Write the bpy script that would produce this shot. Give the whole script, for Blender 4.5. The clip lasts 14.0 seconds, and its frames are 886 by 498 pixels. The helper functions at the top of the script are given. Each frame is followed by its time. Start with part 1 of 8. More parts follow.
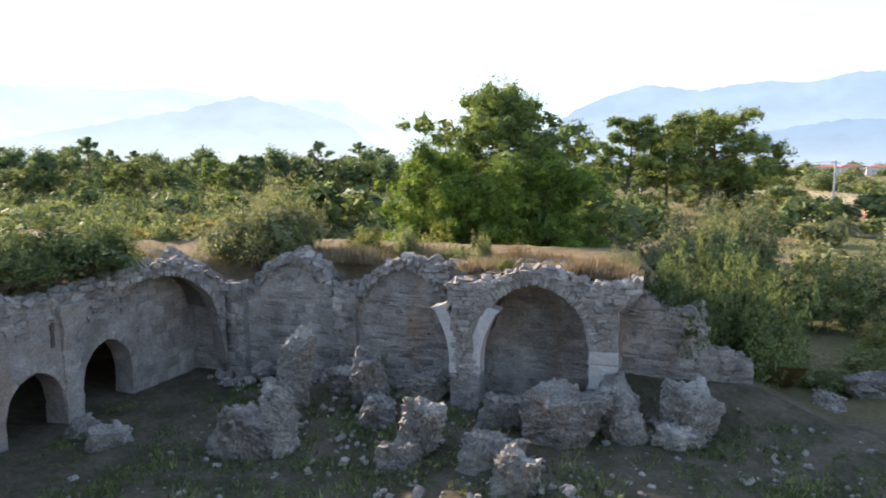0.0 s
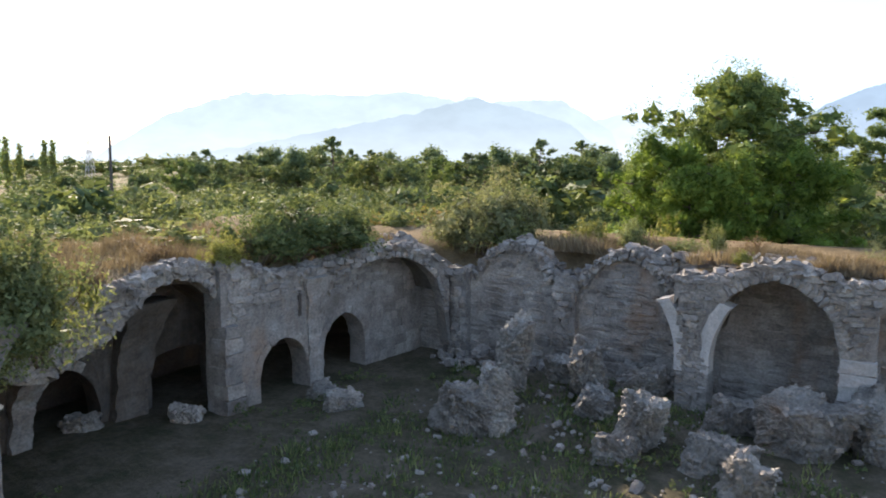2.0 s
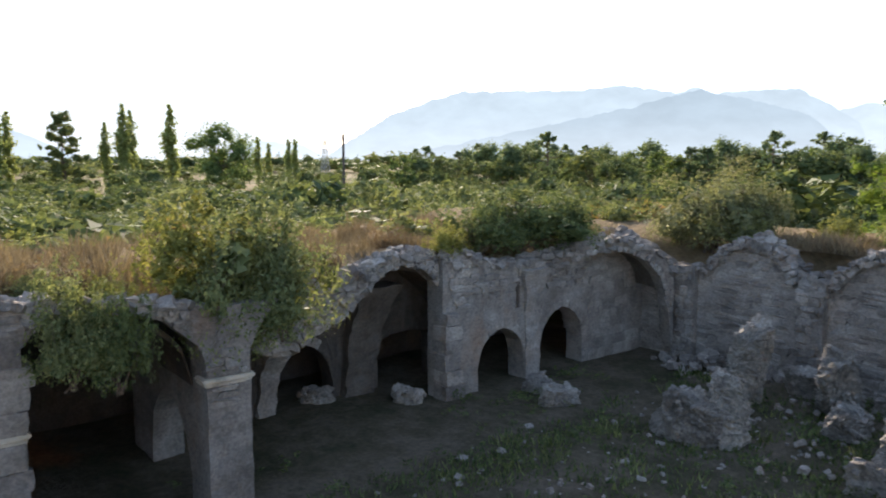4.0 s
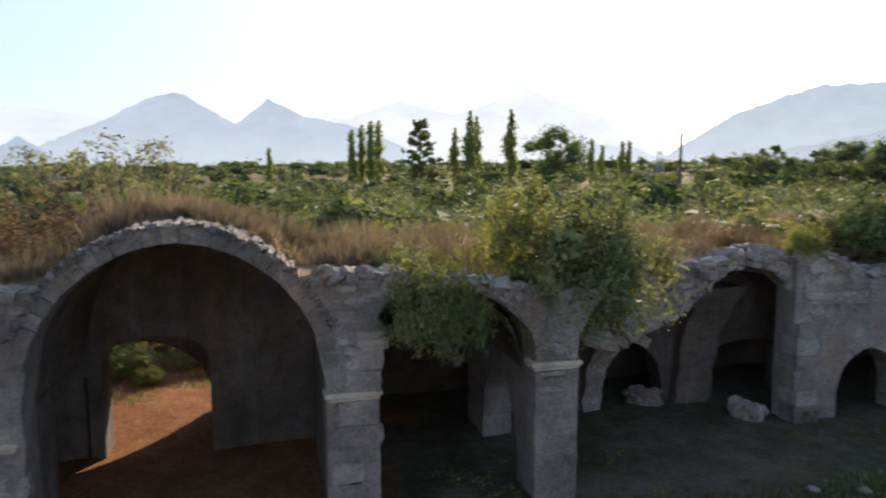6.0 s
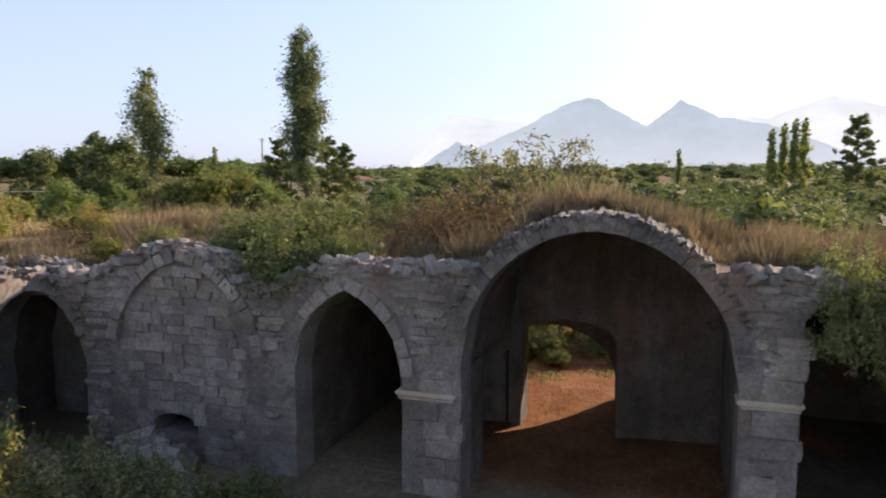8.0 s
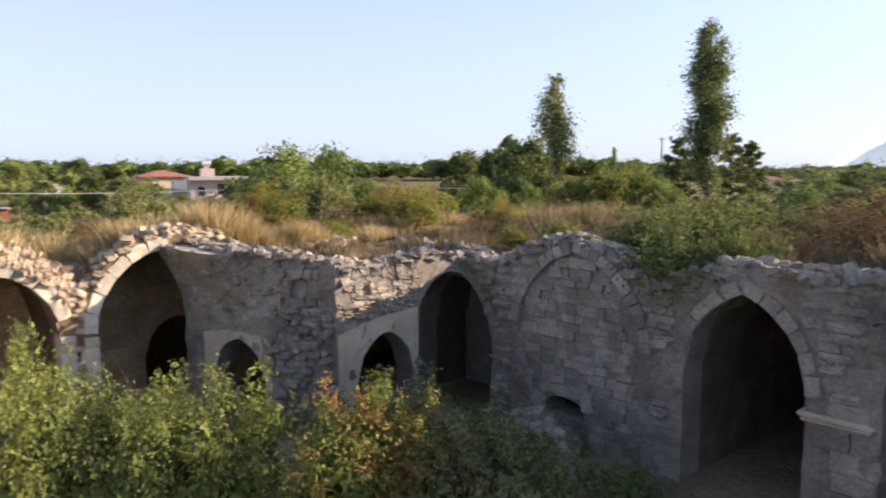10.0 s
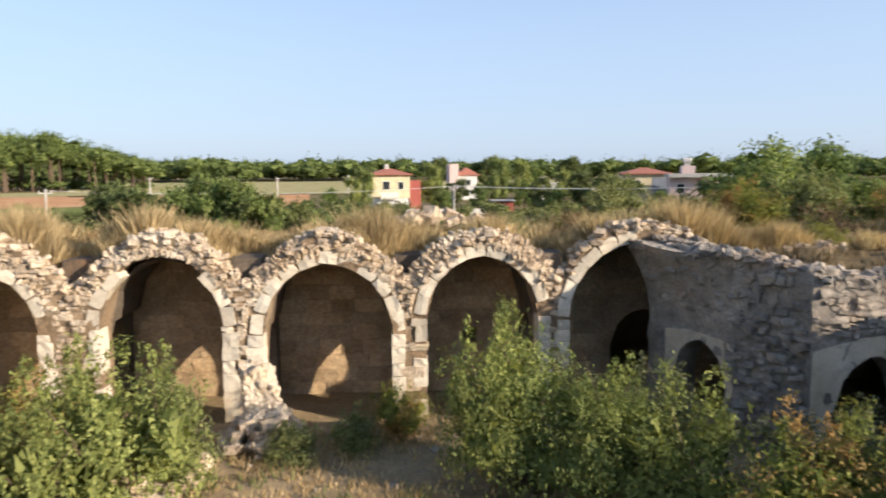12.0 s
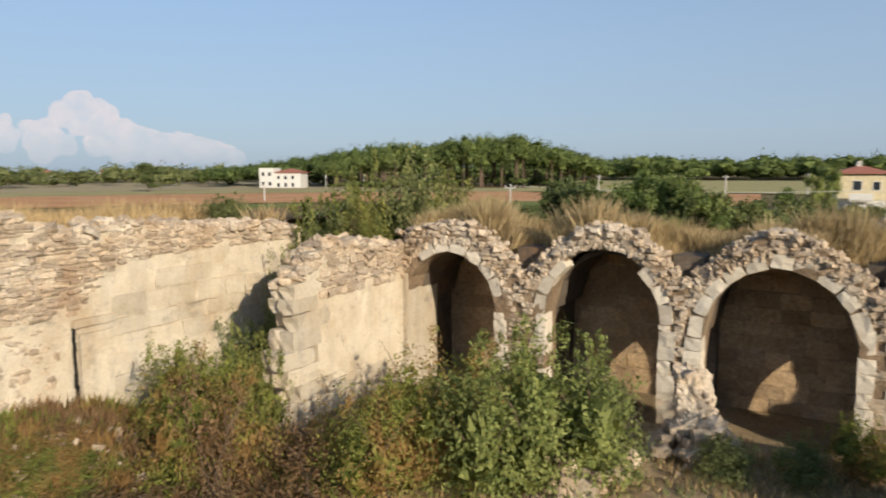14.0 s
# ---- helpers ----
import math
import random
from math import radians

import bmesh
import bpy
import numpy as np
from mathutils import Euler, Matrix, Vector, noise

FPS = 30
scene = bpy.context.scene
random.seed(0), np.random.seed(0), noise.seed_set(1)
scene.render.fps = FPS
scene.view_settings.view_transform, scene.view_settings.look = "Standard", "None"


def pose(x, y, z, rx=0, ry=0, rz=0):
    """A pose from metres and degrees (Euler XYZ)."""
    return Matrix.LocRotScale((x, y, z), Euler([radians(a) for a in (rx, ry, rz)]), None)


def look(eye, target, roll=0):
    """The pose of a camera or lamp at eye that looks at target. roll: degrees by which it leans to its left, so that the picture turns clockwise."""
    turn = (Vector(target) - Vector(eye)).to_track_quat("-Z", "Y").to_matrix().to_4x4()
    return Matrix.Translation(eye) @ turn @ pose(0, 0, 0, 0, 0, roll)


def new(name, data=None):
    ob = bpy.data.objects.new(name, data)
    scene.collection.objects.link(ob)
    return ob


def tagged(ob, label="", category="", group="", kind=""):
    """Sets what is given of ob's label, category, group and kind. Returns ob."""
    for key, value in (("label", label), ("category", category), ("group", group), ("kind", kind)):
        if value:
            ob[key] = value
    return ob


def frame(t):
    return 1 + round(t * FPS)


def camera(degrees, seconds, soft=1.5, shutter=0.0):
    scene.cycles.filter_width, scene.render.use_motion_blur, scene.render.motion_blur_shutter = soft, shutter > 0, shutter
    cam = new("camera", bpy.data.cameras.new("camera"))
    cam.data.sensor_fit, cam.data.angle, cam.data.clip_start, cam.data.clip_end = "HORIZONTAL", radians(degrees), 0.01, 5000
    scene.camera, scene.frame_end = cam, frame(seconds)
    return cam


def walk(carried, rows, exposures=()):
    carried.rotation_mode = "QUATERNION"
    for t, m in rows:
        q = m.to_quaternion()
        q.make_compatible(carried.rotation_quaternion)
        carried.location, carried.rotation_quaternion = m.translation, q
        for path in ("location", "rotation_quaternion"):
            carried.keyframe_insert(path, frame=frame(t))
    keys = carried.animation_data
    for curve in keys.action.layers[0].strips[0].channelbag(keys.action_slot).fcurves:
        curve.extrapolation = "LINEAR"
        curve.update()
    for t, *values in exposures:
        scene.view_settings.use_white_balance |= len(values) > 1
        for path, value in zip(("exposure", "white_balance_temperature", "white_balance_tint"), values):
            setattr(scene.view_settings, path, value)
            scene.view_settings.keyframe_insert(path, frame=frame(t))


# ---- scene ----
# ---------------------------------------------------------------- camera
cam = camera(63.27, 14.0, soft=1.75, shutter=0.3)
# seconds, x, y, z, heading, tilt, lean
PATH = [
    (0, 0.000, -0.000, 7.500, 16.57, -6.70, 0.12),
    (0.5, -0.007, -0.021, 7.415, 21.14, -6.64, 0.21),
    (1, -0.055, -0.058, 7.286, 26.25, -6.68, 0.26),
    (1.5, -0.100, -0.039, 7.126, 29.87, -6.69, 0.23),
    (2, -0.149, 0.009, 7.076, 33.91, -6.73, 0.23),
    (2.5, -0.211, 0.061, 7.130, 36.76, -6.70, 0.21),
    (2.7, -0.269, 0.054, 7.136, 37.94, -6.74, 0.20),
    (4.8, -0.813, 0.151, 6.703, 58.13, -6.91, -0.11),
    (5, -0.861, 0.162, 6.670, 59.57, -6.84, -0.06),
    (5.5, -0.965, 0.185, 6.613, 66.38, -6.84, -0.23),
    (6, -1.035, 0.182, 6.561, 76.58, -6.70, -0.32),
    (6.5, -1.059, 0.131, 6.504, 86.63, -6.61, -0.32),
    (7, -1.015, 0.055, 6.452, 95.40, -6.45, -0.35),
    (7.2, -0.998, 0.018, 6.440, 98.23, -6.45, -0.30),
    (9.3, -0.628, -0.093, 6.343, 125.81, -6.33, -0.06),
    (9.5, -0.677, -0.085, 6.347, 129.44, -6.36, -0.09),
    (10, -0.806, -0.060, 6.309, 138.79, -6.29, -0.24),
    (10.5, -0.879, -0.018, 6.294, 147.39, -6.36, -0.30),
    (11, -0.923, 0.036, 6.295, 156.36, -6.38, -0.10),
    (11.5, -0.974, -0.001, 6.297, 166.30, -6.35, -0.24),
    (12, -1.031, -0.043, 6.297, 175.67, -6.32, -0.33),
    (12.5, -1.009, -0.153, 6.253, 184.96, -6.29, -0.18),
    (13, -1.006, -0.207, 6.224, 194.12, -6.29, -0.34),
    (13.5, -0.965, -0.315, 6.214, 201.86, -6.28, -0.25),
    (14, -0.903, -0.469, 6.202, 209.94, -6.27, -0.26),
]


def row_pose(x, y, z, heading, tilt, lean):
    h, p = radians(heading), radians(tilt)
    ahead = Vector((-math.sin(h) * math.cos(p), math.cos(h) * math.cos(p), math.sin(p)))
    eye = Vector((x, y, z))
    return look(eye, eye + ahead * 10, lean)


walk(cam, [(r[0], row_pose(*r[1:])) for r in PATH], exposures=[(0.0, 1.94, 6450, 13), (1.5, 1.84, 6450, 13), (2.5, 1.74, 6450, 13), (5.0, 1.42, 6500, 14), (6.0, 1.24, 6600, 16), (7.0, 1.16, 6750, 19), (9.5, 1.34, 6900, 20), (10.5, 1.31, 6700, 17), (11.5, 1.17, 6550, 13), (12.5, 0.89, 6550, 10), (14.0, 0.42, 6450, 8)])

# ---------------------------------------------------------------- light
SUN_HEADING, SUN_HEIGHT = 59.5, 20.0  # degrees left of +y, degrees up
sun_from = Vector((-math.sin(radians(SUN_HEADING)) * math.cos(radians(SUN_HEIGHT)),
                   math.cos(radians(SUN_HEADING)) * math.cos(radians(SUN_HEIGHT)), math.sin(radians(SUN_HEIGHT))))
world = bpy.data.worlds.new("hazy_evening_sky")
scene.world = world
world.use_nodes = True
wn = world.node_tree
sky = wn.nodes.new("ShaderNodeTexSky")
sky.sky_type, sky.sun_disc = "NISHITA", False
sky.sun_elevation, sky.sun_rotation = radians(SUN_HEIGHT), radians(-SUN_HEADING)
sky.altitude, sky.air_density, sky.dust_density, sky.ozone_density = 0, 0.9, 1.0, 3.0
# pale haze lying along the horizon, fading upwards
tc = wn.nodes.new("ShaderNodeTexCoord")
sep = wn.nodes.new("ShaderNodeSeparateXYZ")
wn.links.new(tc.outputs["Generated"], sep.inputs[0])
fade = wn.nodes.new("ShaderNodeMapRange")
fade.interpolation_type = "SMOOTHERSTEP"
for k, v in zip(("From Min", "From Max", "To Min", "To Max"), (0.0, 0.5, 0.78, 0.22)):
    fade.inputs[k].default_value = v
wn.links.new(sep.outputs["Z"], fade.inputs[0])
haze = wn.nodes.new("ShaderNodeMix")
haze.data_type, haze.blend_type = "RGBA", "MIX"
haze.inputs[7].default_value = (2.28, 2.83, 3.72, 1)
wn.links.new(fade.outputs[0], haze.inputs[0])
wn.links.new(sky.outputs[0], haze.inputs[6])
wn.links.new(haze.outputs[2], wn.nodes["Background"].inputs[0])
wn.nodes["Background"].inputs[1].default_value = 0.12
sun_data = bpy.data.lights.new("sun", "SUN")
sun_data.energy, sun_data.angle, sun_data.color = 4.0, radians(0.6), (1.0, 0.86, 0.68)
sun = new("sun", sun_data)
sun.matrix_world = look(sun_from * 100, (0, 0, 0))

# ---------------------------------------------------------------- materials


def material(name):
    m = bpy.data.materials.new(name)
    m.use_nodes = True
    nt = m.node_tree
    return m, nt, nt.nodes["Principled BSDF"]


def ramp(nt, fac, stops):
    r = nt.nodes.new("ShaderNodeValToRGB")
    el = r.color_ramp.elements
    el[0].position, el[0].color = stops[0][0], (*stops[0][1], 1)
    el[1].position, el[1].color = stops[-1][0], (*stops[-1][1], 1)
    for p, c in stops[1:-1]:
        e = el.new(p)
        e.color = (*c, 1)
    nt.links.new(fac, r.inputs[0])
    return r.outputs[0]


def noise_tex(nt, scale, detail=5, rough=0.6, coords="Object", stretch=(1, 1, 1)):
    tc = nt.nodes.new("ShaderNodeTexCoord")
    mp = nt.nodes.new("ShaderNodeMapping")
    mp.inputs["Scale"].default_value = stretch
    nt.links.new(tc.outputs[coords], mp.inputs[0])
    t = nt.nodes.new("ShaderNodeTexNoise")
    t.inputs["Scale"].default_value, t.inputs["Detail"].default_value, t.inputs["Roughness"].default_value = scale, detail, rough
    nt.links.new(mp.outputs[0], t.inputs[0])
    return t.outputs[0]


def world_noise(nt, scale, detail=5, rough=0.6, stretch=(1, 1, 1)):
    g = nt.nodes.new("ShaderNodeNewGeometry")
    mp = nt.nodes.new("ShaderNodeMapping")
    mp.inputs["Scale"].default_value = stretch
    nt.links.new(g.outputs["Position"], mp.inputs[0])
    t = nt.nodes.new("ShaderNodeTexNoise")
    t.inputs["Scale"].default_value, t.inputs["Detail"].default_value, t.inputs["Roughness"].default_value = scale, detail, rough
    nt.links.new(mp.outputs[0], t.inputs[0])
    return t.outputs[0]


def mix(nt, fac, a, b, mode="MIX"):
    n = nt.nodes.new("ShaderNodeMix")
    n.data_type, n.blend_type = "RGBA", mode
    for sock, v in ((n.inputs[0], fac), (n.inputs[6], a), (n.inputs[7], b)):
        if hasattr(v, "links"):
            nt.links.new(v, sock)
        else:
            sock.default_value = v if isinstance(v, float) else (*v, 1)
    return n.outputs[2]


def bump(nt, bsdf, height, strength, dist):
    b = nt.nodes.new("ShaderNodeBump")
    b.inputs["Strength"].default_value, b.inputs["Distance"].default_value = strength, dist
    nt.links.new(height, b.inputs["Height"])
    nt.links.new(b.outputs[0], bsdf.inputs["Normal"])


def random_of(nt, island=False):
    if island:
        return nt.nodes.new("ShaderNodeNewGeometry").outputs["Random Per Island"]
    return nt.nodes.new("ShaderNodeObjectInfo").outputs["Random"]


def stone_material(name, low, mid, high, lichen, lichen_cut=0.56, island=False, relief=0.05, stain=(0.30, 0.17, 0.09), smooth=0.0, rain_amount=0.5, even=0.0):
    """Limestone: pale and ochre patches, dark lichen crust, rough pitted relief."""
    m, nt, b = material(name)
    base = ramp(nt, world_noise(nt, 0.9, 6, 0.65), [(0.3, low), (0.5, mid), (0.7, high)])
    grain = ramp(nt, world_noise(nt, 14, 6, 0.7), [(0.3, tuple(0.55 + 0.3 * smooth for _ in range(3))), (0.7, (1.15 - 0.1 * smooth, 1.13 - 0.08 * smooth, 1.1 - 0.06 * smooth))])
    c = mix(nt, 1.0, base, grain, "MULTIPLY")
    tone = ramp(nt, random_of(nt, island), [(f, tuple(v + (0.99 - v) * even for v in q)) for f, q in ((0.0, (0.7, 0.67, 0.64)), (0.35, (0.88, 0.85, 0.81)), (0.7, (1.03, 0.99, 0.94)), (1.0, (1.17, 1.13, 1.06)))])
    c = mix(nt, 1.0, c, tone, "MULTIPLY")
    st = ramp(nt, world_noise(nt, 0.55, 4, 0.6, (1, 1, 0.5)), [(0.58, (0, 0, 0)), (0.72, (0.55, 0.55, 0.55))])
    c = mix(nt, st, c, stain)
    if smooth:  # grey rain streaks on dressed faces
        rain = ramp(nt, world_noise(nt, 2.2, 5, 0.6, (1, 1, 0.16)), [(0.5, (0, 0, 0)), (0.68, (rain_amount, rain_amount, rain_amount))])
        c = mix(nt, rain, c, (0.30, 0.28, 0.245))
    li = ramp(nt, world_noise(nt, 2.6, 8, 0.75), [(lichen_cut - 0.04, (0, 0, 0)), (lichen_cut + 0.12, (0.62, 0.62, 0.62))])
    c = mix(nt, li, c, lichen)
    nt.links.new(c, b.inputs["Base Color"])
    b.inputs["Roughness"].default_value = 0.92
    b.inputs["Specular IOR Level"].default_value = 0.2
    bump(nt, b, world_noise(nt, 9, 8, 0.75), 0.9, relief)
    return m


# same limestone with the light coloured in: grey for shaded walls, warm for sunlit
GREY_SHADE = ((0.255, 0.225, 0.195), (0.375, 0.342, 0.305), (0.525, 0.488, 0.44))
WARM_SUNLIT = ((0.45, 0.34, 0.23), (0.605, 0.505, 0.39), (0.75, 0.68, 0.575))
M_core = stone_material("rubble_core", *GREY_SHADE, (0.12, 0.108, 0.095), 0.56)
M_stone = stone_material("weathered_shade_limestone", *GREY_SHADE, (0.12, 0.108, 0.095), 0.56)
M_stone_j = stone_material("weathered_shade_limestone_joined", *GREY_SHADE, (0.12, 0.108, 0.095), 0.56, island=True)
M_warm = stone_material("sun_tinted_limestone", *WARM_SUNLIT, (0.17, 0.15, 0.125), 0.60)
M_warm_j = stone_material("sun_tinted_limestone_joined", *WARM_SUNLIT, (0.17, 0.15, 0.125), 0.60, island=True)
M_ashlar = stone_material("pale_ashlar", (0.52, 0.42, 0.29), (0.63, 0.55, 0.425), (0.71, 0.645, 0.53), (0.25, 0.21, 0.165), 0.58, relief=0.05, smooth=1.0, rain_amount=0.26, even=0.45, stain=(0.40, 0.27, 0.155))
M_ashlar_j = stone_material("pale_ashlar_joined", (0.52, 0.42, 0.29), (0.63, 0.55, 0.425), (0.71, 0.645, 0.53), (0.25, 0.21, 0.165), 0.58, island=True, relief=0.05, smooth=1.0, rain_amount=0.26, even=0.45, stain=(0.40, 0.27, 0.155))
# gloom of the enclosed bays and vaults is put into this render's colour
M_plaster = stone_material("shade_dark_old_render", (0.10, 0.08, 0.065), (0.155, 0.13, 0.105), (0.22, 0.19, 0.16), (0.06, 0.055, 0.05), 0.56, relief=0.02)
# this grey also holds the shade of passages and vaults, besides rain streaks
M_shade_render = stone_material("grey_shaded_render", (0.10, 0.084, 0.068), (0.15, 0.13, 0.108), (0.215, 0.19, 0.163), (0.06, 0.054, 0.047), 0.54, relief=0.035, smooth=0.3, rain_amount=0.2)
M_ring = stone_material("dressed_pale_stone", (0.52, 0.455, 0.355), (0.66, 0.60, 0.50), (0.75, 0.70, 0.60), (0.30, 0.265, 0.215), 0.64, relief=0.016, smooth=0.8, rain_amount=0.3, even=0.35)
M_ochre = stone_material("ochre_blocks", (0.40, 0.28, 0.16), (0.52, 0.39, 0.25), (0.62, 0.49, 0.34), (0.2, 0.16, 0.11), 0.66, relief=0.02)
M_ochre_j = stone_material("ochre_blocks_joined", (0.40, 0.28, 0.16), (0.52, 0.39, 0.25), (0.62, 0.49, 0.34), (0.2, 0.16, 0.11), 0.66, island=True, relief=0.02)
M_pale = stone_material("pale_grey_dressed_stone", (0.46, 0.43, 0.39), (0.58, 0.55, 0.51), (0.68, 0.65, 0.61), (0.3, 0.28, 0.25), 0.62, relief=0.012, smooth=0.5)
# darker base and more dark crust than the other wall stone
M_dark_ring = stone_material("dark_ring_stone", (0.17, 0.155, 0.14), (0.26, 0.24, 0.215), (0.38, 0.355, 0.32), (0.085, 0.08, 0.072), 0.5, relief=0.05)
M_dark_ring_j = stone_material("dark_ring_stone_joined", (0.17, 0.155, 0.14), (0.26, 0.24, 0.215), (0.38, 0.355, 0.32), (0.085, 0.08, 0.072), 0.5, island=True, relief=0.05)
M_mortar = stone_material("brown_mortar_core", (0.31, 0.22, 0.14), (0.43, 0.325, 0.22), (0.52, 0.425, 0.31), (0.09, 0.075, 0.06), 0.56)


def soil_material(name, stops, fine, scale=0.35, rough=1.0):
    m, nt, b = material(name)
    c = ramp(nt, world_noise(nt, scale, 8, 0.7), stops)
    g = ramp(nt, world_noise(nt, 7, 6, 0.75), [(0.3, (0.6, 0.6, 0.6)), (0.72, fine)])
    c = mix(nt, 1.0, c, g, "MULTIPLY")
    nt.links.new(c, b.inputs["Base Color"])
    b.inputs["Roughness"].default_value = 1.0
    b.inputs["Specular IOR Level"].default_value = 0.05
    bump(nt, b, world_noise(nt, 5, 8, 0.75), rough, 0.12)
    return m


def ground_material():
    """Earth of the whole plain: scrubby outside, trodden in the court, red by the gate. Weeds and shade darken the
    court's north, dryness and sunlight pale its south, both by colour.
    """
    m, nt, b = material("plain_and_court_earth")
    pos = nt.nodes.new("ShaderNodeSeparateXYZ")
    nt.links.new(nt.nodes.new("ShaderNodeNewGeometry").outputs["Position"], pos.inputs[0])

    def calc(op, u, v):
        n = nt.nodes.new("ShaderNodeMath")
        n.operation = op
        for k, q in enumerate((u, v)):
            if hasattr(q, "links"):
                nt.links.new(q, n.inputs[k])
            else:
                n.inputs[k].default_value = q
        return n.outputs[0]

    def beyond(axis, edge, soft=0.5, upwards=True, wander=2.2):
        ragged = calc("ADD", pos.outputs[axis], calc("MULTIPLY", calc("SUBTRACT", world_noise(nt, 0.5, 6, 0.65), 0.5), wander))
        n = nt.nodes.new("ShaderNodeMapRange")
        n.interpolation_type = "SMOOTHSTEP"
        for k, v in zip(("From Min", "From Max", "To Min", "To Max"), (edge - soft, edge + soft, 0.0 if upwards else 1.0, 1.0 if upwards else 0.0)):
            n.inputs[k].default_value = v
        nt.links.new(ragged, n.inputs[0])
        return n.outputs[0]

    def zone(x0, x1, y0, y1, soft=0.5):
        return calc("MULTIPLY", calc("MULTIPLY", beyond("X", x0, soft), beyond("X", x1, soft, False)), calc("MULTIPLY", beyond("Y", y0, soft), beyond("Y", y1, soft, False)))

    c = ramp(nt, world_noise(nt, 0.09, 8, 0.7), [(0.3, (0.084, 0.105, 0.039)), (0.46, (0.182, 0.161, 0.077)), (0.58, (0.266, 0.196, 0.119)), (0.72, (0.126, 0.133, 0.056))])
    court = ramp(nt, world_noise(nt, 0.5, 8, 0.7), [(0.28, (0.13, 0.125, 0.065)), (0.45, (0.27, 0.215, 0.145)), (0.6, (0.38, 0.295, 0.195)), (0.75, (0.19, 0.175, 0.09))])
    # dry soil, its colour made paler still where the sun falls
    dried_sunlit = ramp(nt, world_noise(nt, 0.6, 8, 0.7), [(0.3, (0.22, 0.18, 0.10)), (0.45, (0.37, 0.285, 0.18)), (0.6, (0.46, 0.36, 0.235)), (0.75, (0.27, 0.225, 0.12))])
    # soil under weeds, with the north side's shade put into its colour
    weedy_shaded = ramp(nt, world_noise(nt, 0.62, 8, 0.7), [(0.3, (0.06, 0.065, 0.034)), (0.48, (0.125, 0.108, 0.072)), (0.62, (0.19, 0.155, 0.115)), (0.75, (0.08, 0.086, 0.045))])
    red = ramp(nt, world_noise(nt, 0.8, 8, 0.7), [(0.3, (0.19, 0.085, 0.042)), (0.5, (0.29, 0.135, 0.066)), (0.7, (0.35, 0.19, 0.10))])
    c = mix(nt, zone(-22, 14.5, -21, 23), c, court)
    c = mix(nt, zone(-22, 9, 1, 23, 1.2), c, weedy_shaded)
    c = mix(nt, zone(-9, 14.5, -21, -7, 1.2), c, dried_sunlit)
    c = mix(nt, calc("MAXIMUM", zone(-34, -18.6, -7, 3.5), zone(-20, -14.6, -4.8, 2.2, 0.6)), c, red)
    c = mix(nt, 1.0, c, ramp(nt, world_noise(nt, 7, 6, 0.75), [(0.3, (0.6, 0.6, 0.6)), (0.72, (1.17, 1.12, 1.03))]), "MULTIPLY")
    nt.links.new(c, b.inputs["Base Color"])
    b.inputs["Roughness"].default_value = 1.0
    b.inputs["Specular IOR Level"].default_value = 0.05
    bump(nt, b, world_noise(nt, 5, 8, 0.75), 1.0, 0.12)
    return m


M_ground = ground_material()
M_roof = soil_material("dry_roof_earth", [(0.3, (0.13, 0.10, 0.055)), (0.5, (0.24, 0.175, 0.10)), (0.7, (0.30, 0.235, 0.145))], (1.2, 1.15, 1.05), 0.6)


def leaf_material(name, dark, light, dry=None, dry_amount=0.0, clear=0.34):
    m, nt, b = material(name)
    c = ramp(nt, random_of(nt, True), [(0.0, dark), (0.55, tuple((x + y) / 2 for x, y in zip(dark, light))), (1.0, light)])
    big = ramp(nt, world_noise(nt, 0.8, 3, 0.5), [(0.3, (0.75, 0.75, 0.72)), (0.7, (1.2, 1.2, 1.1))])
    c = mix(nt, 1.0, c, big, "MULTIPLY")
    tone = ramp(nt, random_of(nt), [(0.0, (0.82, 0.86, 0.85)), (1.0, (1.15, 1.1, 1.0))])
    c = mix(nt, 1.0, c, tone, "MULTIPLY")
    if dry:
        d = ramp(nt, world_noise(nt, 1.3, 4, 0.6), [(0.62 - dry_amount * 0.25, (0, 0, 0)), (0.72 - dry_amount * 0.25, (0.9, 0.9, 0.9))])
        c = mix(nt, d, c, dry)
    nt.links.new(c, b.inputs["Base Color"])
    b.inputs["Roughness"].default_value = 0.7
    b.inputs["Specular IOR Level"].default_value = 0.1
    tr = nt.nodes.new("ShaderNodeBsdfTranslucent")
    nt.links.new(mix(nt, 1.0, c, (1.35, 1.3, 0.85), "MULTIPLY"), tr.inputs[0])
    ms = nt.nodes.new("ShaderNodeMixShader")
    ms.inputs[0].default_value = clear
    nt.links.new(b.outputs[0], ms.inputs[1])
    nt.links.new(tr.outputs[0], ms.inputs[2])
    nt.links.new(ms.outputs[0], nt.nodes["Material Output"].inputs[0])
    return m


M_shrub = leaf_material("maquis_leaf", (0.105, 0.131, 0.060), (0.298, 0.312, 0.146))
M_yellowgreen = leaf_material("bright_leaf", (0.120, 0.140, 0.043), (0.316, 0.306, 0.107))
M_olive = leaf_material("olive_leaf", (0.098, 0.116, 0.064), (0.262, 0.266, 0.158))
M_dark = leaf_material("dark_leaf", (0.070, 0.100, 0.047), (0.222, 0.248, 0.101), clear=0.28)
M_pine = leaf_material("pine_needles", (0.073, 0.110, 0.044), (0.252, 0.303, 0.098))
M_bramble = leaf_material("bramble_leaf", (0.095, 0.125, 0.035), (0.284, 0.304, 0.087), (0.34, 0.205, 0.085), 0.58)
M_poplar = leaf_material("poplar_leaf", (0.161, 0.190, 0.069), (0.380, 0.425, 0.172))
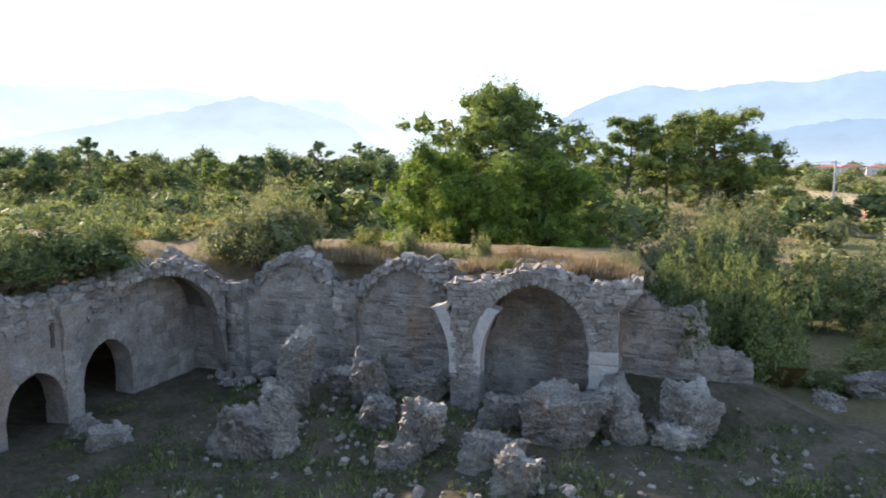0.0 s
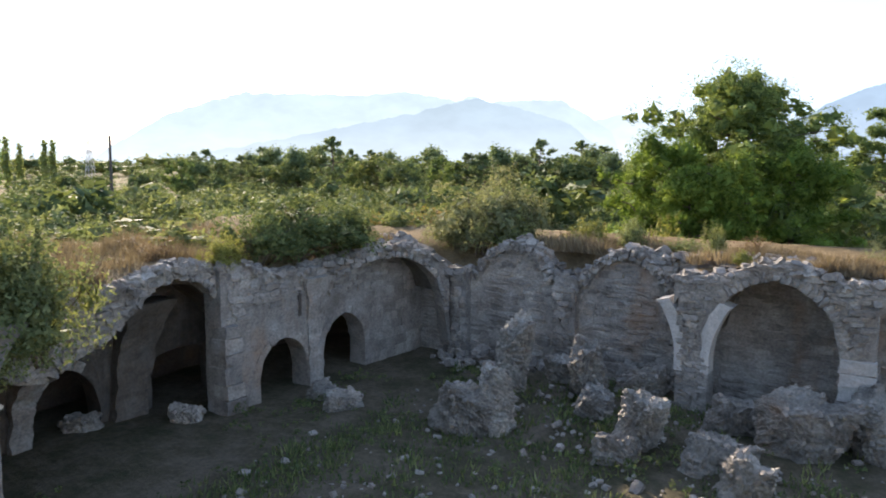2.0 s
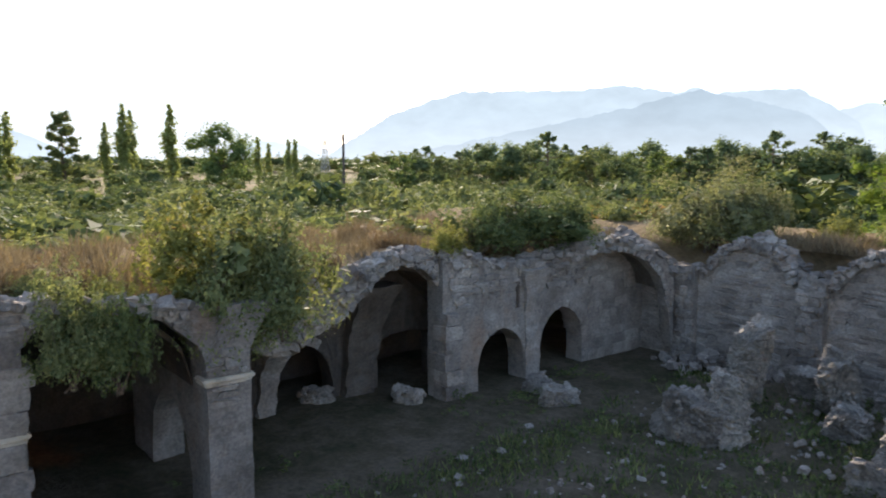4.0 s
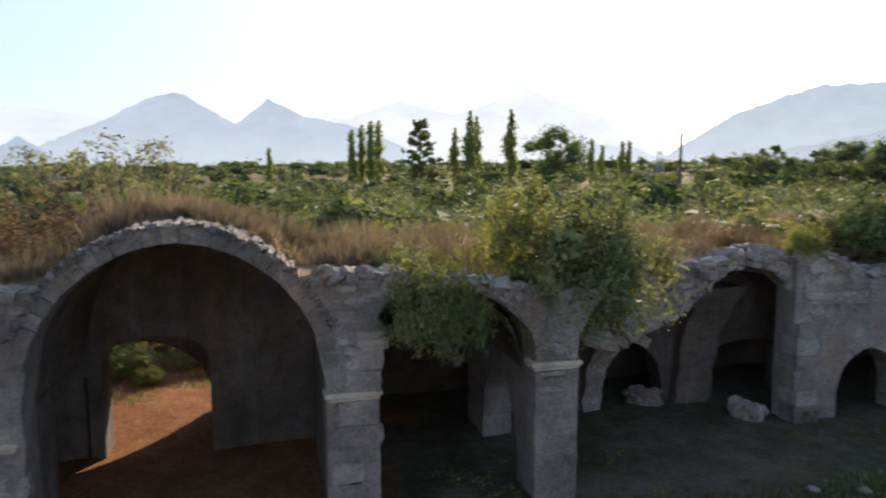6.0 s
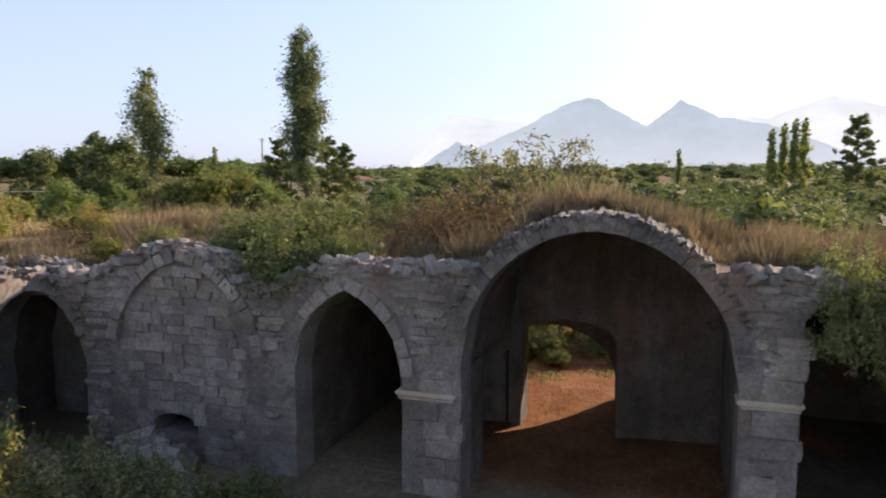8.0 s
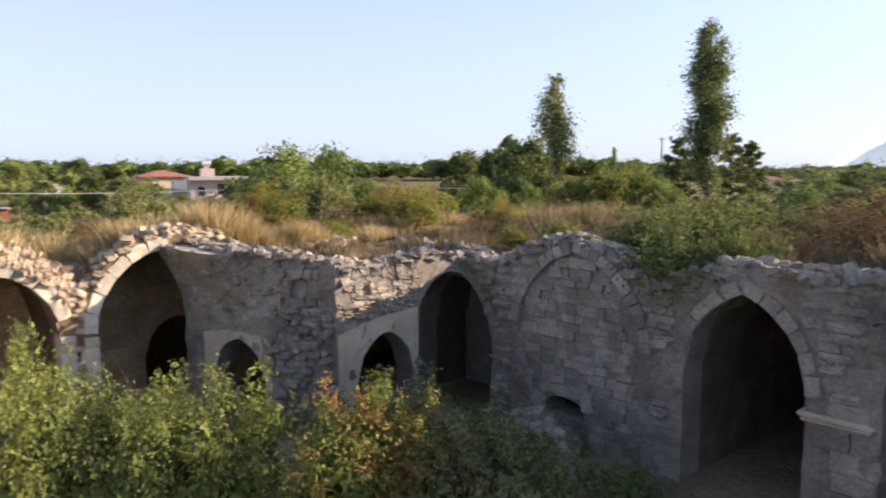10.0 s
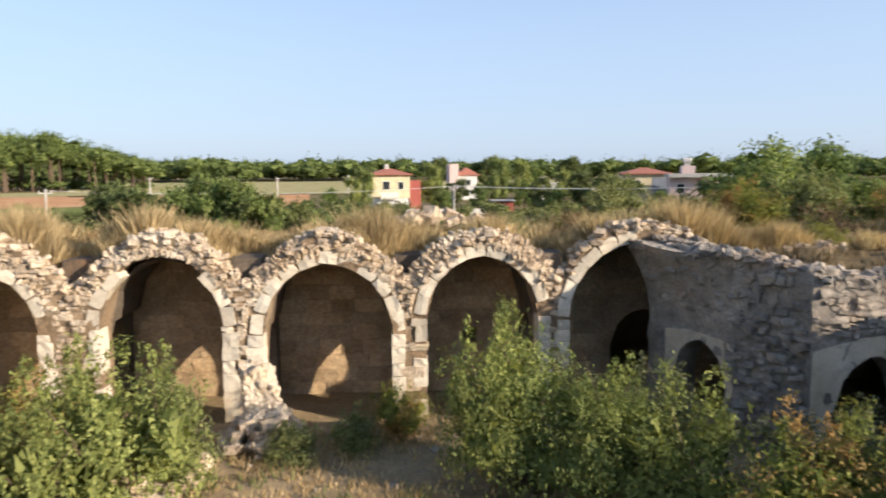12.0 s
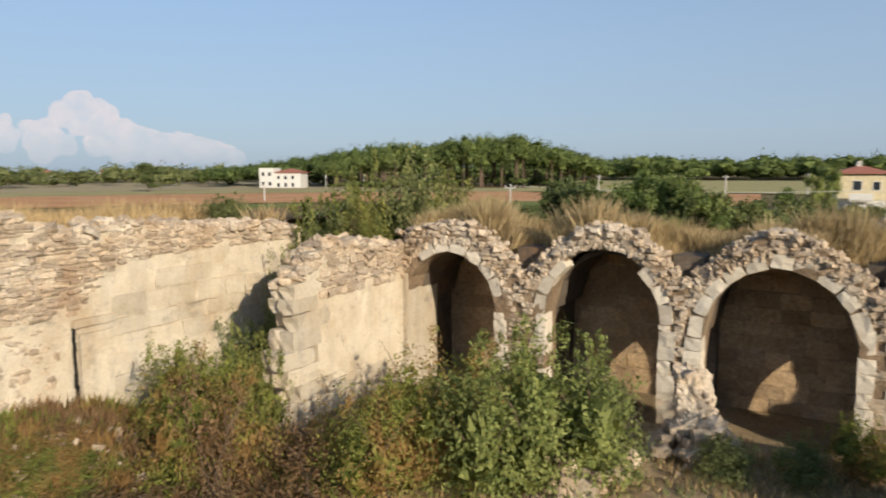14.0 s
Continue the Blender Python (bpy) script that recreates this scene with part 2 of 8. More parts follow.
M_poplar_near = leaf_material("dusty_poplar_leaf", (0.105, 0.128, 0.066), (0.275, 0.305, 0.155))
M_straw = leaf_material("dry_grass", (0.31, 0.225, 0.135), (0.63, 0.495, 0.32), clear=0.26)
M_tan = leaf_material("tan_dry_grass", (0.155, 0.118, 0.088), (0.315, 0.245, 0.175), clear=0.2)
M_dull = leaf_material("dull_dry_grass", (0.145, 0.105, 0.075), (0.30, 0.225, 0.155), clear=0.15)
M_reddry = leaf_material("withered_scrub", (0.12, 0.075, 0.045), (0.26, 0.175, 0.11), clear=0.25)


def plain(name, col, rough=0.8, metal=0.0, scale=3.0, vary=0.18):
    m, nt, b = material(name)
    lo, hi = tuple(x * (1 - vary) for x in col), tuple(min(1, x * (1 + vary)) for x in col)
    c = ramp(nt, noise_tex(nt, scale, 6, 0.65), [(0.3, lo), (0.7, hi)])
    nt.links.new(c, b.inputs["Base Color"])
    b.inputs["Roughness"].default_value, b.inputs["Metallic"].default_value = rough, metal
    bump(nt, b, noise_tex(nt, scale * 8, 5, 0.6), 0.3, 0.01)
    return m


M_wood = leaf_material("wood_needles", (0.068, 0.102, 0.041), (0.205, 0.254, 0.093))
M_bark = plain("bark", (0.13, 0.09, 0.06), 0.95, 0, 6, 0.4)


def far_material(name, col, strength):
    """Far mountainside, air haze put into its glow: soft folds, paler towards the foot."""
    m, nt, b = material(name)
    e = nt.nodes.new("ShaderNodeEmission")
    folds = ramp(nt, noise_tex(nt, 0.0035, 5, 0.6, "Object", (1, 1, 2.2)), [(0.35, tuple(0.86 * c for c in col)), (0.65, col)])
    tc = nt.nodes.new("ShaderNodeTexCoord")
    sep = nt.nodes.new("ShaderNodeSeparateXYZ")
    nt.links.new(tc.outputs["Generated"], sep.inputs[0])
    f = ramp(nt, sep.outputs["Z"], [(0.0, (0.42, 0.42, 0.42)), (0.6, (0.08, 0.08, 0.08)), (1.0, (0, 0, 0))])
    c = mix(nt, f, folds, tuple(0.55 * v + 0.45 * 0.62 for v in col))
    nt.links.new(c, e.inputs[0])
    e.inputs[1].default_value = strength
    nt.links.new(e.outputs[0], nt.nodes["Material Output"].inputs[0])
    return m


# ---------------------------------------------------------------- mesh helpers


def mesh_ob(name, verts, faces, mat, parent=None, smooth=False, label=""):
    me = bpy.data.meshes.new(name)
    me.from_pydata([tuple(v) for v in verts], [], faces)
    me.materials.append(mat)
    if smooth:
        me.shade_smooth()
    ob = new(name, me)
    if parent:
        ob.parent = parent
    if label:
        tagged(ob, label)
    return ob


def part(name, bm, mat, parent, label=""):
    me = bpy.data.meshes.new(name)
    bm.to_mesh(me)
    bm.free()
    me.materials.append(mat)
    ob = new(name, me)
    ob.parent = parent
    if label:
        tagged(ob, label)
    return ob


def empty(name, x, y, z, label, category, group="", kind=""):
    ob = new(name)
    ob.location = (x, y, z)
    ob.empty_display_size = 0.2
    return tagged(ob, label, category, group, kind)


def interp(points):
    xs, ys = zip(*points)
    return lambda s: float(np.interp(s, xs, ys))


def nz(x, y, z=0.0, f=1.0):
    return noise.noise(Vector((x * f, y * f, z * f)))


def pointed(c, w, spring, apex):
    """Outline of a two-centred pointed arch: height over the place s."""
    h = apex - spring
    r = max((w * w + h * h) / (2 * w), w * 1.0001) if h >= w else None

    def f(s):
        x = min(abs(s - c), w)
        if r:
            k = w - r
            return spring + math.sqrt(max(r * r - (x - k) ** 2, 0))
        return spring + h * math.sqrt(max(1 - (x / w) ** 2, 0)) * (1 - 0.06 * x / w)
    return f


class Plane:
    """An upright wall face: s runs along it, n points out of it."""

    def __init__(self, ox, oy, dx, dy, nx, ny):
        self.o, self.d, self.n = Vector((ox, oy, 0)), Vector((dx, dy, 0)), Vector((nx, ny, 0))

    def at(self, s, z, out=0.0):
        return self.o + self.d * s + self.n * out + Vector((0, 0, z))


def strip_wall(name, pl, segs, th, mat, parent=None, rough=0.05, dz=0.22, ds=0.2, base=-0.6, label=""):
    """A wall of rough masonry. segs: (s0, s1, bottom, top); bottom and top are heights or outlines over s."""
    V, F = [], []
    for s0, s1, bot, top in segs:
        bot = bot if callable(bot) else (lambda s, b=bot: b)
        top = top if callable(top) else (lambda s, b=top: b)
        ncol = max(2, int(math.ceil((s1 - s0) / ds)) + 1)
        mx = max(top(s0 + (s1 - s0) * k / 8) - bot(s0 + (s1 - s0) * k / 8) for k in range(9))
        nr = max(2, int(math.ceil(mx / dz)) + 1)
        idx = []
        for i in range(ncol):
            s = s0 + (s1 - s0) * i / (ncol - 1)
            b, t = bot(s), max(top(s), bot(s) + 0.05)
            col = []
            for side in (0, 1):
                for j in range(nr):
                    z = b + (t - b) * j / (nr - 1)
                    q = pl.at(s, z)
                    r = rough * (nz(q.x, q.y, z, 2.3) + 0.6 * nz(q.x + 9, q.y, z, 6.1))
                    V.append(pl.at(s, z, r if side == 0 else -th - r))
                    col.append(len(V) - 1)
            idx.append(col)
        flip = pl.d.cross(Vector((0, 0, 1))).dot(pl.n) < 0

        def quad(a, b, c, d):
            F.append((d, c, b, a) if flip else (a, b, c, d))
        for i in range(ncol - 1):
            A, B = idx[i], idx[i + 1]
            for j in range(nr - 1):
                quad(A[j], B[j], B[j + 1], A[j + 1])
                quad(B[nr + j], A[nr + j], A[nr + j + 1], B[nr + j + 1])
            quad(A[nr - 1], B[nr - 1], B[2 * nr - 1], A[2 * nr - 1])
            quad(B[0], A[0], A[nr], B[nr])
        for col, turn in ((idx[0], 0), (idx[-1], 1)):
            for j in range(nr - 1):
                q = (col[j], col[j + 1], col[nr + j + 1], col[nr + j])
                F.append(q if turn != flip else q[::-1])
    return mesh_ob(name, V, F, mat, parent, label=label)


def stone_mesh(name, seed, mat, rough=0.16, square=False):
    rnd = random.Random(seed)
    bm = bmesh.new()
    bmesh.ops.create_cube(bm, size=1.0)
    bmesh.ops.subdivide_edges(bm, edges=bm.edges[:], cuts=1, use_grid_fill=True)
    for v in bm.verts:
        k = sum(abs(c) > 0.4 for c in v.co)
        v.co *= ({1: 1.01, 2: 1.0, 3: 0.97} if square else {1: 1.03, 2: 0.99, 3: 0.91})[k] if k else 1
        a = rough * (0.35 if square else 1)
        v.co += Vector((rnd.uniform(-a, a), rnd.uniform(-a, a), rnd.uniform(-a, a))) * 0.6
    me = bpy.data.meshes.new(name)
    bm.to_mesh(me)
    bm.free()
    me.materials.append(mat)
    return me


STONES = {}


def stones_of(mat, square=False):
    key = (mat.name, square)
    if key not in STONES:
        STONES[key] = [stone_mesh("stone", 40 + i, mat, 0.2, square) for i in range(8)]
    return STONES[key]


STONE_GEO = None


def stone_geo():
    """Eight rough stone shapes as arrays, for joined masonry."""
    global STONE_GEO
    if STONE_GEO is None:
        STONE_GEO = []
        for me in stones_of(M_stone) + stones_of(M_stone, True):
            STONE_GEO.append((np.array([v.co[:] for v in me.vertices]), [tuple(p.vertices) for p in me.polygons]))
    return STONE_GEO


class Masonry:
    """Stones of one wall: the first `limit` are pieces of their own, the rest one joined mesh."""

    def __init__(self, parent, mat, mat_joined, limit=60):
        self.parent, self.mat, self.matj, self.limit = parent, mat, mat_joined, limit
        self.count, self.V, self.F, self.nv = 0, [], [], 0
        self.inv = parent.matrix_world.inverted() if parent.type != "EMPTY" else Matrix.Translation(-parent.location)

    def add(self, place, size, turn, name="stone", square=False, single=True):
        m = Matrix.LocRotScale(place, turn, size)
        if single and self.count < self.limit:
            self.count += 1
            ob = new(name, random.choice(stones_of(self.mat, square)))
            ob.parent = self.parent
            ob.matrix_basis = self.inv @ m
        else:
            v, f = random.choice(stone_geo()[8:] if square else stone_geo()[:8])
            M = np.array(self.inv @ m)
            self.V.append(v @ M[:3, :3].T + M[:3, 3])
            self.F.extend([tuple(i + self.nv for i in q) for q in f])
            self.nv += len(v)

    def close(self, name="rubble_masonry"):
        if self.V:
            ob = mesh_ob(name, np.concatenate(self.V).tolist(), self.F, self.matj, self.parent)
            ob["kind"] = "stuff"


def frame_turn(pl, jitter=0.0):
    """Turn with x along the wall and y out of it."""
    e = Matrix((pl.d, pl.n, pl.d.cross(pl.n))).transposed()
    return (e @ Euler([random.gauss(0, jitter) for _ in range(3)]).to_matrix()).to_quaternion()


def courses(ma, pl, inside, s0, s1, z0, z1, hi=(0.16, 0.30), wi=(0.25, 0.6), proud=0.03, square=False, skip=0.06, jitter=0.04, uneven=0.03):
    """Rough courses of stone on a wall face wherever inside(s, z) holds."""
    z = z0
    while z < z1:
        h = random.uniform(*hi)
        s = s0 + random.uniform(-0.3, 0)
        while s < s1:
            w = random.uniform(*wi)
            c, zc = s + w / 2, z + h / 2 + random.uniform(-0.02, 0.02)
            if random.random() > skip and inside(c - w * 0.42, zc) and inside(c + w * 0.42, zc) and inside(c, zc + h * 0.4) and inside(c, zc - h * 0.4):
                dep = random.uniform(0.16, 0.26)
                ma.add(pl.at(c, zc, proud + random.uniform(-uneven, uneven) - dep / 2 + 0.02), (w * (0.98 if square else 0.97), dep, h * (0.965 if square else 0.95)), frame_turn(pl, jitter), "block" if square else "stone", square)
            s += w
        z += h


def arch_ring(ma, pl, f, c, w, spring, size=(0.30, 0.34, 0.34), out=0.02, part_of=(0.0, 1.0), name="voussoir", jitter=0.03, lift=0.5, square=True):
    """Wedge stones round an arch opening."""
    pts = []
    n = 160
    for i in range(n + 1):
        s = c - w + 2 * w * i / n
        pts.append((s, f(s)))
    L = [0]
    for i in range(n):
        L.append(L[-1] + math.dist(pts[i], pts[i + 1]))
    total, pos = L[-1], size[0] / 2
    while pos < total - size[0] * 0.4:
        u = pos / total
        if part_of[0] <= u <= part_of[1]:
            i = max(1, min(n - 1, int(np.searchsorted(L, pos))))
            a, b = pts[i - 1], pts[i + 1 if i < n else i]
            tx, tz = b[0] - a[0], b[1] - a[1]
            q = math.hypot(tx, tz) or 1
            tx, tz = tx / q, tz / q
            k = random.uniform(0.96, 1.06) if square else random.uniform(0.85, 1.2)
            place = pl.at(pts[i][0] - tz * size[2] * lift * k, pts[i][1] + tx * size[2] * lift * k, out - size[1] / 2 + random.uniform(-0.02, 0.02) * (0.3 if square else 1))
            X = pl.d * tx + Vector((0, 0, tz))
            e = Matrix((X, pl.n, X.cross(pl.n))).transposed()
            j = Euler([random.gauss(0, jitter) for _ in range(3)]).to_matrix()
            ma.add(place, (size[0] * random.uniform(0.97, 1.02), size[1], size[2] * k), (e @ j).to_quaternion(), name, square)
        pos += size[0]


def crest(ma, pl, top, s0, s1, depth, step=0.2, size=(0.12, 0.34), layers=2, drop=0.05):
    """Loose rubble along the broken top of a wall."""
    s = s0
    while s < s1:
        for k in range(layers):
            r = random.uniform(*size)
            ma.add(pl.at(s + random.uniform(-0.15, 0.15), top(s) - drop + random.uniform(-0.08, 0.10), -random.uniform(-0.06, depth)),
                   (r * random.uniform(0.9, 1.6), r * random.uniform(0.8, 1.3), r * random.uniform(0.5, 0.9)),
                   Euler((random.gauss(0, 0.35), random.gauss(0, 0.35), random.uniform(0, 6.28))).to_quaternion())
        s += step * random.uniform(0.7, 1.3)

# ---------------------------------------------------------------- ground and distance
BX, BY = 27.0, 32.0


def ground_height(x, y):
    r = math.hypot(x, y)
    g = 0.10 * nz(x, y, 0, 0.35) + 0.05 * nz(x, y, 3, 1.1)
    if -13 < x < 14 and -17 < y < 22:  # the courtyard floor, banked up with rubble and earth to the south
        g += 0.35 * max(0, min(1, (-y - 8) / 6)) + 0.25 * max(0, min(1, (y - 15) / 5))
    if 8 < x < 14.5 and -12.5 < y < 12:  # earth drifted against the east wall
        g += 1.15 * max(0, min(1, (x - 9.5) / 4.0)) ** 1.3 * max(0, min(1, (y + 11.6) / 2.4))
    if -2.2 < x < 5.2 and 19.9 < y < 27:  # earth heaped before the broken end of the north wall
        g += 1.05 * min(1, (x + 2.2) / 1.3) * min(1, (5.2 - x) / 2.2) * max(0, min(1, (y - 20.2) / 1.7)) * min(1, (27 - y) / 3.5)
    if r > 60:
        g *= max(0, 1 - (r - 60) / 30)
    return g


def ground_sheet():
    ax = np.unique(np.concatenate([np.arange(-30, 30.01, 0.6), np.geomspace(30, 4800, 34), -np.geomspace(30, 4800, 34)]))
    n = len(ax)
    V = [(x, y, ground_height(x, y)) for y in ax for x in ax]
    F = [(j * n + i, j * n + i + 1, (j + 1) * n + i + 1, (j + 1) * n + i) for j in range(n - 1) for i in range(n - 1)]
    ob = mesh_ob("ground", V, F, M_ground, smooth=True)
    tagged(ob, "dry scrubby earth reaching to the horizon", "ground", kind="structure")


ground_sheet()


def ridge(name, dist, pts, col, strength, label):
    """A far mountain ridge: heading and height in degrees, as a folded range with depth."""
    V, F = [], []
    h0, h1 = pts[0][0], pts[-1][0]
    f = interp(pts)
    n = int((h1 - h0) / 0.12) + 1
    for i in range(n):
        h = h0 + (h1 - h0) * i / (n - 1)
        el = f(h) + (0.16 * nz(h, dist, 0, 0.9) + 0.09 * nz(h, dist, 0, 3.1)) * min(1, f(h))
        top = math.tan(radians(max(el, 0.05))) * dist + 6
        for k, (dd, zz) in enumerate(((-500, -20), (-220, top * 0.45), (0, top), (300, -20))):
            d = dist + dd + (60 * nz(h, k, dist, 1.2) if 0 < k < 3 else 0)
            V.append((-math.sin(radians(h)) * d, math.cos(radians(h)) * d, zz if k != 1 else zz))
    for i in range(n - 1):
        for k in range(3):
            F.append((i * 4 + k, i * 4 + 4 + k, i * 4 + 5 + k, i * 4 + 1 + k))
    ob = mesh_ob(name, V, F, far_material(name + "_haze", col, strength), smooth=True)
    return tagged(ob, label, "mountain", kind="structure")


FAR = "pale blue hazy mountain range beyond the plain"
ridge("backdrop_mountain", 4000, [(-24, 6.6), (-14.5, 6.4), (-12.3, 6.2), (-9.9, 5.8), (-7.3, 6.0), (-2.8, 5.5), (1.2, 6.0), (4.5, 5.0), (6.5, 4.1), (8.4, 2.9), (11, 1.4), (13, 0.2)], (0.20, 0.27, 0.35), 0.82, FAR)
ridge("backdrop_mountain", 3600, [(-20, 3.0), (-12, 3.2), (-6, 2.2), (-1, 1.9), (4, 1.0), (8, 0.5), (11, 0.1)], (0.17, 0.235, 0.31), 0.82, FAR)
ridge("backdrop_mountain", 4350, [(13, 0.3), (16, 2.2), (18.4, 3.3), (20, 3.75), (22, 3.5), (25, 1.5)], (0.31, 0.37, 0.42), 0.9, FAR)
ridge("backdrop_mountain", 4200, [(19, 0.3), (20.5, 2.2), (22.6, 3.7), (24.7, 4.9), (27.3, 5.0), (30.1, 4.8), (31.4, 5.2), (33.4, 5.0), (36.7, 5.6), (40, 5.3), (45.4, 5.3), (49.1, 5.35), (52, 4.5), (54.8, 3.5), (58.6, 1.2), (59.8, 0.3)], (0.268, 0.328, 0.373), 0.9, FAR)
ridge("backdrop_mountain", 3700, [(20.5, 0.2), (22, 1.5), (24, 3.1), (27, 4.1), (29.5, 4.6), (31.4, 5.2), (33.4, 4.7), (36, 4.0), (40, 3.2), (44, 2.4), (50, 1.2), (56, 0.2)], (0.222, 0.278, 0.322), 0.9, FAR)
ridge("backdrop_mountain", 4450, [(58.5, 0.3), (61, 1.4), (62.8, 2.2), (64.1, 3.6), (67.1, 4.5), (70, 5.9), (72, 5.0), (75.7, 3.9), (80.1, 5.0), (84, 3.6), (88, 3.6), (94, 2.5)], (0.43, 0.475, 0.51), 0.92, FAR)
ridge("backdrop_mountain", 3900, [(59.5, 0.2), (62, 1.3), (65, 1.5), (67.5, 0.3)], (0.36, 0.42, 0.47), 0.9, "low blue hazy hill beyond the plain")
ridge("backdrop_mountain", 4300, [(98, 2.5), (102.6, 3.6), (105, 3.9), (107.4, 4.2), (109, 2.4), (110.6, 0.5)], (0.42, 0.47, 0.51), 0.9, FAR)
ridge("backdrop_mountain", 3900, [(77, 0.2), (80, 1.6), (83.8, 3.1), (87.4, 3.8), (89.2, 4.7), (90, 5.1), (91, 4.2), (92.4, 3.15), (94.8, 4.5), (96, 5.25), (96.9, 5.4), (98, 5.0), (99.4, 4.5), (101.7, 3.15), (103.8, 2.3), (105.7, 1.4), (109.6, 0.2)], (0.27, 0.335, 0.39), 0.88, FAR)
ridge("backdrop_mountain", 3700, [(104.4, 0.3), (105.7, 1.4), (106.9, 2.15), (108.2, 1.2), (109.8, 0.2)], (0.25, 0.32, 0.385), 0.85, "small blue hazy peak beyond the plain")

# ---------------------------------------------------------------- the ruined court
court = {}


def wall_thing(name, label, kind="structure", category="wall"):
    return empty(name, 0, 0, 0, label, category, kind=kind)


FACE_S = Plane(0, -17.2, -1, 0, 0, 1)     # s = -x
FACE_W = Plane(-13.6, 0, 0, 1, 1, 0)      # s = y
FACE_W2 = Plane(-16.2, 0, 0, 1, 1, 0)
FACE_N = Plane(0, 20.27, 1, 0, 0, -1)     # s = x
FACE_NB = Plane(0, 22.4, 1, 0, 0, -1)


def inside_of(segs):
    def f(s, z):
        for s0, s1, bot, top in segs:
            if s0 <= s <= s1:
                b = bot(s) if callable(bot) else bot
                t = top(s) if callable(top) else top
                return b < z < t
        return False
    return f


# --- south range: five arched bays
wall_s = wall_thing("wall_south", "sunlit rubble arcade of pointed stone arches, broken crown")
BAYS_S = [(-8.55, 1.4, 2.5, 4.02), (-4.35, 1.42, 2.6, 4.12), (-0.45, 1.55, 2.38, 4.08), (3.3, 1.38, 2.7, 4.2), (7.15, 1.72, 2.6, 4.5)]
top_s = interp([(-12.5, 4.3), (-11, 4.4), (-9.9, 4.5), (-9.3, 4.65), (-8.5, 4.8), (-7.7, 4.7), (-7.1, 4.2), (-6.6, 3.6), (-6.2, 3.55), (-5.6, 4.1), (-4.9, 4.7), (-4.3, 4.88), (-3.6, 4.65), (-3.0, 4.1), (-2.5, 3.55), (-2.1, 3.6), (-1.5, 4.2), (-0.9, 4.72), (-0.4, 4.85), (0.2, 4.65), (0.8, 4.15), (1.3, 3.5), (1.7, 3.45), (2.2, 4.0), (2.8, 4.55), (3.3, 4.72), (3.9, 4.55), (4.5, 4.0), (4.9, 3.6), (5.3, 3.75), (5.9, 4.4), (6.6, 4.9), (7.6, 4.95), (8.7, 4.6), (9.7, 4.35)])


def ragged_crown(f, c):
    """An arch whose ring has fallen from the crown."""
    return lambda s: f(s) + (0.24 + 0.05 * nz(s, 2, 0, 6.0)) * max(0.0, min(1.0, (1.12 - abs(s - c)) / 0.06))


def arcade_segs(bays, s0, s1, top, base=-0.5):
    segs, s = [], s0
    for c, w, sp, ap in bays:
        if c - w > s:
            segs.append((s, c - w, base, top))
        f = pointed(c, w, sp, ap)
        segs.append((c - w, c + w, ragged_crown(f, c) if c == -4.35 else f, top))
        s = c + w
    if s < s1:
        segs.append((s, s1, base, top))
    return segs


segs_s = arcade_segs(BAYS_S[:4], -10.0, 5.2, top_s) + [(5.2, 7.15, pointed(7.15, 1.72, 2.6, 4.5), top_s), (7.15, 8.4, lambda s: top_s(s) - 0.36, top_s)]
segs_s[-3] = (segs_s[-3][0], 5.43, -0.5, top_s)
segs_s[-2] = (5.43, 7.15, segs_s[-2][2], top_s)
strip_wall("arcade_core", FACE_S, segs_s, 0.75, M_mortar, wall_s, 0.07)
back_s = Plane(0, -17.95, -1, 0, 0, 1)
for c, w, sp, ap in BAYS_S:
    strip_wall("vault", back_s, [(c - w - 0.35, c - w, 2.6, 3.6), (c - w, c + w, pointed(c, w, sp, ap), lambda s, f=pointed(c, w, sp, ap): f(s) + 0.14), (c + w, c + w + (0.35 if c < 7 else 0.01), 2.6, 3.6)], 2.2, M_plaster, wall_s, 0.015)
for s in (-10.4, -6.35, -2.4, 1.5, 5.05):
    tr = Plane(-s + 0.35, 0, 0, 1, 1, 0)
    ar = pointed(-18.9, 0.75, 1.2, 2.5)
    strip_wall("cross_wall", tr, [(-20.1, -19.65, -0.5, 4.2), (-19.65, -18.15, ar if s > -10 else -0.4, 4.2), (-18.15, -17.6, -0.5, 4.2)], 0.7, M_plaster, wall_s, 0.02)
strip_wall("back_wall", Plane(0, -20.05, -1, 0, 0, 1), arcade_segs([(3.3, 0.2, 1.8, 1.86), (8.35, 0.95, 1.2, 2.25)], -10.5, 17.0, lambda s: 4.15) + [(3.1, 3.5, -0.5, 1.36)], 0.7, M_mortar, wall_s, 0.03)

# --- south-west corner block
wall_sw = wall_thing("wall_southwest", "shaded rubble corner block with two small pointed doorways")
FACE_D1 = Plane(-7.9, -17.2, -0.406, 0.914, 0.914, 0.406)
FACE_D2 = Plane(0, -13.6, -1, 0, 0, 1)
top_d1 = interp([(-1.2, 4.7), (0, 4.6), (1.0, 4.45), (2.4, 4.4), (3.9, 4.15)])
top_d2 = interp([(9.5, 4.2), (10.8, 4.1), (11.8, 4.22), (12.5, 4.24), (13.2, 4.1), (14.0, 3.95)])
segs_d1 = arcade_segs([(1.08, 0.78, 1.3, 2.25)], -0.6, 3.94, top_d1)
segs_d2 = arcade_segs([(10.85, 0.85, 1.3, 2.5)], 9.45, 11.85, top_d2) + [(11.85, 13.55, interp([(11.85, 2.95), (12.1, 3.3), (12.4, 3.58), (12.75, 3.74), (13.1, 3.72), (13.55, 3.5)]), top_d2)]
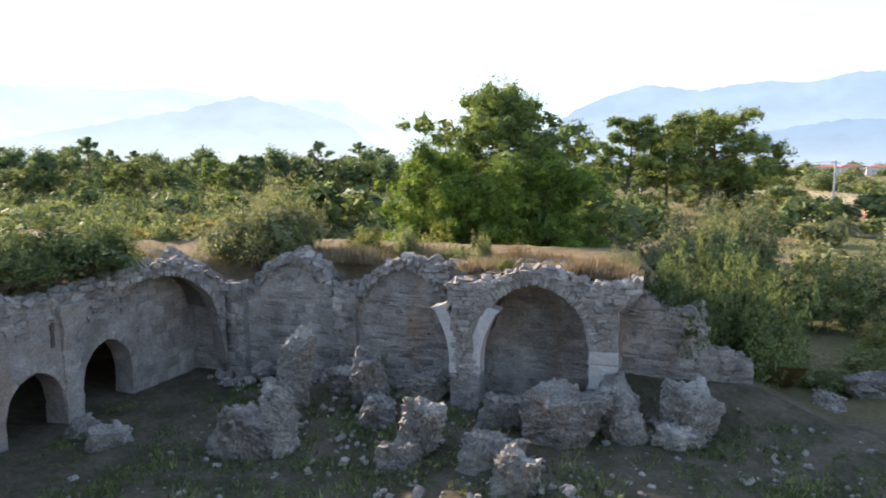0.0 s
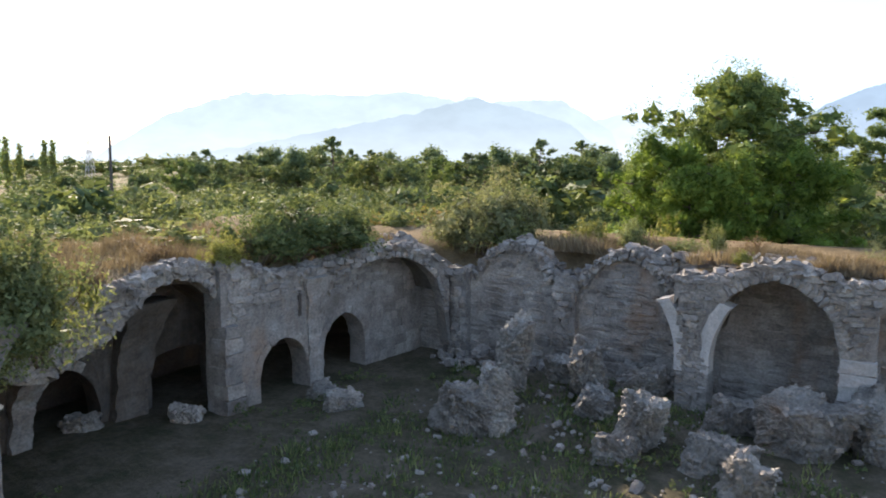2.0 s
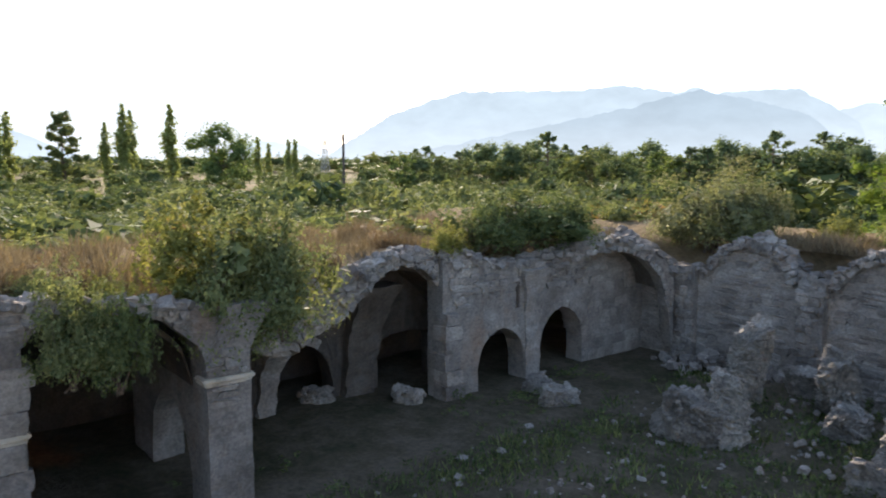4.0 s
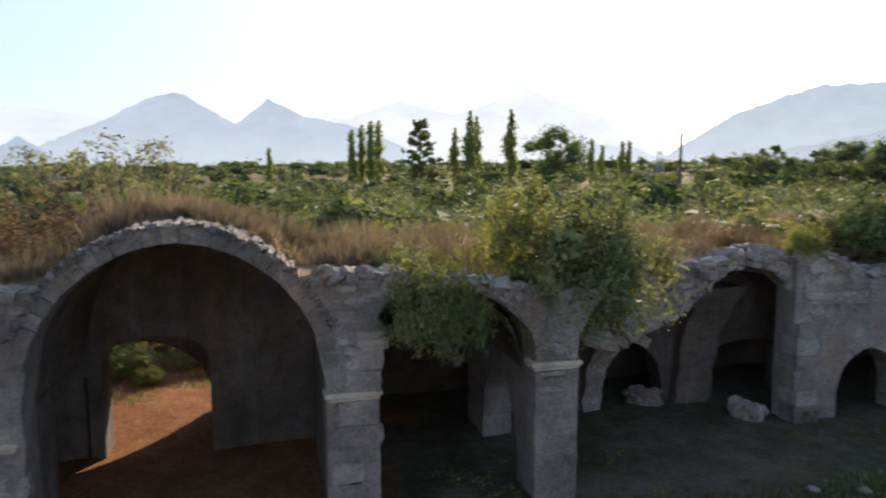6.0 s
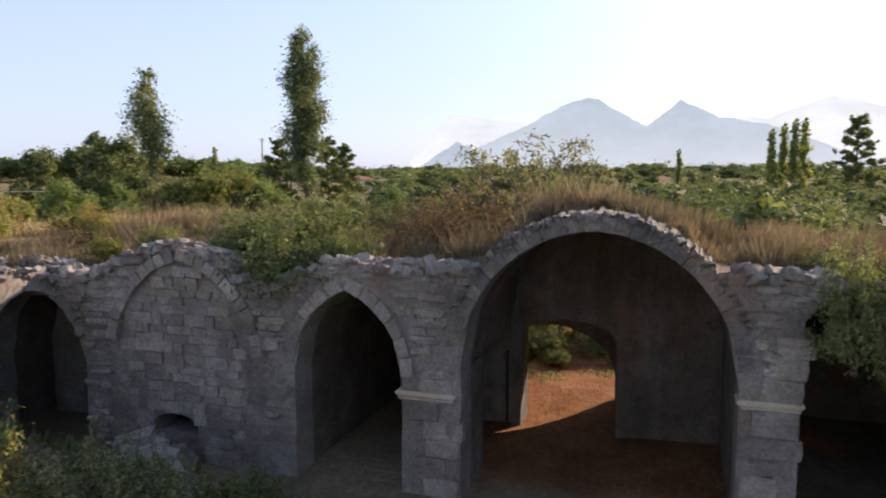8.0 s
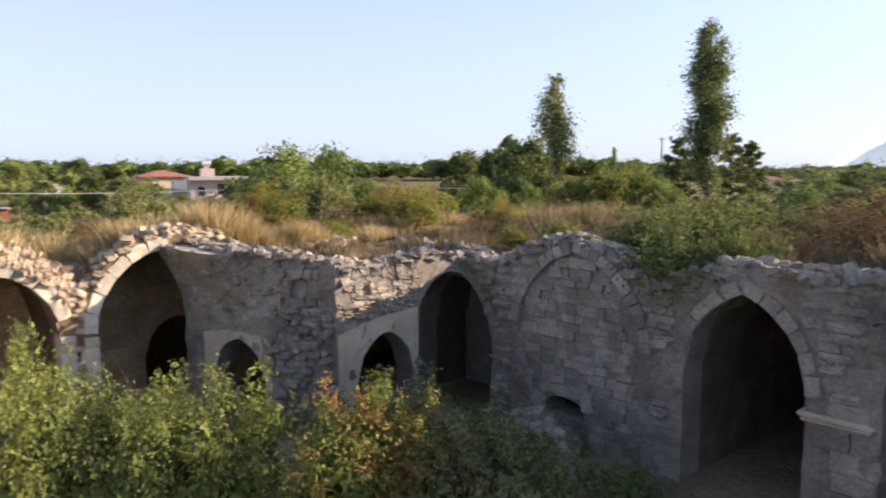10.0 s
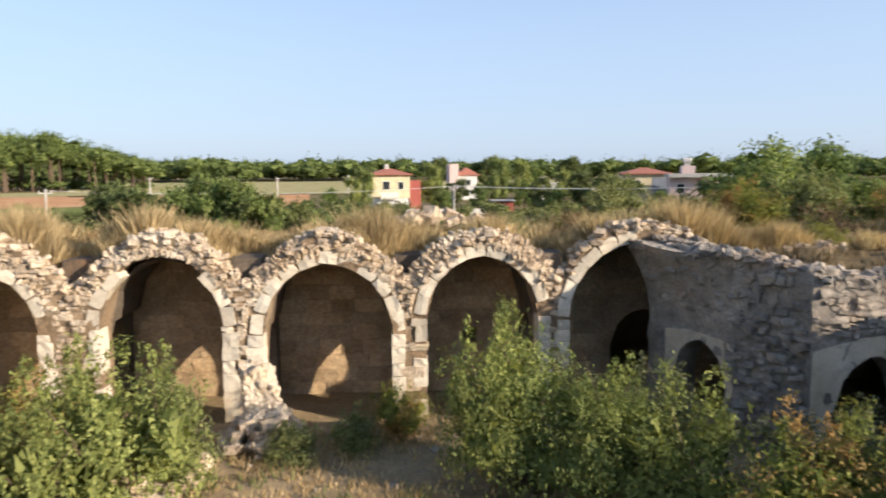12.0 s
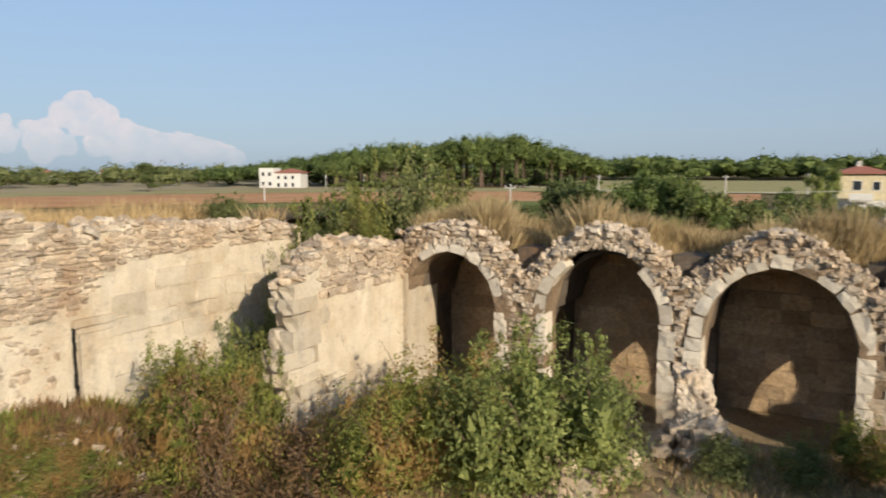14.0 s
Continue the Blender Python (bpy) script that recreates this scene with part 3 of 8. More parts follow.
strip_wall("east_core", FACE_D1, segs_d1, 0.7, M_core, wall_sw, 0.06)
strip_wall("north_core", FACE_D2, segs_d2, 0.7, M_core, wall_sw, 0.04)

# haunches of the fallen vaults, still leaning out over the corner
def haunch(pl, top_of, s0, s1, z0, reach):
    V, F = [], []
    n, m = 18, 12
    for i in range(n + 1):
        s = s0 + (s1 - s0) * i / n
        far, top = reach(s), top_of(s) - 0.08
        for k in range(m + 1):
            u = k / m
            q = pl.at(s, 0)
            r = 0.05 * nz(q.x, q.y, u * 3, 2.5)
            V.append(pl.at(s + 0.3 * r, z0 + (top - z0) * u, 0.02 + far * u ** 2.2 + r))
        V.append(pl.at(s, top + 0.02, -0.3))
    w = m + 2
    for i in range(n):
        for k in range(w - 1):
            a = i * w + k
            F.append((a, a + w, a + w + 1, a + 1))
    return mesh_ob("haunch", V, F, M_core, wall_sw, label="shaded underside of a broken vault")


reach_d1 = interp([(-0.6, 1.0), (0.6, 0.85), (1.4, 0.5), (2.0, 0.12), (2.4, 0.02)])
haunch(FACE_D1, top_d1, -0.55, 2.4, 2.4, reach_d1)

# --- west range
wall_w = wall_thing("wall_west", "shaded west range with a tall pointed gateway arch")
TOPW = [(-15.2, 4.2), (-14.1, 4.3), (-12.8, 4.0), (-12.2, 4.2), (-11.4, 4.55), (-10.3, 4.8), (-9.2, 4.6), (-8.6, 4.1), (-7.5, 4.2), (-6.4, 4.62), (-5.5, 4.5), (-4.0, 4.55), (-3.0, 4.6), (0.2, 4.6), (0.9, 4.68), (2.0, 4.65), (3.0, 4.5), (4.0, 4.4), (5.0, 4.1), (6.2, 3.6)]
base_w, crown_w = interp(TOPW), pointed(-1.42, 2.74, 2.7, 5.56)


def top_w(s):
    return max(base_w(s), crown_w(s)) if -3.95 < s < 1.1 else base_w(s)


IWAN = (-1.42, 2.45, 2.7, 5.3)
BAYS_W = [(-14.3, 1.5, 1.9, 3.65), (-10.4, 0.58, 0.85, 1.05), (-6.25, 1.18, 2.3, 4.0), IWAN, (3.48, 1.5, 2.5, 4.3)]
segs_w = arcade_segs(BAYS_W, -16.9, 5.85, top_w)
broken_4 = interp([(1.98, 3.9), (2.25, 4.2), (2.9, 4.32), (3.7, 4.28), (4.3, 4.0), (4.98, 3.35)])
segs_w = [(a, b, (lambda q: broken_4(q) + 0.08 * nz(q, 4, 0, 5.0)) if a < 3.48 < b else bot, top) for a, b, bot, top in segs_w]
k = [i for i, q in enumerate(segs_w) if q[0] < 1.5 < q[1]][0]  # beam socket in the gateway pier
segs_w[k:k + 1] = [(segs_w[k][0], 1.42, -0.5, top_w), (1.42, 1.62, 1.2, top_w), (1.62, segs_w[k][1], -0.5, top_w), (1.42, 1.62, -0.5, 0.78)]
segs_w += [(-10.98, -9.82, -0.5, 0.6)]
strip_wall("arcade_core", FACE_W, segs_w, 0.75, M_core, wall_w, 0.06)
back_w = Plane(-14.35, 0, 0, 1, 1, 0)
for (c, w, sp, ap), dep in zip(BAYS_W, (2, 0, 5.2, 3.6, 1.9)):
    if not dep:
        continue
    strip_wall("vault", back_w, [(c - w - 0.3, c - w, 2.5 if c == IWAN[0] else -0.4, 3.4), (c - w, c + w, pointed(c, w, sp, min(ap, 4.0 if c > 3 else 9) - 0.05), lambda s, f=pointed(c, w, sp, min(ap, 4.0 if c > 3 else 9) - 0.05): f(s) + 0.14)] + ([(c + w, c + w + 0.3, -0.4, 3.4)] if c < 3 else []), dep, M_shade_render if c == IWAN[0] else M_plaster, wall_w, 0.02)
strip_wall("passage_side", back_w, [(-4.17, -3.87, -0.5, 2.55)], 0.95, M_shade_render, wall_w, 0.03)
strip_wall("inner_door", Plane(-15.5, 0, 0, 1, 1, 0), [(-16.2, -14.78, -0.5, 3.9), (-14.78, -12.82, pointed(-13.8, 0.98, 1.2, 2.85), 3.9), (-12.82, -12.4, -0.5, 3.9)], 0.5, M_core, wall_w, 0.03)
# its south end, unseen, is added to keep low sun out of the corner
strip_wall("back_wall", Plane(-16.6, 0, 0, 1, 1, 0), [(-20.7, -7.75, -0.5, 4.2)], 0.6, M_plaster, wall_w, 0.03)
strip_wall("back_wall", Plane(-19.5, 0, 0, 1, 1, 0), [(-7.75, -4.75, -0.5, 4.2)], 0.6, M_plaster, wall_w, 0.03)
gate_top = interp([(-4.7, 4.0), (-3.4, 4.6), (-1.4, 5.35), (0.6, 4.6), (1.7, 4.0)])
strip_wall("gate_wall", Plane(-18.0, 0, 0, 1, 1, 0), [(-4.9, -4.0, -0.5, gate_top), (-4.0, -3.92, 1.9, gate_top), (-3.92, -3.62, -0.5, gate_top), (-3.62, -3.6, 2.3, gate_top), (-3.6, -1.3, pointed(-2.45, 1.15, 2.3, 2.75), gate_top), (-1.3, 1.6, -0.5, gate_top)], 0.9, M_shade_render, wall_w, 0.03)
strip_wall("outer_gate", Plane(-20.2, 0, 0, 1, 1, 0), [(-7.0, -5.0, -0.5, 3.6), (-5.0, -1.5, pointed(-3.25, 1.75, 0.9, 2.14), 3.6), (-1.5, 2.5, -0.5, 3.6)], 0.7, M_shade_render, wall_w, 0.04)
tr = Plane(0, 5.02, -1, 0, 0, -1)
strip_wall("cross_wall", tr, arcade_segs([(15.95, 1.25, 0.5, 2.05)], 14.36, 18.6, 4.0), 0.7, M_core, wall_w, 0.03)

# --- second row of the west range, laid open to the north
wall_w2 = wall_thing("wall_inner_west", "dark ruined inner arcade with low pointed openings")
FACE_W3 = Plane(-18.4, 0, 0, 1, 1, 0)
FACE_V = Plane(-16.4, 0, 0, 1, 1, 0)
top_w2 = interp([(5.5, 4.2), (7, 3.95), (9.8, 3.95), (11.2, 4.35), (12, 4.4), (12.9, 4.2), (13.8, 4.2), (15, 3.75), (16.6, 3.75), (18.2, 4.0), (20, 4.15), (22.4, 3.9)])
BAYS_W2 = [(15.2, 0.98, 0.7, 1.78), (17.95, 1.05, 0.9, 2.1)]
segs_w2 = arcade_segs(BAYS_W2, 12.85, 22.4, top_w2)
strip_wall("arcade_core", FACE_W2, segs_w2, 0.7, M_core, wall_w2, 0.035, 0.16, 0.14)
# broken front of the barrel vault south of it, open to the court
broken_v = interp([(5.9, 3.5), (6.8, 2.9), (7.5, 2.2), (8.1, 2.1), (8.9, 2.55), (9.65, 2.85), (10.2, 3.3), (11.05, 3.9), (11.6, 4.08), (12.4, 3.85), (13.0, 3.3), (13.4, 2.75)])
segs_v = [(5.86, 12.86, lambda q: broken_v(q) + 0.05 * nz(q, 2, 0, 4.0), lambda q: max(top_w2(q), broken_v(q) + 0.28))]
strip_wall("vault_front", FACE_V, segs_v, 0.6, M_core, wall_w2, 0.08, 0.14, 0.12)
inner_v = interp([(5.86, 3.5), (7.2, 2.6), (8.1, 2.15), (9.0, 2.75), (10.2, 3.45), (11.4, 3.9), (12.6, 3.7), (13.6, 2.9), (14.2, 2.2)])
strip_wall("vault", Plane(-17.0, 0, 0, 1, 1, 0), [(5.86, 14.2, inner_v, lambda q: inner_v(q) + 0.14)], 1.5, M_shade_render, wall_w2, 0.03)
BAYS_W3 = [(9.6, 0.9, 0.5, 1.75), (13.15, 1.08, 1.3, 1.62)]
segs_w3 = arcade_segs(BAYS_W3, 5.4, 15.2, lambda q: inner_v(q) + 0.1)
strip_wall("inner_core", FACE_W3, segs_w3, 0.6, M_shade_render, wall_w2, 0.05, 0.16, 0.16)
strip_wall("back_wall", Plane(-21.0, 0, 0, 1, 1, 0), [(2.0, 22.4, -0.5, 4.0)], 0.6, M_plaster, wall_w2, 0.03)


# stubs of the fallen cross vaults, flaring out of the walls
def vault_stub(x, y, half, reach, z0, z1, base, mat, lean=0.0):
    V, F = [], []
    n, m = 26, 9
    for k in range(n + 1):
        z = -0.4 + (z1 + 0.4) * k / n
        out = base + reach * max(0, (z - z0) / (z1 - z0)) ** 2.1
        h = half * (1 + 0.14 * nz(y, z, 5, 1.7) + 0.5 * max(0, (z - z0) / (z1 - z0)) ** 2)
        line = [(-h, -0.3), (-h, out * 0.5)] + [(-h + 2 * h * i / (m - 5), out) for i in range(m - 4)] + [(h, out * 0.5), (h, -0.3)]
        for a, b in line:
            r = 0.06 * nz(a + y, z, b, 2.1) + 0.05 * nz(a + y, z, b, 5.3)
            V.append((x + b + r, y + a + lean * z + 0.7 * r, z + 0.05 * nz(a, y, z, 3.0)))
        if k:
            p, q = (k - 1) * m, k * m
            F += [(p + i, p + (i + 1) % m, q + (i + 1) % m, q + i) for i in range(m)]
    F += [tuple(range(n * m, n * m + m))]
    return mesh_ob("vault_stub", V, F, mat, wall_w2, label="broken springer of a fallen cross vault")


vault_stub(-18.4, 11.2, 0.5, 0.7, 1.2, 3.3, 0.3, M_shade_render, 0.14)
vault_stub(-18.4, 8.35, 0.26, 1.3, 0.7, 2.35, 0.22, M_core, 0.06)
vault_stub(-16.2, 16.5, 0.32, 0.25, 2.2, 3.5, 0.08, M_core)

# --- north range
wall_n = wall_thing("wall_north", "weathered grey rubble back wall with ghosts of fallen vaults")
top_nb = interp([(-20, 3.6), (-19, 4.1), (-17.5, 4.15), (-16.3, 3.75), (-15.2, 3.2), (-14.3, 3.0), (-13.7, 3.3), (-13, 3.95), (-12.1, 4.4), (-11.1, 4.1), (-10.6, 3.4), (-9.9, 3.3), (-9.3, 3.6), (-8.6, 4.15), (-7.8, 4.42), (-7, 4.2), (-5, 4.3), (-1, 4.2), (-0.7, 4.0), (-0.5, 3.7), (0.3, 3.25), (1.35, 3.15), (1.5, 2.9), (1.65, 2.05), (2.1, 1.9), (2.9, 1.65)])
segs_nb = [(-20, 2.9, -0.6, top_nb)]
strip_wall("back_core", FACE_NB, segs_nb, 0.8, M_core, wall_n, 0.06)
# thin shell of the corner vault, sprung slantwise from the west wall to the first stump
FACE_C = Plane(-16.25, 16.75, 0.311, 0.950, 0.950, -0.311)
shell = interp([(0.0, 2.75), (0.25, 3.0), (0.9, 3.42), (1.7, 3.75), (2.6, 3.9), (3.5, 3.82), (4.2, 3.5), (4.75, 3.0), (5.05, 2.3), (5.2, 1.5), (5.4, 0.4)])
shell_top = interp([(0.0, 3.45), (0.9, 3.82), (1.8, 4.12), (2.6, 4.25), (3.5, 4.22), (4.3, 3.98), (5.0, 3.5), (5.4, 3.1)])
segs_c = [(0.0, 5.4, lambda q: shell(q) + 0.05 * nz(q, 7, 0, 4.0), lambda q: shell_top(q) + 0.08 * nz(q, 3, 0, 3.0))]
strip_wall("vault_shell", FACE_C, segs_c, 0.5, M_core, wall_n, 0.07, 0.14, 0.12)
strip_wall("vault_web", Plane(*FACE_C.at(0, 0, -0.5).xy, 0.311, 0.950, 0.950, -0.311), [(0.3, 5.0, lambda q: shell(q) + 0.04, lambda q: shell(q) + 0.2)], 2.4, M_shade_render, wall_n, 0.03)
arch_n = wall_thing("wall_north_arch", "standing pointed arch of grey stone between two broken piers")
top_n = interp([(-6.1, 3.85), (-5.9, 4.0), (-5, 4.05), (-4.5, 4.15), (-3.8, 4.45), (-3.1, 4.55), (-2.5, 4.42), (-1.8, 4.15), (-1.0, 4.1), (-0.6, 4.3), (-0.3, 4.35)])
segs_n = [(-5.9, -5.78, pointed(-4.9, 1.1, 2.6, 4.1), top_n), (-5.78, -4.9, -0.5, top_n), (-4.9, -1.72, pointed(-3.31, 1.59, 2.3, 4.07), top_n), (-1.72, -0.93, -0.5, top_n), (-0.93, -0.3, lambda s: 3.4 + (s + 0.93) * 0.9, top_n)]
strip_wall("arch_core", FACE_N, segs_n, 0.8, M_core, arch_n, 0.06)
strip_wall("vault", Plane(0, 21.07, 1, 0, 0, -1), [(-4.9, -1.72, pointed(-3.31, 1.59, 2.3, 4.07), 4.25)], 1.4, M_plaster, arch_n, 0.02)

# --- east range
wall_se = wall_thing("wall_southeast", "sunlit ashlar stub wall with a ragged broken end")
FACE_B = Plane(10.0, 0, 0, 1, -1, 0)
top_b = interp([(-17.4, 4.1), (-15.5, 4.35), (-14, 4.5), (-13.2, 4.0), (-12.7, 3.6)])
segs_b = [(-17.3, -13.45, -0.5, top_b)]
strip_wall("stub_core", FACE_B, segs_b, 0.8, M_ashlar, wall_se, 0.022)
wall_e = wall_thing("wall_east", "sunlit pale ashlar wall with a leaning capital")
FACE_E = Plane(14.0, 0, 0, 1, -1, 0)
top_e = interp([(-17.5, 4.5), (-16.2, 4.62), (-14.5, 4.74), (-12.6, 4.86), (-10.9, 4.97), (-10.3, 4.8), (-9.6, 4.9), (-8.8, 5.3), (-8, 5.3), (-2, 5.0), (8, 4.9)])
segs_e = [(-17.5, 8, -0.5, top_e)]
strip_wall("wall_core", FACE_E, segs_e, 0.9, M_ashlar, wall_e, 0.025)


# --- earth roofs of the ranges
def earth_roof(name, x0, x1, y0, y1, height, label, step=0.5, keep=lambda x, y: True):
    nx, ny = int((x1 - x0) / step) + 1, int((y1 - y0) / step) + 1
    V, F = [], []
    for j in range(ny):
        for i in range(nx):
            x, y = x0 + (x1 - x0) * i / (nx - 1), y0 + (y1 - y0) * j / (ny - 1)
            V.append((x, y, height(x, y) + 0.06 * nz(x, y, 0, 1.3) + 0.03 * nz(x, y, 2, 4)))
    for j in range(ny - 1):
        for i in range(nx - 1):
            if keep(*V[j * nx + i][:2]):
                F.append((j * nx + i, j * nx + i + 1, (j + 1) * nx + i + 1, (j + 1) * nx + i))
    ob = mesh_ob(name, V, F, M_roof, smooth=True)
    return tagged(ob, label, "earth roof", kind="structure")


def away(d, z, edge=10.0, fall=5.0):
    return z if d < edge else z - (z + 0.5) * min(1, (d - edge) / fall)


def roof_s(x, y):
    d = -17.7 - y
    t = max(0.0, min(1.0, (d - 2.4) / 2.5))
    edge = top_s(-x) - 0.13
    near = max(edge, edge + (4.2 - edge) * min(1.0, max(0.0, d) / 1.3))
    return away(d, near * (1 - t) + 4.08 * t + 0.12 * nz(x, y, 7, 0.25) * min(1, d), 8.0, 6.0)


def roof_w(x, y):
    d = -14.2 - x
    t = max(0.0, min(1.0, (d - 3.0) / 2.0))
    z = max(top_w(y) - 0.13, 4.0 if d > 0.35 else 0) * (1 - t) + 4.5 * t + 0.15 * nz(x, y, 7, 0.25) * min(1, d)
    if abs(y + 1.42) < 3.2 and d < 4.3:
        z = max(z, top_w(y) + (0.15 if d > 0.7 else -0.1) * (1 - abs(y + 1.42) / 3.2))
    gate = -5.0 < y < 2.0
    return z if gate else away(d, z, 9.0, 5.0)


earth_roof("roof_south", -30, 10.4, -34, -17.75, roof_s, "earth roof overgrown with dry grass")
earth_roof("roof_west", -24, -14.2, -18, -4.9, roof_w, "earth roof overgrown with dry grass and bushes", 0.4)
earth_roof("roof_gate", -19.6, -14.2, -4.9, 2.1, roof_w, "earth mound over the gateway vault", 0.3)
earth_roof("roof_southwest", -14.8, -7.7, -18.4, -13.75, lambda x, y: 4.12, "earth roof over the corner block", 0.25, lambda x, y: (x + 7.9) * 0.914 + (y + 17.2) * 0.406 < -0.35)
earth_roof("roof_west", -24, -14.2, 2.1, 5.9, roof_w, "earth roof overgrown with dry grass and bushes", 0.4)
earth_roof("roof_northwest", -32, -16.7, 5.9, 23, lambda x, y: away(-16.7 - x, top_w2(y) * max(0, 1 - (-16.7 - x) / 3) + 4.3 * min(1, (-16.7 - x) / 3), 8), "earth roof overgrown with dry grass and bushes")
earth_roof("roof_north", -32, 4.5, 23.0, 36, lambda x, y: away(y - 23.0, (top_nb(x) - 0.15) * max(0, 1 - (y - 23) / 2.5) + interp([(-1, 4.2), (1.2, 2.4), (2.2, 0.2)])(x) * min(1, (y - 23) / 2.5), 6), "earth bank behind the north wall with scrub")
earth_roof("roof_arch", -5.9, -0.5, 20.9, 23.3, lambda x, y: 4.0 + 0.42 * math.exp(-((x + 3.2) / 1.6) ** 2) + 0.1 * nz(x, y, 3, 0.8), "dry grass patch on the vault of the standing arch")
earth_roof("roof_east", 14.7, 26, -30, 9, lambda x, y: away(x - 14.7, 4.6 + 0.15 * nz(x, y, 7, 0.25), 7), "earth roof overgrown with dry grass")

# ---------------------------------------------------------------- masonry: courses, arch rings, broken crowns


def capital(parent, pl, s0, s1, z, mat, proud=0.09, h=0.16, deep=0.5):
    """A moulded impost block: a slab on a narrower cushion."""
    bm = bmesh.new()
    for (a, b, lo, hi, p) in ((s0 - proud, s1 + proud, z, z + h * 0.55, proud), (s0 - proud * 0.5, s1 + proud * 0.5, z - h * 0.5, z, proud * 0.55)):
        c = pl.at((a + b) / 2, (lo + hi) / 2, p - deep / 2)
        m = Matrix.LocRotScale(c, frame_turn(pl, 0.006), (b - a, deep, hi - lo))
        bmesh.ops.create_cube(bm, size=1.0, matrix=m)
    bmesh.ops.bevel(bm, geom=bm.edges[:], offset=0.025, segments=2, affect="EDGES")
    return part("impost", bm, mat, parent, "worn moulded impost block")


# south: rubble spandrels, pale rings round the arches, ashlar piers
strip_wall("side_lining", Plane(9.86, 0, 0, 1, -1, 0), [(-18.8, -17.12, -0.4, 3.35)], 0.12, M_ashlar, wall_s, 0.03, label="pale plastered side of the end bay")
ma = Masonry(wall_s, M_ring, M_ashlar_j, 190)
for (c, w, sp, ap), runs in zip(BAYS_S[:4], (((0.34, 0.97),), ((0.04, 0.31), (0.70, 0.97)), ((0.04, 0.96),), ((0.04, 0.96),))):
    for run in runs:
        arch_ring(ma, FACE_S, pointed(c, w, sp, ap), c, w, sp, (0.46, 0.5, 0.29), 0.045, run, jitter=0.006)
arch_ring(ma, FACE_S, pointed(7.15, 1.72, 2.6, 4.5), 7.15, 1.72, 2.6, (0.46, 0.5, 0.29), 0.045, (0.04, 0.52), jitter=0.006)
for c, w, sp, ap in BAYS_S:
    for sgn in (-1, 1):
        if c > 7 and sgn > 0:
            continue
        z = 0.0
        while z < sp - 0.1:
            h = min(random.uniform(0.28, 0.42), sp - z)
            wd = random.uniform(0.24, 0.4)
            if random.random() > 0.08:
                ma.add(FACE_S.at(c + sgn * (w + wd / 2 - 0.02), z + h / 2, -0.2 + random.uniform(0, 0.02)), (wd, 0.5, h * 0.98), frame_turn(FACE_S, 0.008), "voussoir", True, z > 0.8)
            z += h
ma.close("ring_stones")
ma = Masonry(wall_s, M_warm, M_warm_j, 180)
in_s = inside_of(segs_s)
ring_s = [(c, w + 0.27, pointed(c, w + 0.27, sp, ap + 0.29)) for c, w, sp, ap in BAYS_S]


def spandrel_s(s, z):
    return in_s(s, z) and not any(abs(s - c) < w and z < f(s) for c, w, f in ring_s) and z > 1.9


def pier_s(s, z):
    return in_s(s, z) and z < 1.95


crest(ma, FACE_S, top_s, -10, 8.3, 0.6, 0.09, (0.07, 0.2), 5)
for c, w, sp, ap in BAYS_S:  # thick bonnets of thin upright slabs over the crowns
    if c < 7:
        f = pointed(c, w + 0.42, sp, ap + 0.36)
        for layer in range(4):
            arch_ring(ma, FACE_S, f, c, w + 0.42, sp, (random.uniform(0.09, 0.13), 0.3, 0.17), 0.05 - 0.05 * layer, (0.14, 0.86), "stone", 0.14, layer * 0.62 - 0.5, False)
courses(ma, FACE_S, pier_s, -10, 8.3, 0, 2.0, (0.26, 0.36), (0.34, 0.6), 0.03, True, 0.03, 0.02)
courses(ma, FACE_S, spandrel_s, -10, 8.3, 1.9, 4.95, (0.08, 0.16), (0.1, 0.28), 0.03, False, 0.06, 0.1, 0.06)
mb = Masonry(wall_s, M_ochre, M_ochre_j, 70)
courses(mb, Plane(0, -20.04, -1, 0, 0, 1), lambda s, z: not (2.8 < s < 3.8 and 1.1 < z < 2.1) and not (7.1 < s < 9.4 and z < 2.5), -10.3, 10.0, 0.0, 3.7, (0.3, 0.44), (0.45, 0.9), -0.01, True, 0.04, 0.01, 0.012)
mb.close("back_blocks")
ma.close()
for s0, s1 in ((1.1, 1.92), (4.68, 5.4)):
    capital(wall_s, FACE_S, s0, s1, 1.98, M_ashlar, 0.05)

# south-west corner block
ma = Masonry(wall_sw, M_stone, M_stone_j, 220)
in1, in2 = inside_of(segs_d1), inside_of(segs_d2)
courses(ma, FACE_D1, lambda s, z: in1(s, z) and s > 1.85 + 0.2 * nz(z, 3, 0, 1.5), -0.5, 3.9, 0, 4.5, (0.09, 0.24), (0.14, 0.42), 0.07, False, 0.16, 0.16, 0.11)
courses(ma, FACE_D2, lambda s, z: in2(s, z) and z > 2.9 + 0.1 * nz(s, 7, 0, 2.0) and s < 11.9 + 0.3 * nz(z, 5, 0, 2.0), 9.4, 12.4, 0, 4.3, (0.1, 0.18), (0.15, 0.34), 0.045, False, 0.06, 0.12)
courses(ma, FACE_D2, lambda s, z: in2(s, z) and z < 2.9 and s > 11.6, 9.7, 11.8, 0, 2.9, (0.25, 0.4), (0.25, 0.5), 0.0, True, 0.06, 0.02)
arch_ring(ma, FACE_D2, pointed(10.85, 0.85, 1.3, 2.5), 10.85, 0.85, 1.3, (0.38, 0.3, 0.24), 0.015, (0.05, 0.95))
arch_ring(ma, FACE_D1, pointed(1.08, 0.78, 1.3, 2.25), 1.08, 0.78, 1.3, (0.34, 0.3, 0.22), 0.015, (0.05, 0.95))
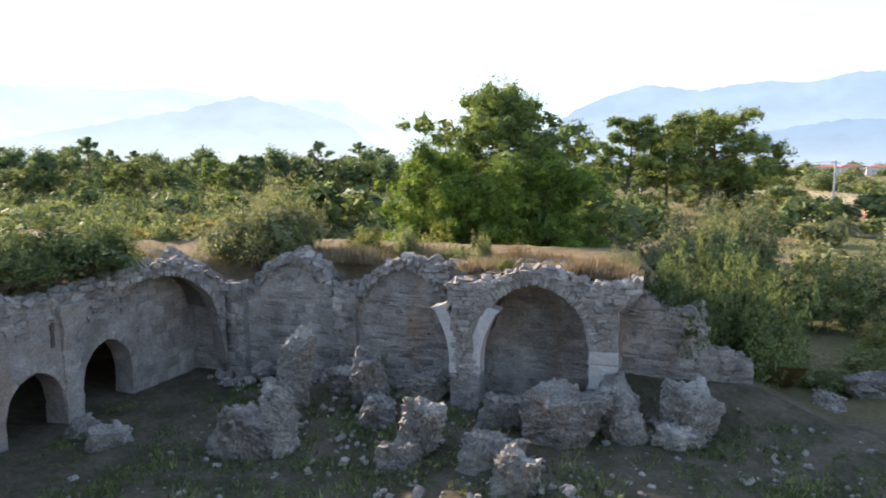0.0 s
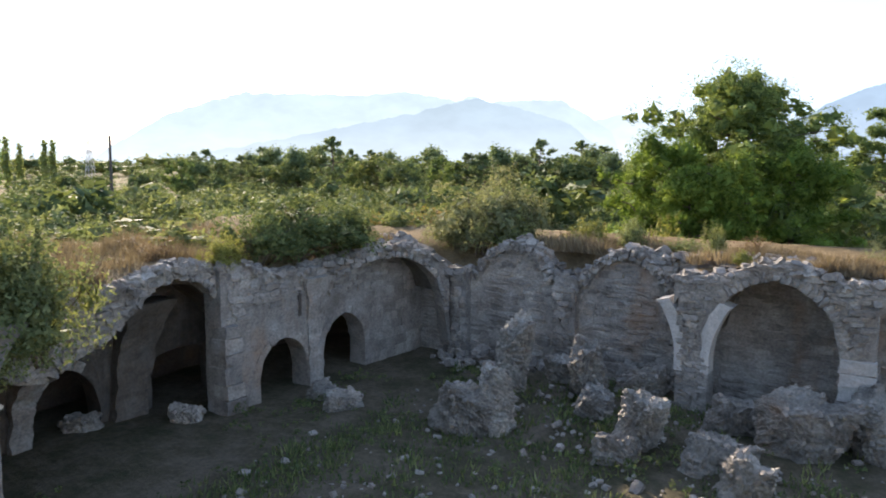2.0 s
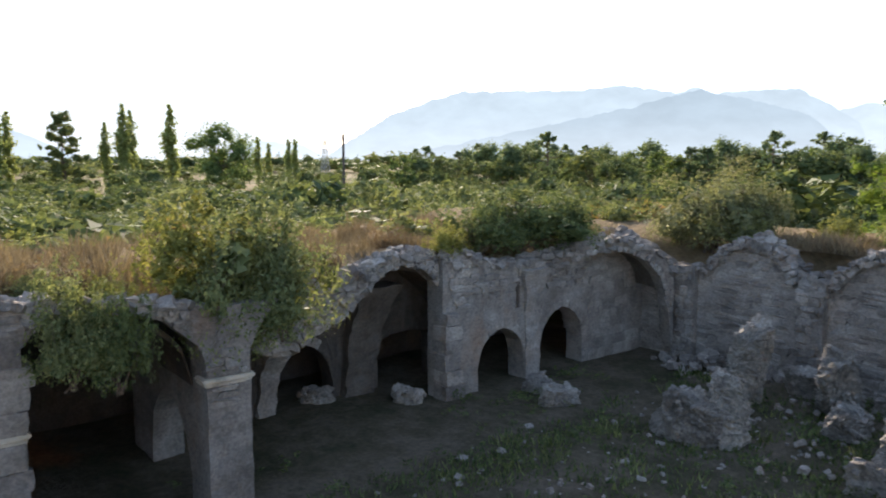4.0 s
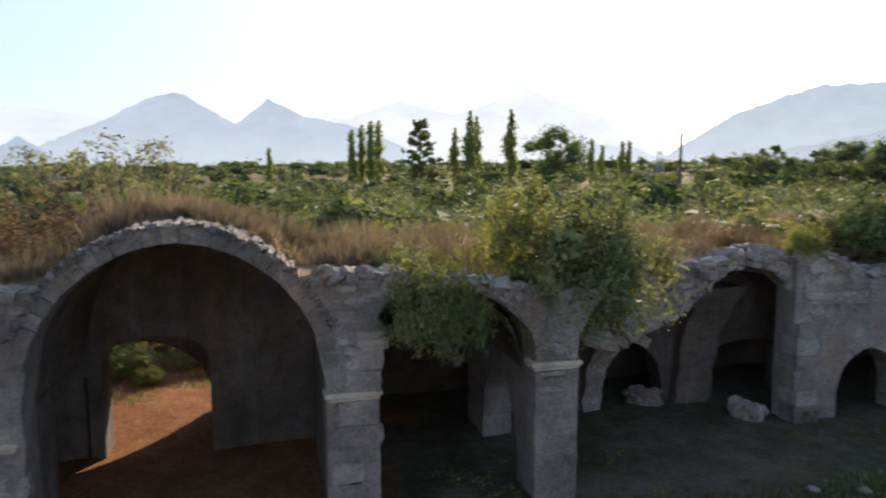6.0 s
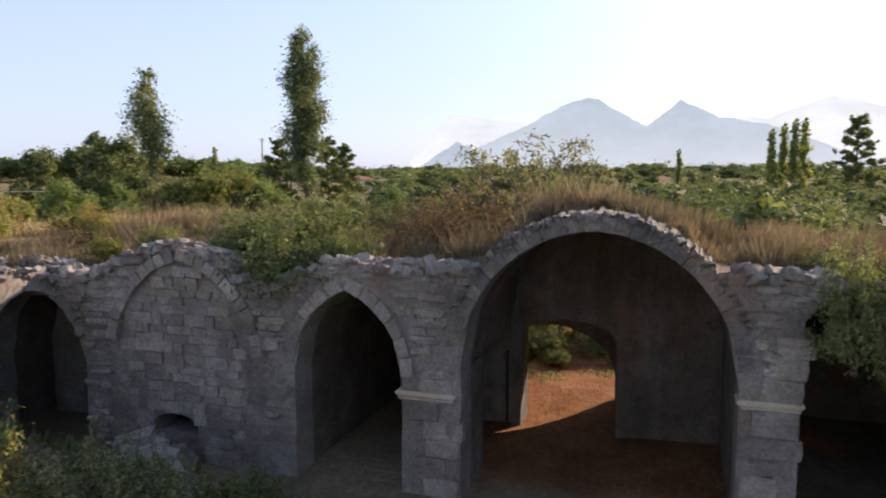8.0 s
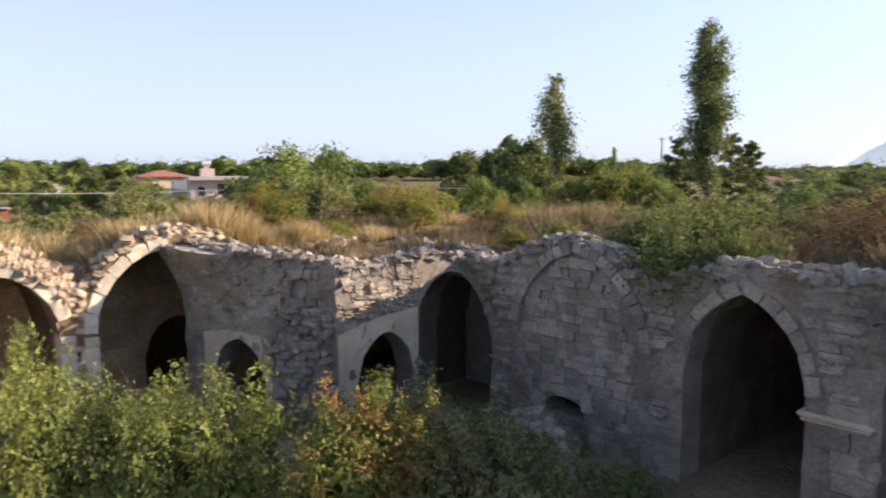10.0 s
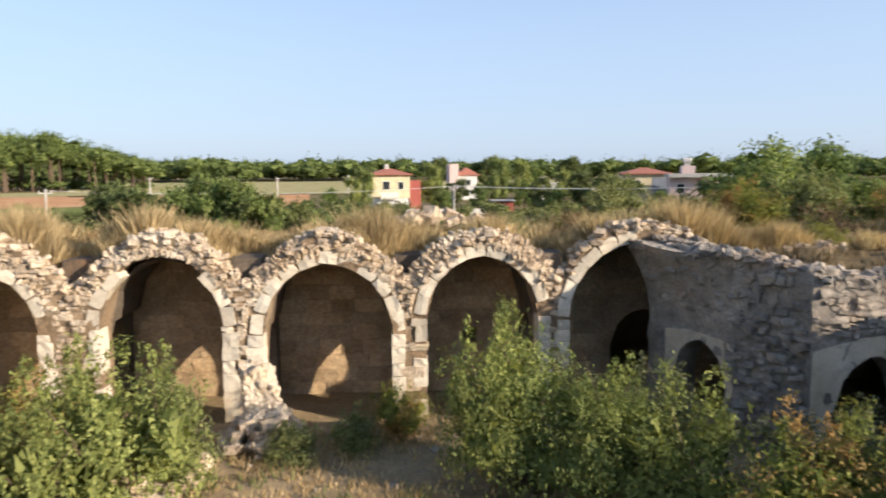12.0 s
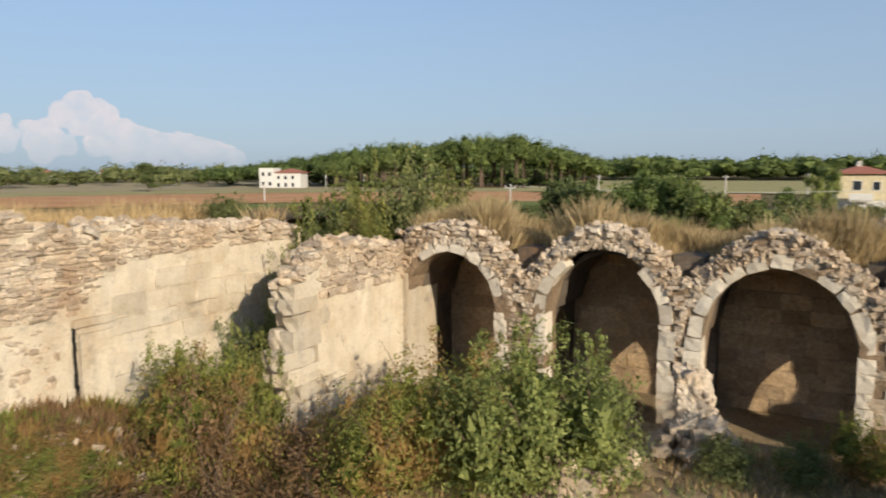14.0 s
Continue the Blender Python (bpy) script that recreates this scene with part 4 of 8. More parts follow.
for k in range(80):  # stones hanging in the haunch
    q, u = random.uniform(-0.5, 2.3), random.random() ** 0.4
    r = random.uniform(0.08, 0.2)
    ma.add(FACE_D1.at(q, 2.5 + (top_d1(q) - 2.55) * u, reach_d1(q) * u ** 2.2), (r * 1.4, r * 0.7, r), frame_turn(FACE_D1, 0.3), single=k < 30)
crest(ma, Plane(*(FACE_D1.at(0, 0, 0.0).xy), -0.406, 0.914, 0.914, 0.406), lambda q: top_d1(q), -0.5, 2.2, -0.45, 0.1, (0.07, 0.19), 3)
crest(ma, FACE_D1, top_d1, -0.4, 3.9, 0.6, 0.12, (0.08, 0.2), 4)
crest(ma, FACE_D2, top_d2, 9.5, 13.6, 0.6, 0.1, (0.08, 0.22), 4)
ma.close()
strip_wall("render_patch", Plane(0, -13.58, -1, 0, 0, 1), arcade_segs([(10.85, 0.87, 1.3, 2.52)], 9.5, 11.83, interp([(9.5, 2.6), (10.5, 2.85), (11.5, 2.95), (11.83, 3.0)])), 0.03, M_ashlar, wall_sw, 0.012, label="pale lime render round the doorway")
strip_wall("render_patch", Plane(-7.9 + 0.02, -17.2 + 0.01, -0.406, 0.914, 0.914, 0.406), arcade_segs([(1.08, 0.8, 1.3, 2.27)], 0.0, 2.05, interp([(0, 2.34), (0.6, 2.44), (1.6, 2.42), (2.05, 2.3)])), 0.03, M_ashlar, wall_sw, 0.012, label="pale lime render round the doorway")

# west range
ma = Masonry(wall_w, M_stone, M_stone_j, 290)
in_w = inside_of(segs_w)
ring_w = [(c, w + 0.3, pointed(c, w + 0.3, sp, ap + 0.33)) for c, w, sp, ap in BAYS_W]
for c, w, sp, ap in (BAYS_W[2], BAYS_W[0]):
    arch_ring(ma, FACE_W, pointed(c, w, sp, ap), c, w, sp, (0.36, 0.34, 0.25), 0.05, (0.05, 0.95), jitter=0.015)
mg = Masonry(wall_w, M_dark_ring, M_dark_ring_j, 60)
arch_ring(mg, FACE_W, pointed(*IWAN), IWAN[0], IWAN[1], IWAN[2], (0.25, 0.36, 0.24), 0.05, (0.05, 0.95), jitter=0.02)
arch_ring(ma, FACE_W, pointed(-10.1, 1.75, 2.3, 4.45), -10.1, 1.75, 2.3, (0.24, 0.3, 0.26), 0.12, (0.06, 0.95))
for z, out, h in ((2.72, 0.02, 0.4), (3.1, 0.06, 0.36), (3.45, 0.14, 0.34)):  # springer left on the gateway pier
    ma.add(FACE_W.at(1.72 + out, z, -0.2), (0.56, 0.55, h), frame_turn(FACE_W, 0.03), "voussoir", True)


def rubble_w(s, z):
    return in_w(s, z) and not any(abs(s - c) < w and z < f(s) for c, w, f in ring_w[2:4]) and (z > 2.1 or not (-5.2 < s < 5.9))


courses(ma, FACE_W, lambda s, z: in_w(s, z) and z < 2.5 and -5.2 < s < 5.9, -5.2, 5.9, 0, 2.4, (0.34, 0.48), (0.5, 0.8), 0.03, True, 0.0, 0.015)
crest(ma, FACE_W, top_w, -16.8, -3.9, 0.5, 0.13, (0.09, 0.25), 4)
crest(ma, FACE_W, top_w, 1.0, 5.0, 0.5, 0.13, (0.09, 0.25), 4)
for layer in range(2):  # thin upright slabs over the gateway ring
    arch_ring(mg, FACE_W, pointed(-1.42, 2.68, 2.7, 5.5), -1.42, 2.68, 2.7, (0.11, 0.45, 0.15), 0.05 - 0.4 * layer, (0.12, 0.88), "stone", 0.09, 0.45, False)
blocked = pointed(-10.1, 1.72, 2.3, 4.42)
courses(ma, FACE_W, lambda s, z: in_w(s, z) and abs(s + 10.1) < 1.7 and z < blocked(s), -11.8, -8.4, 0, 4.4, (0.16, 0.3), (0.2, 0.5), 0.02, True, 0.06, 0.05, 0.03)
courses(ma, FACE_W, lambda s, z: rubble_w(s, z) and not (abs(s + 10.1) < 1.95 and z < 2.3 + (blocked(max(-11.8, min(-8.4, s))) - 2.3) * 1.12), -15.2, 5.9, 0, 5.6, (0.09, 0.2), (0.18, 0.6), 0.025, False, 0.08, 0.035, 0.035)
ma.close()
mg.close("ring_stones")
capital(wall_w, FACE_W, -5.1, -4.05, 2.0, M_ashlar)
capital(wall_w, FACE_W, 1.08, 1.95, 2.42, M_ashlar)
capital(wall_w, FACE_W, 4.98, 5.82, 2.72, M_ashlar, 0.10)
# springers left standing on the lone pier
for sgn in (-1, 1):
    V, F = [], []
    for k in range(7):
        z = 2.85 + 0.22 * k
        half = 0.40 + 0.012 * k * k * 1.6
        for d in (0.02, -0.7):
            V.append(FACE_W.at(5.4 + sgn * 0.02, z, d))
            V.append(FACE_W.at(5.4 + sgn * half, z + 0.03 * nz(k, sgn, 0, 3), d))
        if k:
            a, b = (k - 1) * 4, k * 4
            F += [(a, a + 1, b + 1, b), (a + 3, a + 2, b + 2, b + 3), (a + 1, a + 3, b + 3, b + 1), (a + 2, a, b, b + 2)]
    F += [(0, 2, 3, 1), (24, 25, 27, 26)]
    mesh_ob("springer", V, F, M_stone, wall_w)

# inner west arcade
ma = Masonry(wall_w2, M_stone, M_stone_j, 200)
in_w2, in_v = inside_of(segs_w2), inside_of(segs_v)
for c, w, sp, ap in BAYS_W2:
    arch_ring(ma, FACE_W2, pointed(c, w, sp, ap), c, w, sp, (0.34, 0.3, 0.24), 0.02, (0.04, 0.96), jitter=0.015)
arch_ring(ma, FACE_W3, pointed(*BAYS_W3[0]), 9.6, 0.9, 0.5, (0.3, 0.3, 0.3), 0.06, (0.0, 0.62), jitter=0.02)
for z, h, a, b in ((-0.05, 0.5, 12.8, 13.55), (0.45, 0.42, 12.84, 13.45), (0.87, 0.5, 12.78, 13.4), (1.37, 0.38, 12.84, 13.5), (1.75, 0.44, 12.8, 13.42), (2.2, 0.36, 12.84, 13.3)):  # toothed jamb of big blocks
    ma.add(FACE_W2.at((a + b) / 2, z + h / 2, -0.12 + random.uniform(-0.03, 0.06)), (b - a, 0.6, h * 0.96), frame_turn(FACE_W2, 0.02), "block", True)
courses(ma, FACE_W2, lambda s, z: in_w2(s, z) and (z > 2.75 + 0.4 * nz(s, 1, 0, 0.9) or (s < 14 and z > 2.5)), 12.8, 22.3, 0, 4.3, (0.14, 0.28), (0.2, 0.55), 0.03, False, 0.1, 0.06)
courses(ma, FACE_V, in_v, 5.9, 12.9, 2.0, 4.5, (0.12, 0.24), (0.16, 0.45), 0.05, False, 0.12, 0.1)
arch_ring(ma, FACE_V, broken_v, 10.4, 2.7, 2.1, (0.24, 0.4, 0.2), 0.06, (0.06, 0.94), "stone", 0.16, 0.3, False)
courses(ma, FACE_W2, lambda s, z: in_w2(s, z) and s > 19.1 and z < 2.9, 19.1, 22.2, 0, 2.9, (0.26, 0.42), (0.4, 0.8), 0.0, True, 0.04, 0.012, 0.012)
crest(ma, FACE_W2, top_w2, 13.0, 22, 0.5, 0.14, (0.1, 0.3), 3)
crest(ma, FACE_V, top_w2, 6.2, 13.2, 0.6, 0.12, (0.1, 0.3), 4)
ma.close()
for c in (16.45, 15.85):  # dark blocks on the render stand in for the shade of upright chases
    bm = bmesh.new()
    bmesh.ops.create_cube(bm, size=1.0, matrix=Matrix.LocRotScale(FACE_W2.at(c, 2.75, 0.0), None, (0.09, 0.11, 0.8)))
    part("chase", bm, M_plaster, wall_w2, "dark block standing for a shaded chase in the wall")

# north back wall and standing arch
ma = Masonry(wall_n, M_stone, M_stone_j, 220)
in_nb = inside_of(segs_nb)
crest(ma, FACE_NB, top_nb, -20, 2.85, 0.6, 0.17, (0.14, 0.34), 2)
GHOSTS = [(-15.6, 1.75, pointed(-15.6, 1.75, 2.0, 3.95)), (-12.1, 1.55, pointed(-12.1, 1.55, 2.4, 4.15)), (-8.0, 1.5, pointed(-8.0, 1.5, 2.4, 4.15)), (-3.3, 1.7, lambda s: 4.2), (0.5, 1.4, lambda s: 3.4)]


def ghost(s, z):
    return any(abs(s - c) < w and z < f(s) for c, w, f in GHOSTS)


courses(ma, FACE_NB, lambda s, z: in_nb(s, z) and ghost(s, z), -20, 2.85, -0.2, 4.4, (0.11, 0.24), (0.22, 0.85), 0.015, False, 0.07, 0.02, 0.025)
courses(ma, FACE_NB, lambda s, z: in_nb(s, z) and not ghost(s, z), -20, 2.85, -0.2, 4.4, (0.12, 0.22), (0.16, 0.42), 0.07, False, 0.05, 0.08)
for c, w in ((-12.1, 1.55), (-8.0, 1.5)):
    for layer in range(2):
        f = pointed(c, w, 2.4, 4.15)
        arch_ring(ma, FACE_NB, f, c, w, 2.4, (0.2, 0.5, 0.18), 0.24, (0.12, 0.88), "stone", 0.12, 0.1 + 0.8 * layer, False)
arch_ring(ma, FACE_C, shell, 2.7, 2.65, 2.0, (0.2, 0.4, 0.18), 0.08, (0.04, 0.86), "stone", 0.14, 0.5, False)
for k in range(3):
    crest(ma, Plane(*FACE_C.at(0, 0, -0.25 * k).xy, 0.311, 0.950, 0.950, -0.311), shell_top, 0.1, 5.3, 0.3, 0.13, (0.1, 0.26), 2)
for s in (-14.35, -10.05):  # stumps of the fallen cross walls
    pl = Plane(0, 22.1, 1, 0, 0, -1)
    strip_wall("wall_stump", pl, [(s - 0.4, s + 0.4, -0.4, lambda q: 3.3 + 0.2 * nz(q, 1, 0, 4))], 0.4, M_core, wall_n, 0.1)
    courses(ma, pl, lambda q, z, s=s: abs(q - s) < 0.42 and z < 3.3, s - 0.4, s + 0.4, 0, 3.3, (0.14, 0.3), (0.2, 0.45), 0.06, False, 0.05, 0.12)
ma.close()
ma = Masonry(arch_n, M_stone, M_stone_j, 200)
in_n = inside_of(segs_n)
ringn = pointed(-3.31, 1.85, 2.3, 4.33)
arch_ring(ma, FACE_N, pointed(-3.31, 1.59, 2.3, 4.07), -3.31, 1.59, 2.3, (0.15, 0.36, 0.27), 0.06, (0.16, 0.97), jitter=0.07, square=False)
courses(ma, FACE_N, lambda s, z: in_n(s, z) and not (abs(s + 3.31) < 1.85 and z < ringn(s) and z > 2.2) and (z > 2.3 or s < -3), -5.9, -0.3, 0, 4.5, (0.1, 0.2), (0.16, 0.4), 0.06, False, 0.05, 0.1)
mb = Masonry(arch_n, M_pale, M_ashlar_j, 60)
z = -0.1
for h in (0.42, 0.38, 0.46, 0.4, 0.34, 0.36):  # stacked blocks of the east pier
    mb.add(FACE_N.at(-1.32 + random.uniform(-0.03, 0.03), z + h / 2, -0.2 + random.uniform(0, 0.05)), (0.84, 0.56, h * 0.96), frame_turn(FACE_N, 0.02), "block", True)
    z += h
mb.close("pier_blocks")
crest(ma, FACE_N, top_n, -5.9, -0.4, 0.6, 0.13, (0.09, 0.24), 4)
ma.close()
# pale springer stones flaring from the west pier
for sgn, s0 in ((-1, -5.78), (1, -4.9)):
    V, F = [], []
    n = 12
    for k in range(n):
        z = 1.3 + 2.05 * k / (n - 1)
        out = 0.03 + 0.58 * max(0, (z - 1.7) / 1.65) ** 1.9
        inn = max(-0.16, out - 0.36) - 0.04 * (k % 3 == 0)
        for d in (0.07, -0.55):
            V.append(FACE_N.at(s0 + sgn * inn, z, d))
            V.append(FACE_N.at(s0 + sgn * out, z - 0.1 * (k == n - 1), d))
        if k:
            a, b = (k - 1) * 4, k * 4
            F += [(a, a + 1, b + 1, b), (a + 3, a + 2, b + 2, b + 3), (a + 1, a + 3, b + 3, b + 1), (a + 2, a, b, b + 2)]
    F += [(0, 2, 3, 1), (4 * n - 4, 4 * n - 3, 4 * n - 1, 4 * n - 2)]
    mesh_ob("springer", V, F, M_pale, arch_n, label="pale dressed springer stone")

# south-east stub and east wall
ma = Masonry(wall_se, M_ashlar, M_ashlar_j, 240)
in_b = inside_of(segs_b)
courses(ma, FACE_B, lambda s, z: in_b(s, z) and z < 3.2 and (s > -13.9 or z < 1.2), -17.3, -12.7, 0, 3.2, (0.36, 0.5), (0.45, 0.8), 0.03, True, 0.0, 0.012)
mb = Masonry(wall_se, M_warm, M_warm_j, 60)
courses(mb, FACE_B, lambda s, z: in_b(s, z) and z > 3.2, -17.3, -12.8, 3.2, 4.6, (0.12, 0.24), (0.18, 0.5), 0.06, False, 0.04, 0.09)
crest(mb, FACE_B, top_b, -17.3, -12.8, 0.7, 0.10, (0.1, 0.28), 4)
mb.close("top_rubble")
z = -0.1  # toothed end of large blocks
for top, end in ((0.45, -12.45), (0.85, -12.62), (1.3, -12.8), (1.72, -12.35), (2.1, -12.2), (2.55, -12.6), (2.95, -12.72), (3.3, -12.55), (3.65, -12.62), (4.0, -13.0), (4.32, -13.3)):
    for x, wide in ((10.2, 0.44), (10.6, 0.38)):
        deep = random.uniform(0.9, 1.2)
        e = end - (0 if x < 10.4 else random.uniform(-0.05, 0.2))
        ma.add((x + random.uniform(-0.02, 0.02), e - deep / 2, (z + top) / 2), (wide, deep, (top - z) * 0.97), Euler((random.gauss(0, 0.02), random.gauss(0, 0.02), random.gauss(0, 0.03))).to_quaternion(), "block", True)
    z = top
ma.close()
ma = Masonry(wall_e, M_ashlar, M_ashlar_j, 200)
in_e = inside_of(segs_e)
band = interp([(-17.5, 4.05), (-14, 4.2), (-12.5, 4.1), (-11.2, 4.05), (-10.6, 3.6), (-10.0, 2.95), (-8, 3.0), (-2, 3.2)])
mb = Masonry(wall_e, M_warm, M_warm_j, 90)
courses(mb, FACE_E, lambda s, z: in_e(s, z) and z > band(s), -17.5, -4, 2.8, 5.2, (0.07, 0.14), (0.14, 0.42), 0.035, False, 0.05, 0.08)
courses(ma, FACE_E, lambda s, z: in_e(s, z) and z < band(s) and s < -10.2, -17.5, -10.2, 0, 4.0, (0.4, 0.55), (0.6, 1.1), 0.015, True, 0.0, 0.008)
courses(mb, FACE_E, lambda s, z: in_e(s, z) and z < 2.9 and s > -9.6, -9.6, -4, 0, 2.9, (0.1, 0.2), (0.15, 0.35), -0.02, False, 0.03, 0.1)
crest(mb, FACE_E, top_e, -17.4, -3, 0.9, 0.10, (0.1, 0.3), 4)
mb.close("top_rubble")
ma.close()
capital(wall_e, FACE_E, -10.85, -10.0, 2.75, M_ashlar, 0.12, 0.34)
bm = bmesh.new()  # near-black boxes draw the shadow of an open crack beside the pilaster
for k in range(7):
    bmesh.ops.create_cube(bm, size=1.0, matrix=Matrix.LocRotScale(FACE_E.at(-9.92 + 0.03 * nz(k, 2, 0, 1.7), 1.0 + 0.28 * k, 0.0), Euler((0.12 * nz(k, 5, 0, 2.1), 0, 0)), (0.09, 0.07 + 0.03 * nz(k, 1, 0, 2.3), 0.34)))
part("crack", bm, plain("crack_shadow", (0.015, 0.013, 0.011), 1.0), wall_e, "dark strip for the shadow in a crack beside the pilaster")
strip_wall("pilaster", Plane(13.88, 0, 0, 1, -1, 0), [(-10.8, -10.0, -0.4, 2.6)], 0.1, M_ashlar, wall_e, 0.02)


# ---------------------------------------------------------------- fallen masonry


def boulder_mesh(name, seed, size, mat, step=0.07):
    """An angular block of broken masonry: skewed flat faces set with small stones in worn joints."""
    rnd = random.Random(seed)
    n = [max(6, int(2 * a / step)) for a in size]
    seen, V, F = {}, [], []

    def corner(i, j, k):
        if (i, j, k) not in seen:
            seen[(i, j, k)] = len(V)
            V.append(Vector((2 * i / n[0] - 1, 2 * j / n[1] - 1, 2 * k / n[2] - 1)))
        return seen[(i, j, k)]
    for ax in range(3):
        u, w = (ax + 1) % 3, (ax + 2) % 3
        for end in (0, n[ax]):
            for a in range(n[u]):
                for b in range(n[w]):
                    quad = []
                    for da, db in ((0, 0), (1, 0), (1, 1), (0, 1)):
                        key = [0, 0, 0]
                        key[ax], key[u], key[w] = end, a + da, b + db
                        quad.append(corner(*key))
                    F.append(tuple(quad if end else quad[::-1]))
    skew = [rnd.uniform(-0.22, 0.22) for _ in range(6)]
    chips = [(Vector((rnd.choice((-1, 1)), rnd.choice((-1, 1)), rnd.uniform(-0.4, 1))).normalized(), rnd.uniform(0.85, 1.15)) for _ in range(7)]
    off = Vector((seed * 3.7, seed * 1.3, 0))
    for i, v in enumerate(V):
        p = v.copy()
        p.x *= 1 + skew[0] * p.z + skew[1] * p.y
        p.y *= 1 + skew[2] * p.z + skew[3] * p.x
        p.z *= 1 + skew[4] * p.x + skew[5] * p.y
        for n, d in chips:
            k = p.dot(n)
            if k > d:
                p -= n * (k - d)
        r = 1 + 0.20 * noise.noise(p * 1.3 + off) + 0.10 * noise.noise(p * 3.1 + off)
        q = Vector((p.x * size[0], p.y * size[1], p.z * size[2])) * r
        out = Vector((p.x / size[0], p.y / size[1], p.z / size[2])).normalized()
        near = noise.voronoi(Vector((q.x, q.y, q.z * 1.4)) * 6.0 + off)[0]
        q += out * (0.075 * min(1.0, (near[1] - near[0]) * 3.0) - 0.05 + 0.05 * noise.noise(q * 5 + off) + 0.03 * noise.noise(q * 13 + off))
        V[i] = q
    me = bpy.data.meshes.new(name)
    me.from_pydata([tuple(v) for v in V], [], F)
    me.materials.append(mat)
    return me


M_rock = stone_material("grey_lichened_rubble", (0.25, 0.23, 0.20), (0.42, 0.39, 0.345), (0.66, 0.625, 0.56), (0.10, 0.093, 0.083), 0.54, relief=0.16)
BOULDERS = [  # x, y, half sizes, lean, turn
    (-5.65, 16.9, 0.62, 0.5, 0.95, 16, 35), (-2.3, 18.7, 1.12, 0.8, 0.86, 9, 15), (-3.9, 19.2, 0.75, 0.5, 0.55, 12, 20), (-5.9, 16.2, 0.55, 0.5, 0.4, 5, 10),
    (-0.75, 19.4, 0.6, 0.5, 0.95, -24, 30), (1.02, 20.0, 0.8, 0.6, 0.84, 14, -12), (0.72, 19.15, 0.66, 0.4, 0.3, 12, 14), (-10.0, 15.9, 0.95, 0.65, 0.75, 20, 25),
    (-9.3, 16.3, 0.45, 0.5, 1.05, -8, 50), (-10.3, 18.9, 0.55, 0.5, 1.35, 8, 30), (-8.0, 19.3, 0.5, 0.55, 1.25, 26, -30), (-7.4, 18.4, 0.5, 0.45, 0.5, 8, 0),
    (-3.9, 16.9, 0.85, 0.6, 0.42, 10, 60), (-2.9, 15.6, 0.6, 0.5, 0.65, 12, 20), (7.2, 26.0, 1.2, 0.6, 0.45, 8, 15), (-13.9, 15.3, 0.62, 0.36, 0.3, 4, 60), (-15.1, 15.6, 0.4, 0.4, 0.3, 0, 10),
    (-18.3, 9.95, 0.5, 0.3, 0.26, 0, 80), (-16.7, 12.0, 0.5, 0.3, 0.24, 3, 60), (-9.2, 20.6, 0.8, 0.5, 0.5, 8, 20), (-7.0, 20.9, 0.8, 0.6, 0.5, -6, 0), (5.3, 24.0, 0.5, 0.4, 0.3, 5, 0), (-0.9, 14.4, 0.4, 0.35, 0.35, 4, 30)]



def fallen_lump(name, seed, x, y, z, size, lean, turn, mat, matj, label, group=""):
    """A lump of broken rubble masonry: a ragged mortar core with its stones standing proud."""
    root = new(name)
    root.empty_display_size = 0.2
    root.matrix_basis = pose(x, y, z, lean, lean * 0.6, turn)
    tagged(root, label, "rock", group)
    me = boulder_mesh("core", seed, size, M_rock if mat is M_stone else mat)
    core = new("core", me)
    core.parent = root
    rnd = random.Random(seed * 7 + 1)
    V, F, nv = [], [], 0
    pts = [v for v in me.vertices if v.co.z > -size[2] * 0.55]
    area = size[0] * size[1] + size[1] * size[2] + size[0] * size[2]
    for v in rnd.sample(pts, min(len(pts), int(34 * area ** 0.8) + 14)):
        q = rnd.uniform(0.05, 0.12)
        g, f = rnd.choice(stone_geo()[:8])
        M = np.array(v.normal.to_track_quat("Z", "Y").to_matrix() @ Euler((rnd.gauss(0, 0.4), rnd.gauss(0, 0.4), rnd.uniform(0, 6.28))).to_matrix()) * np.array([q * 1.35, q, q * 0.7])
        V.append(g @ M.T + np.array(v.co[:]))
        F.extend([tuple(k + nv for k in p) for p in f])
        nv += len(g)
    ob = mesh_ob("rubble", np.concatenate(V).tolist(), F, matj, root)
    ob["kind"] = "stuff"
    return root


for i, (x, y, a, b, c, lean, turn) in enumerate(BOULDERS):
    fallen_lump("fallen_masonry", i + 1, x, y, ground_height(x, y) + c * 0.58, (a * 0.9, b * 0.86, c * 0.94), lean, turn, M_stone, M_stone_j,
                "tall leaning lump of fallen masonry crusted with lichen" if c > 0.8 else "grey block of fallen masonry on the courtyard floor", "fallen masonry in the court")
# standing stump before the south arcade
def stone_heap(name, x, y, rx, ry, h, n, mat, matj, size, label, single=40, base=None):
    lie = ground_height if base is None else (lambda a, b: base)
    root = empty(name, x, y, lie(x, y), label, "rubble heap")
    ma = Masonry(root, mat, matj, single)
    for _ in range(n):
        a, r = random.uniform(0, 6.283), math.sqrt(random.random())
        px, py = x + rx * r * math.cos(a), y + ry * r * math.sin(a)
        q = random.uniform(*size) * random.choice((0.6, 0.8, 1, 1.3))
        ma.add((px, py, lie(px, py) + h * max(0, 1 - r) ** 0.8 * random.uniform(0.7, 1.0) + q * 0.15), (q * 1.3, q, q * 0.75), Euler((random.gauss(0, 0.5), random.gauss(0, 0.5), random.uniform(0, 6.28))).to_quaternion(), square=random.random() < 0.6)
    ma.close("small_rubble")


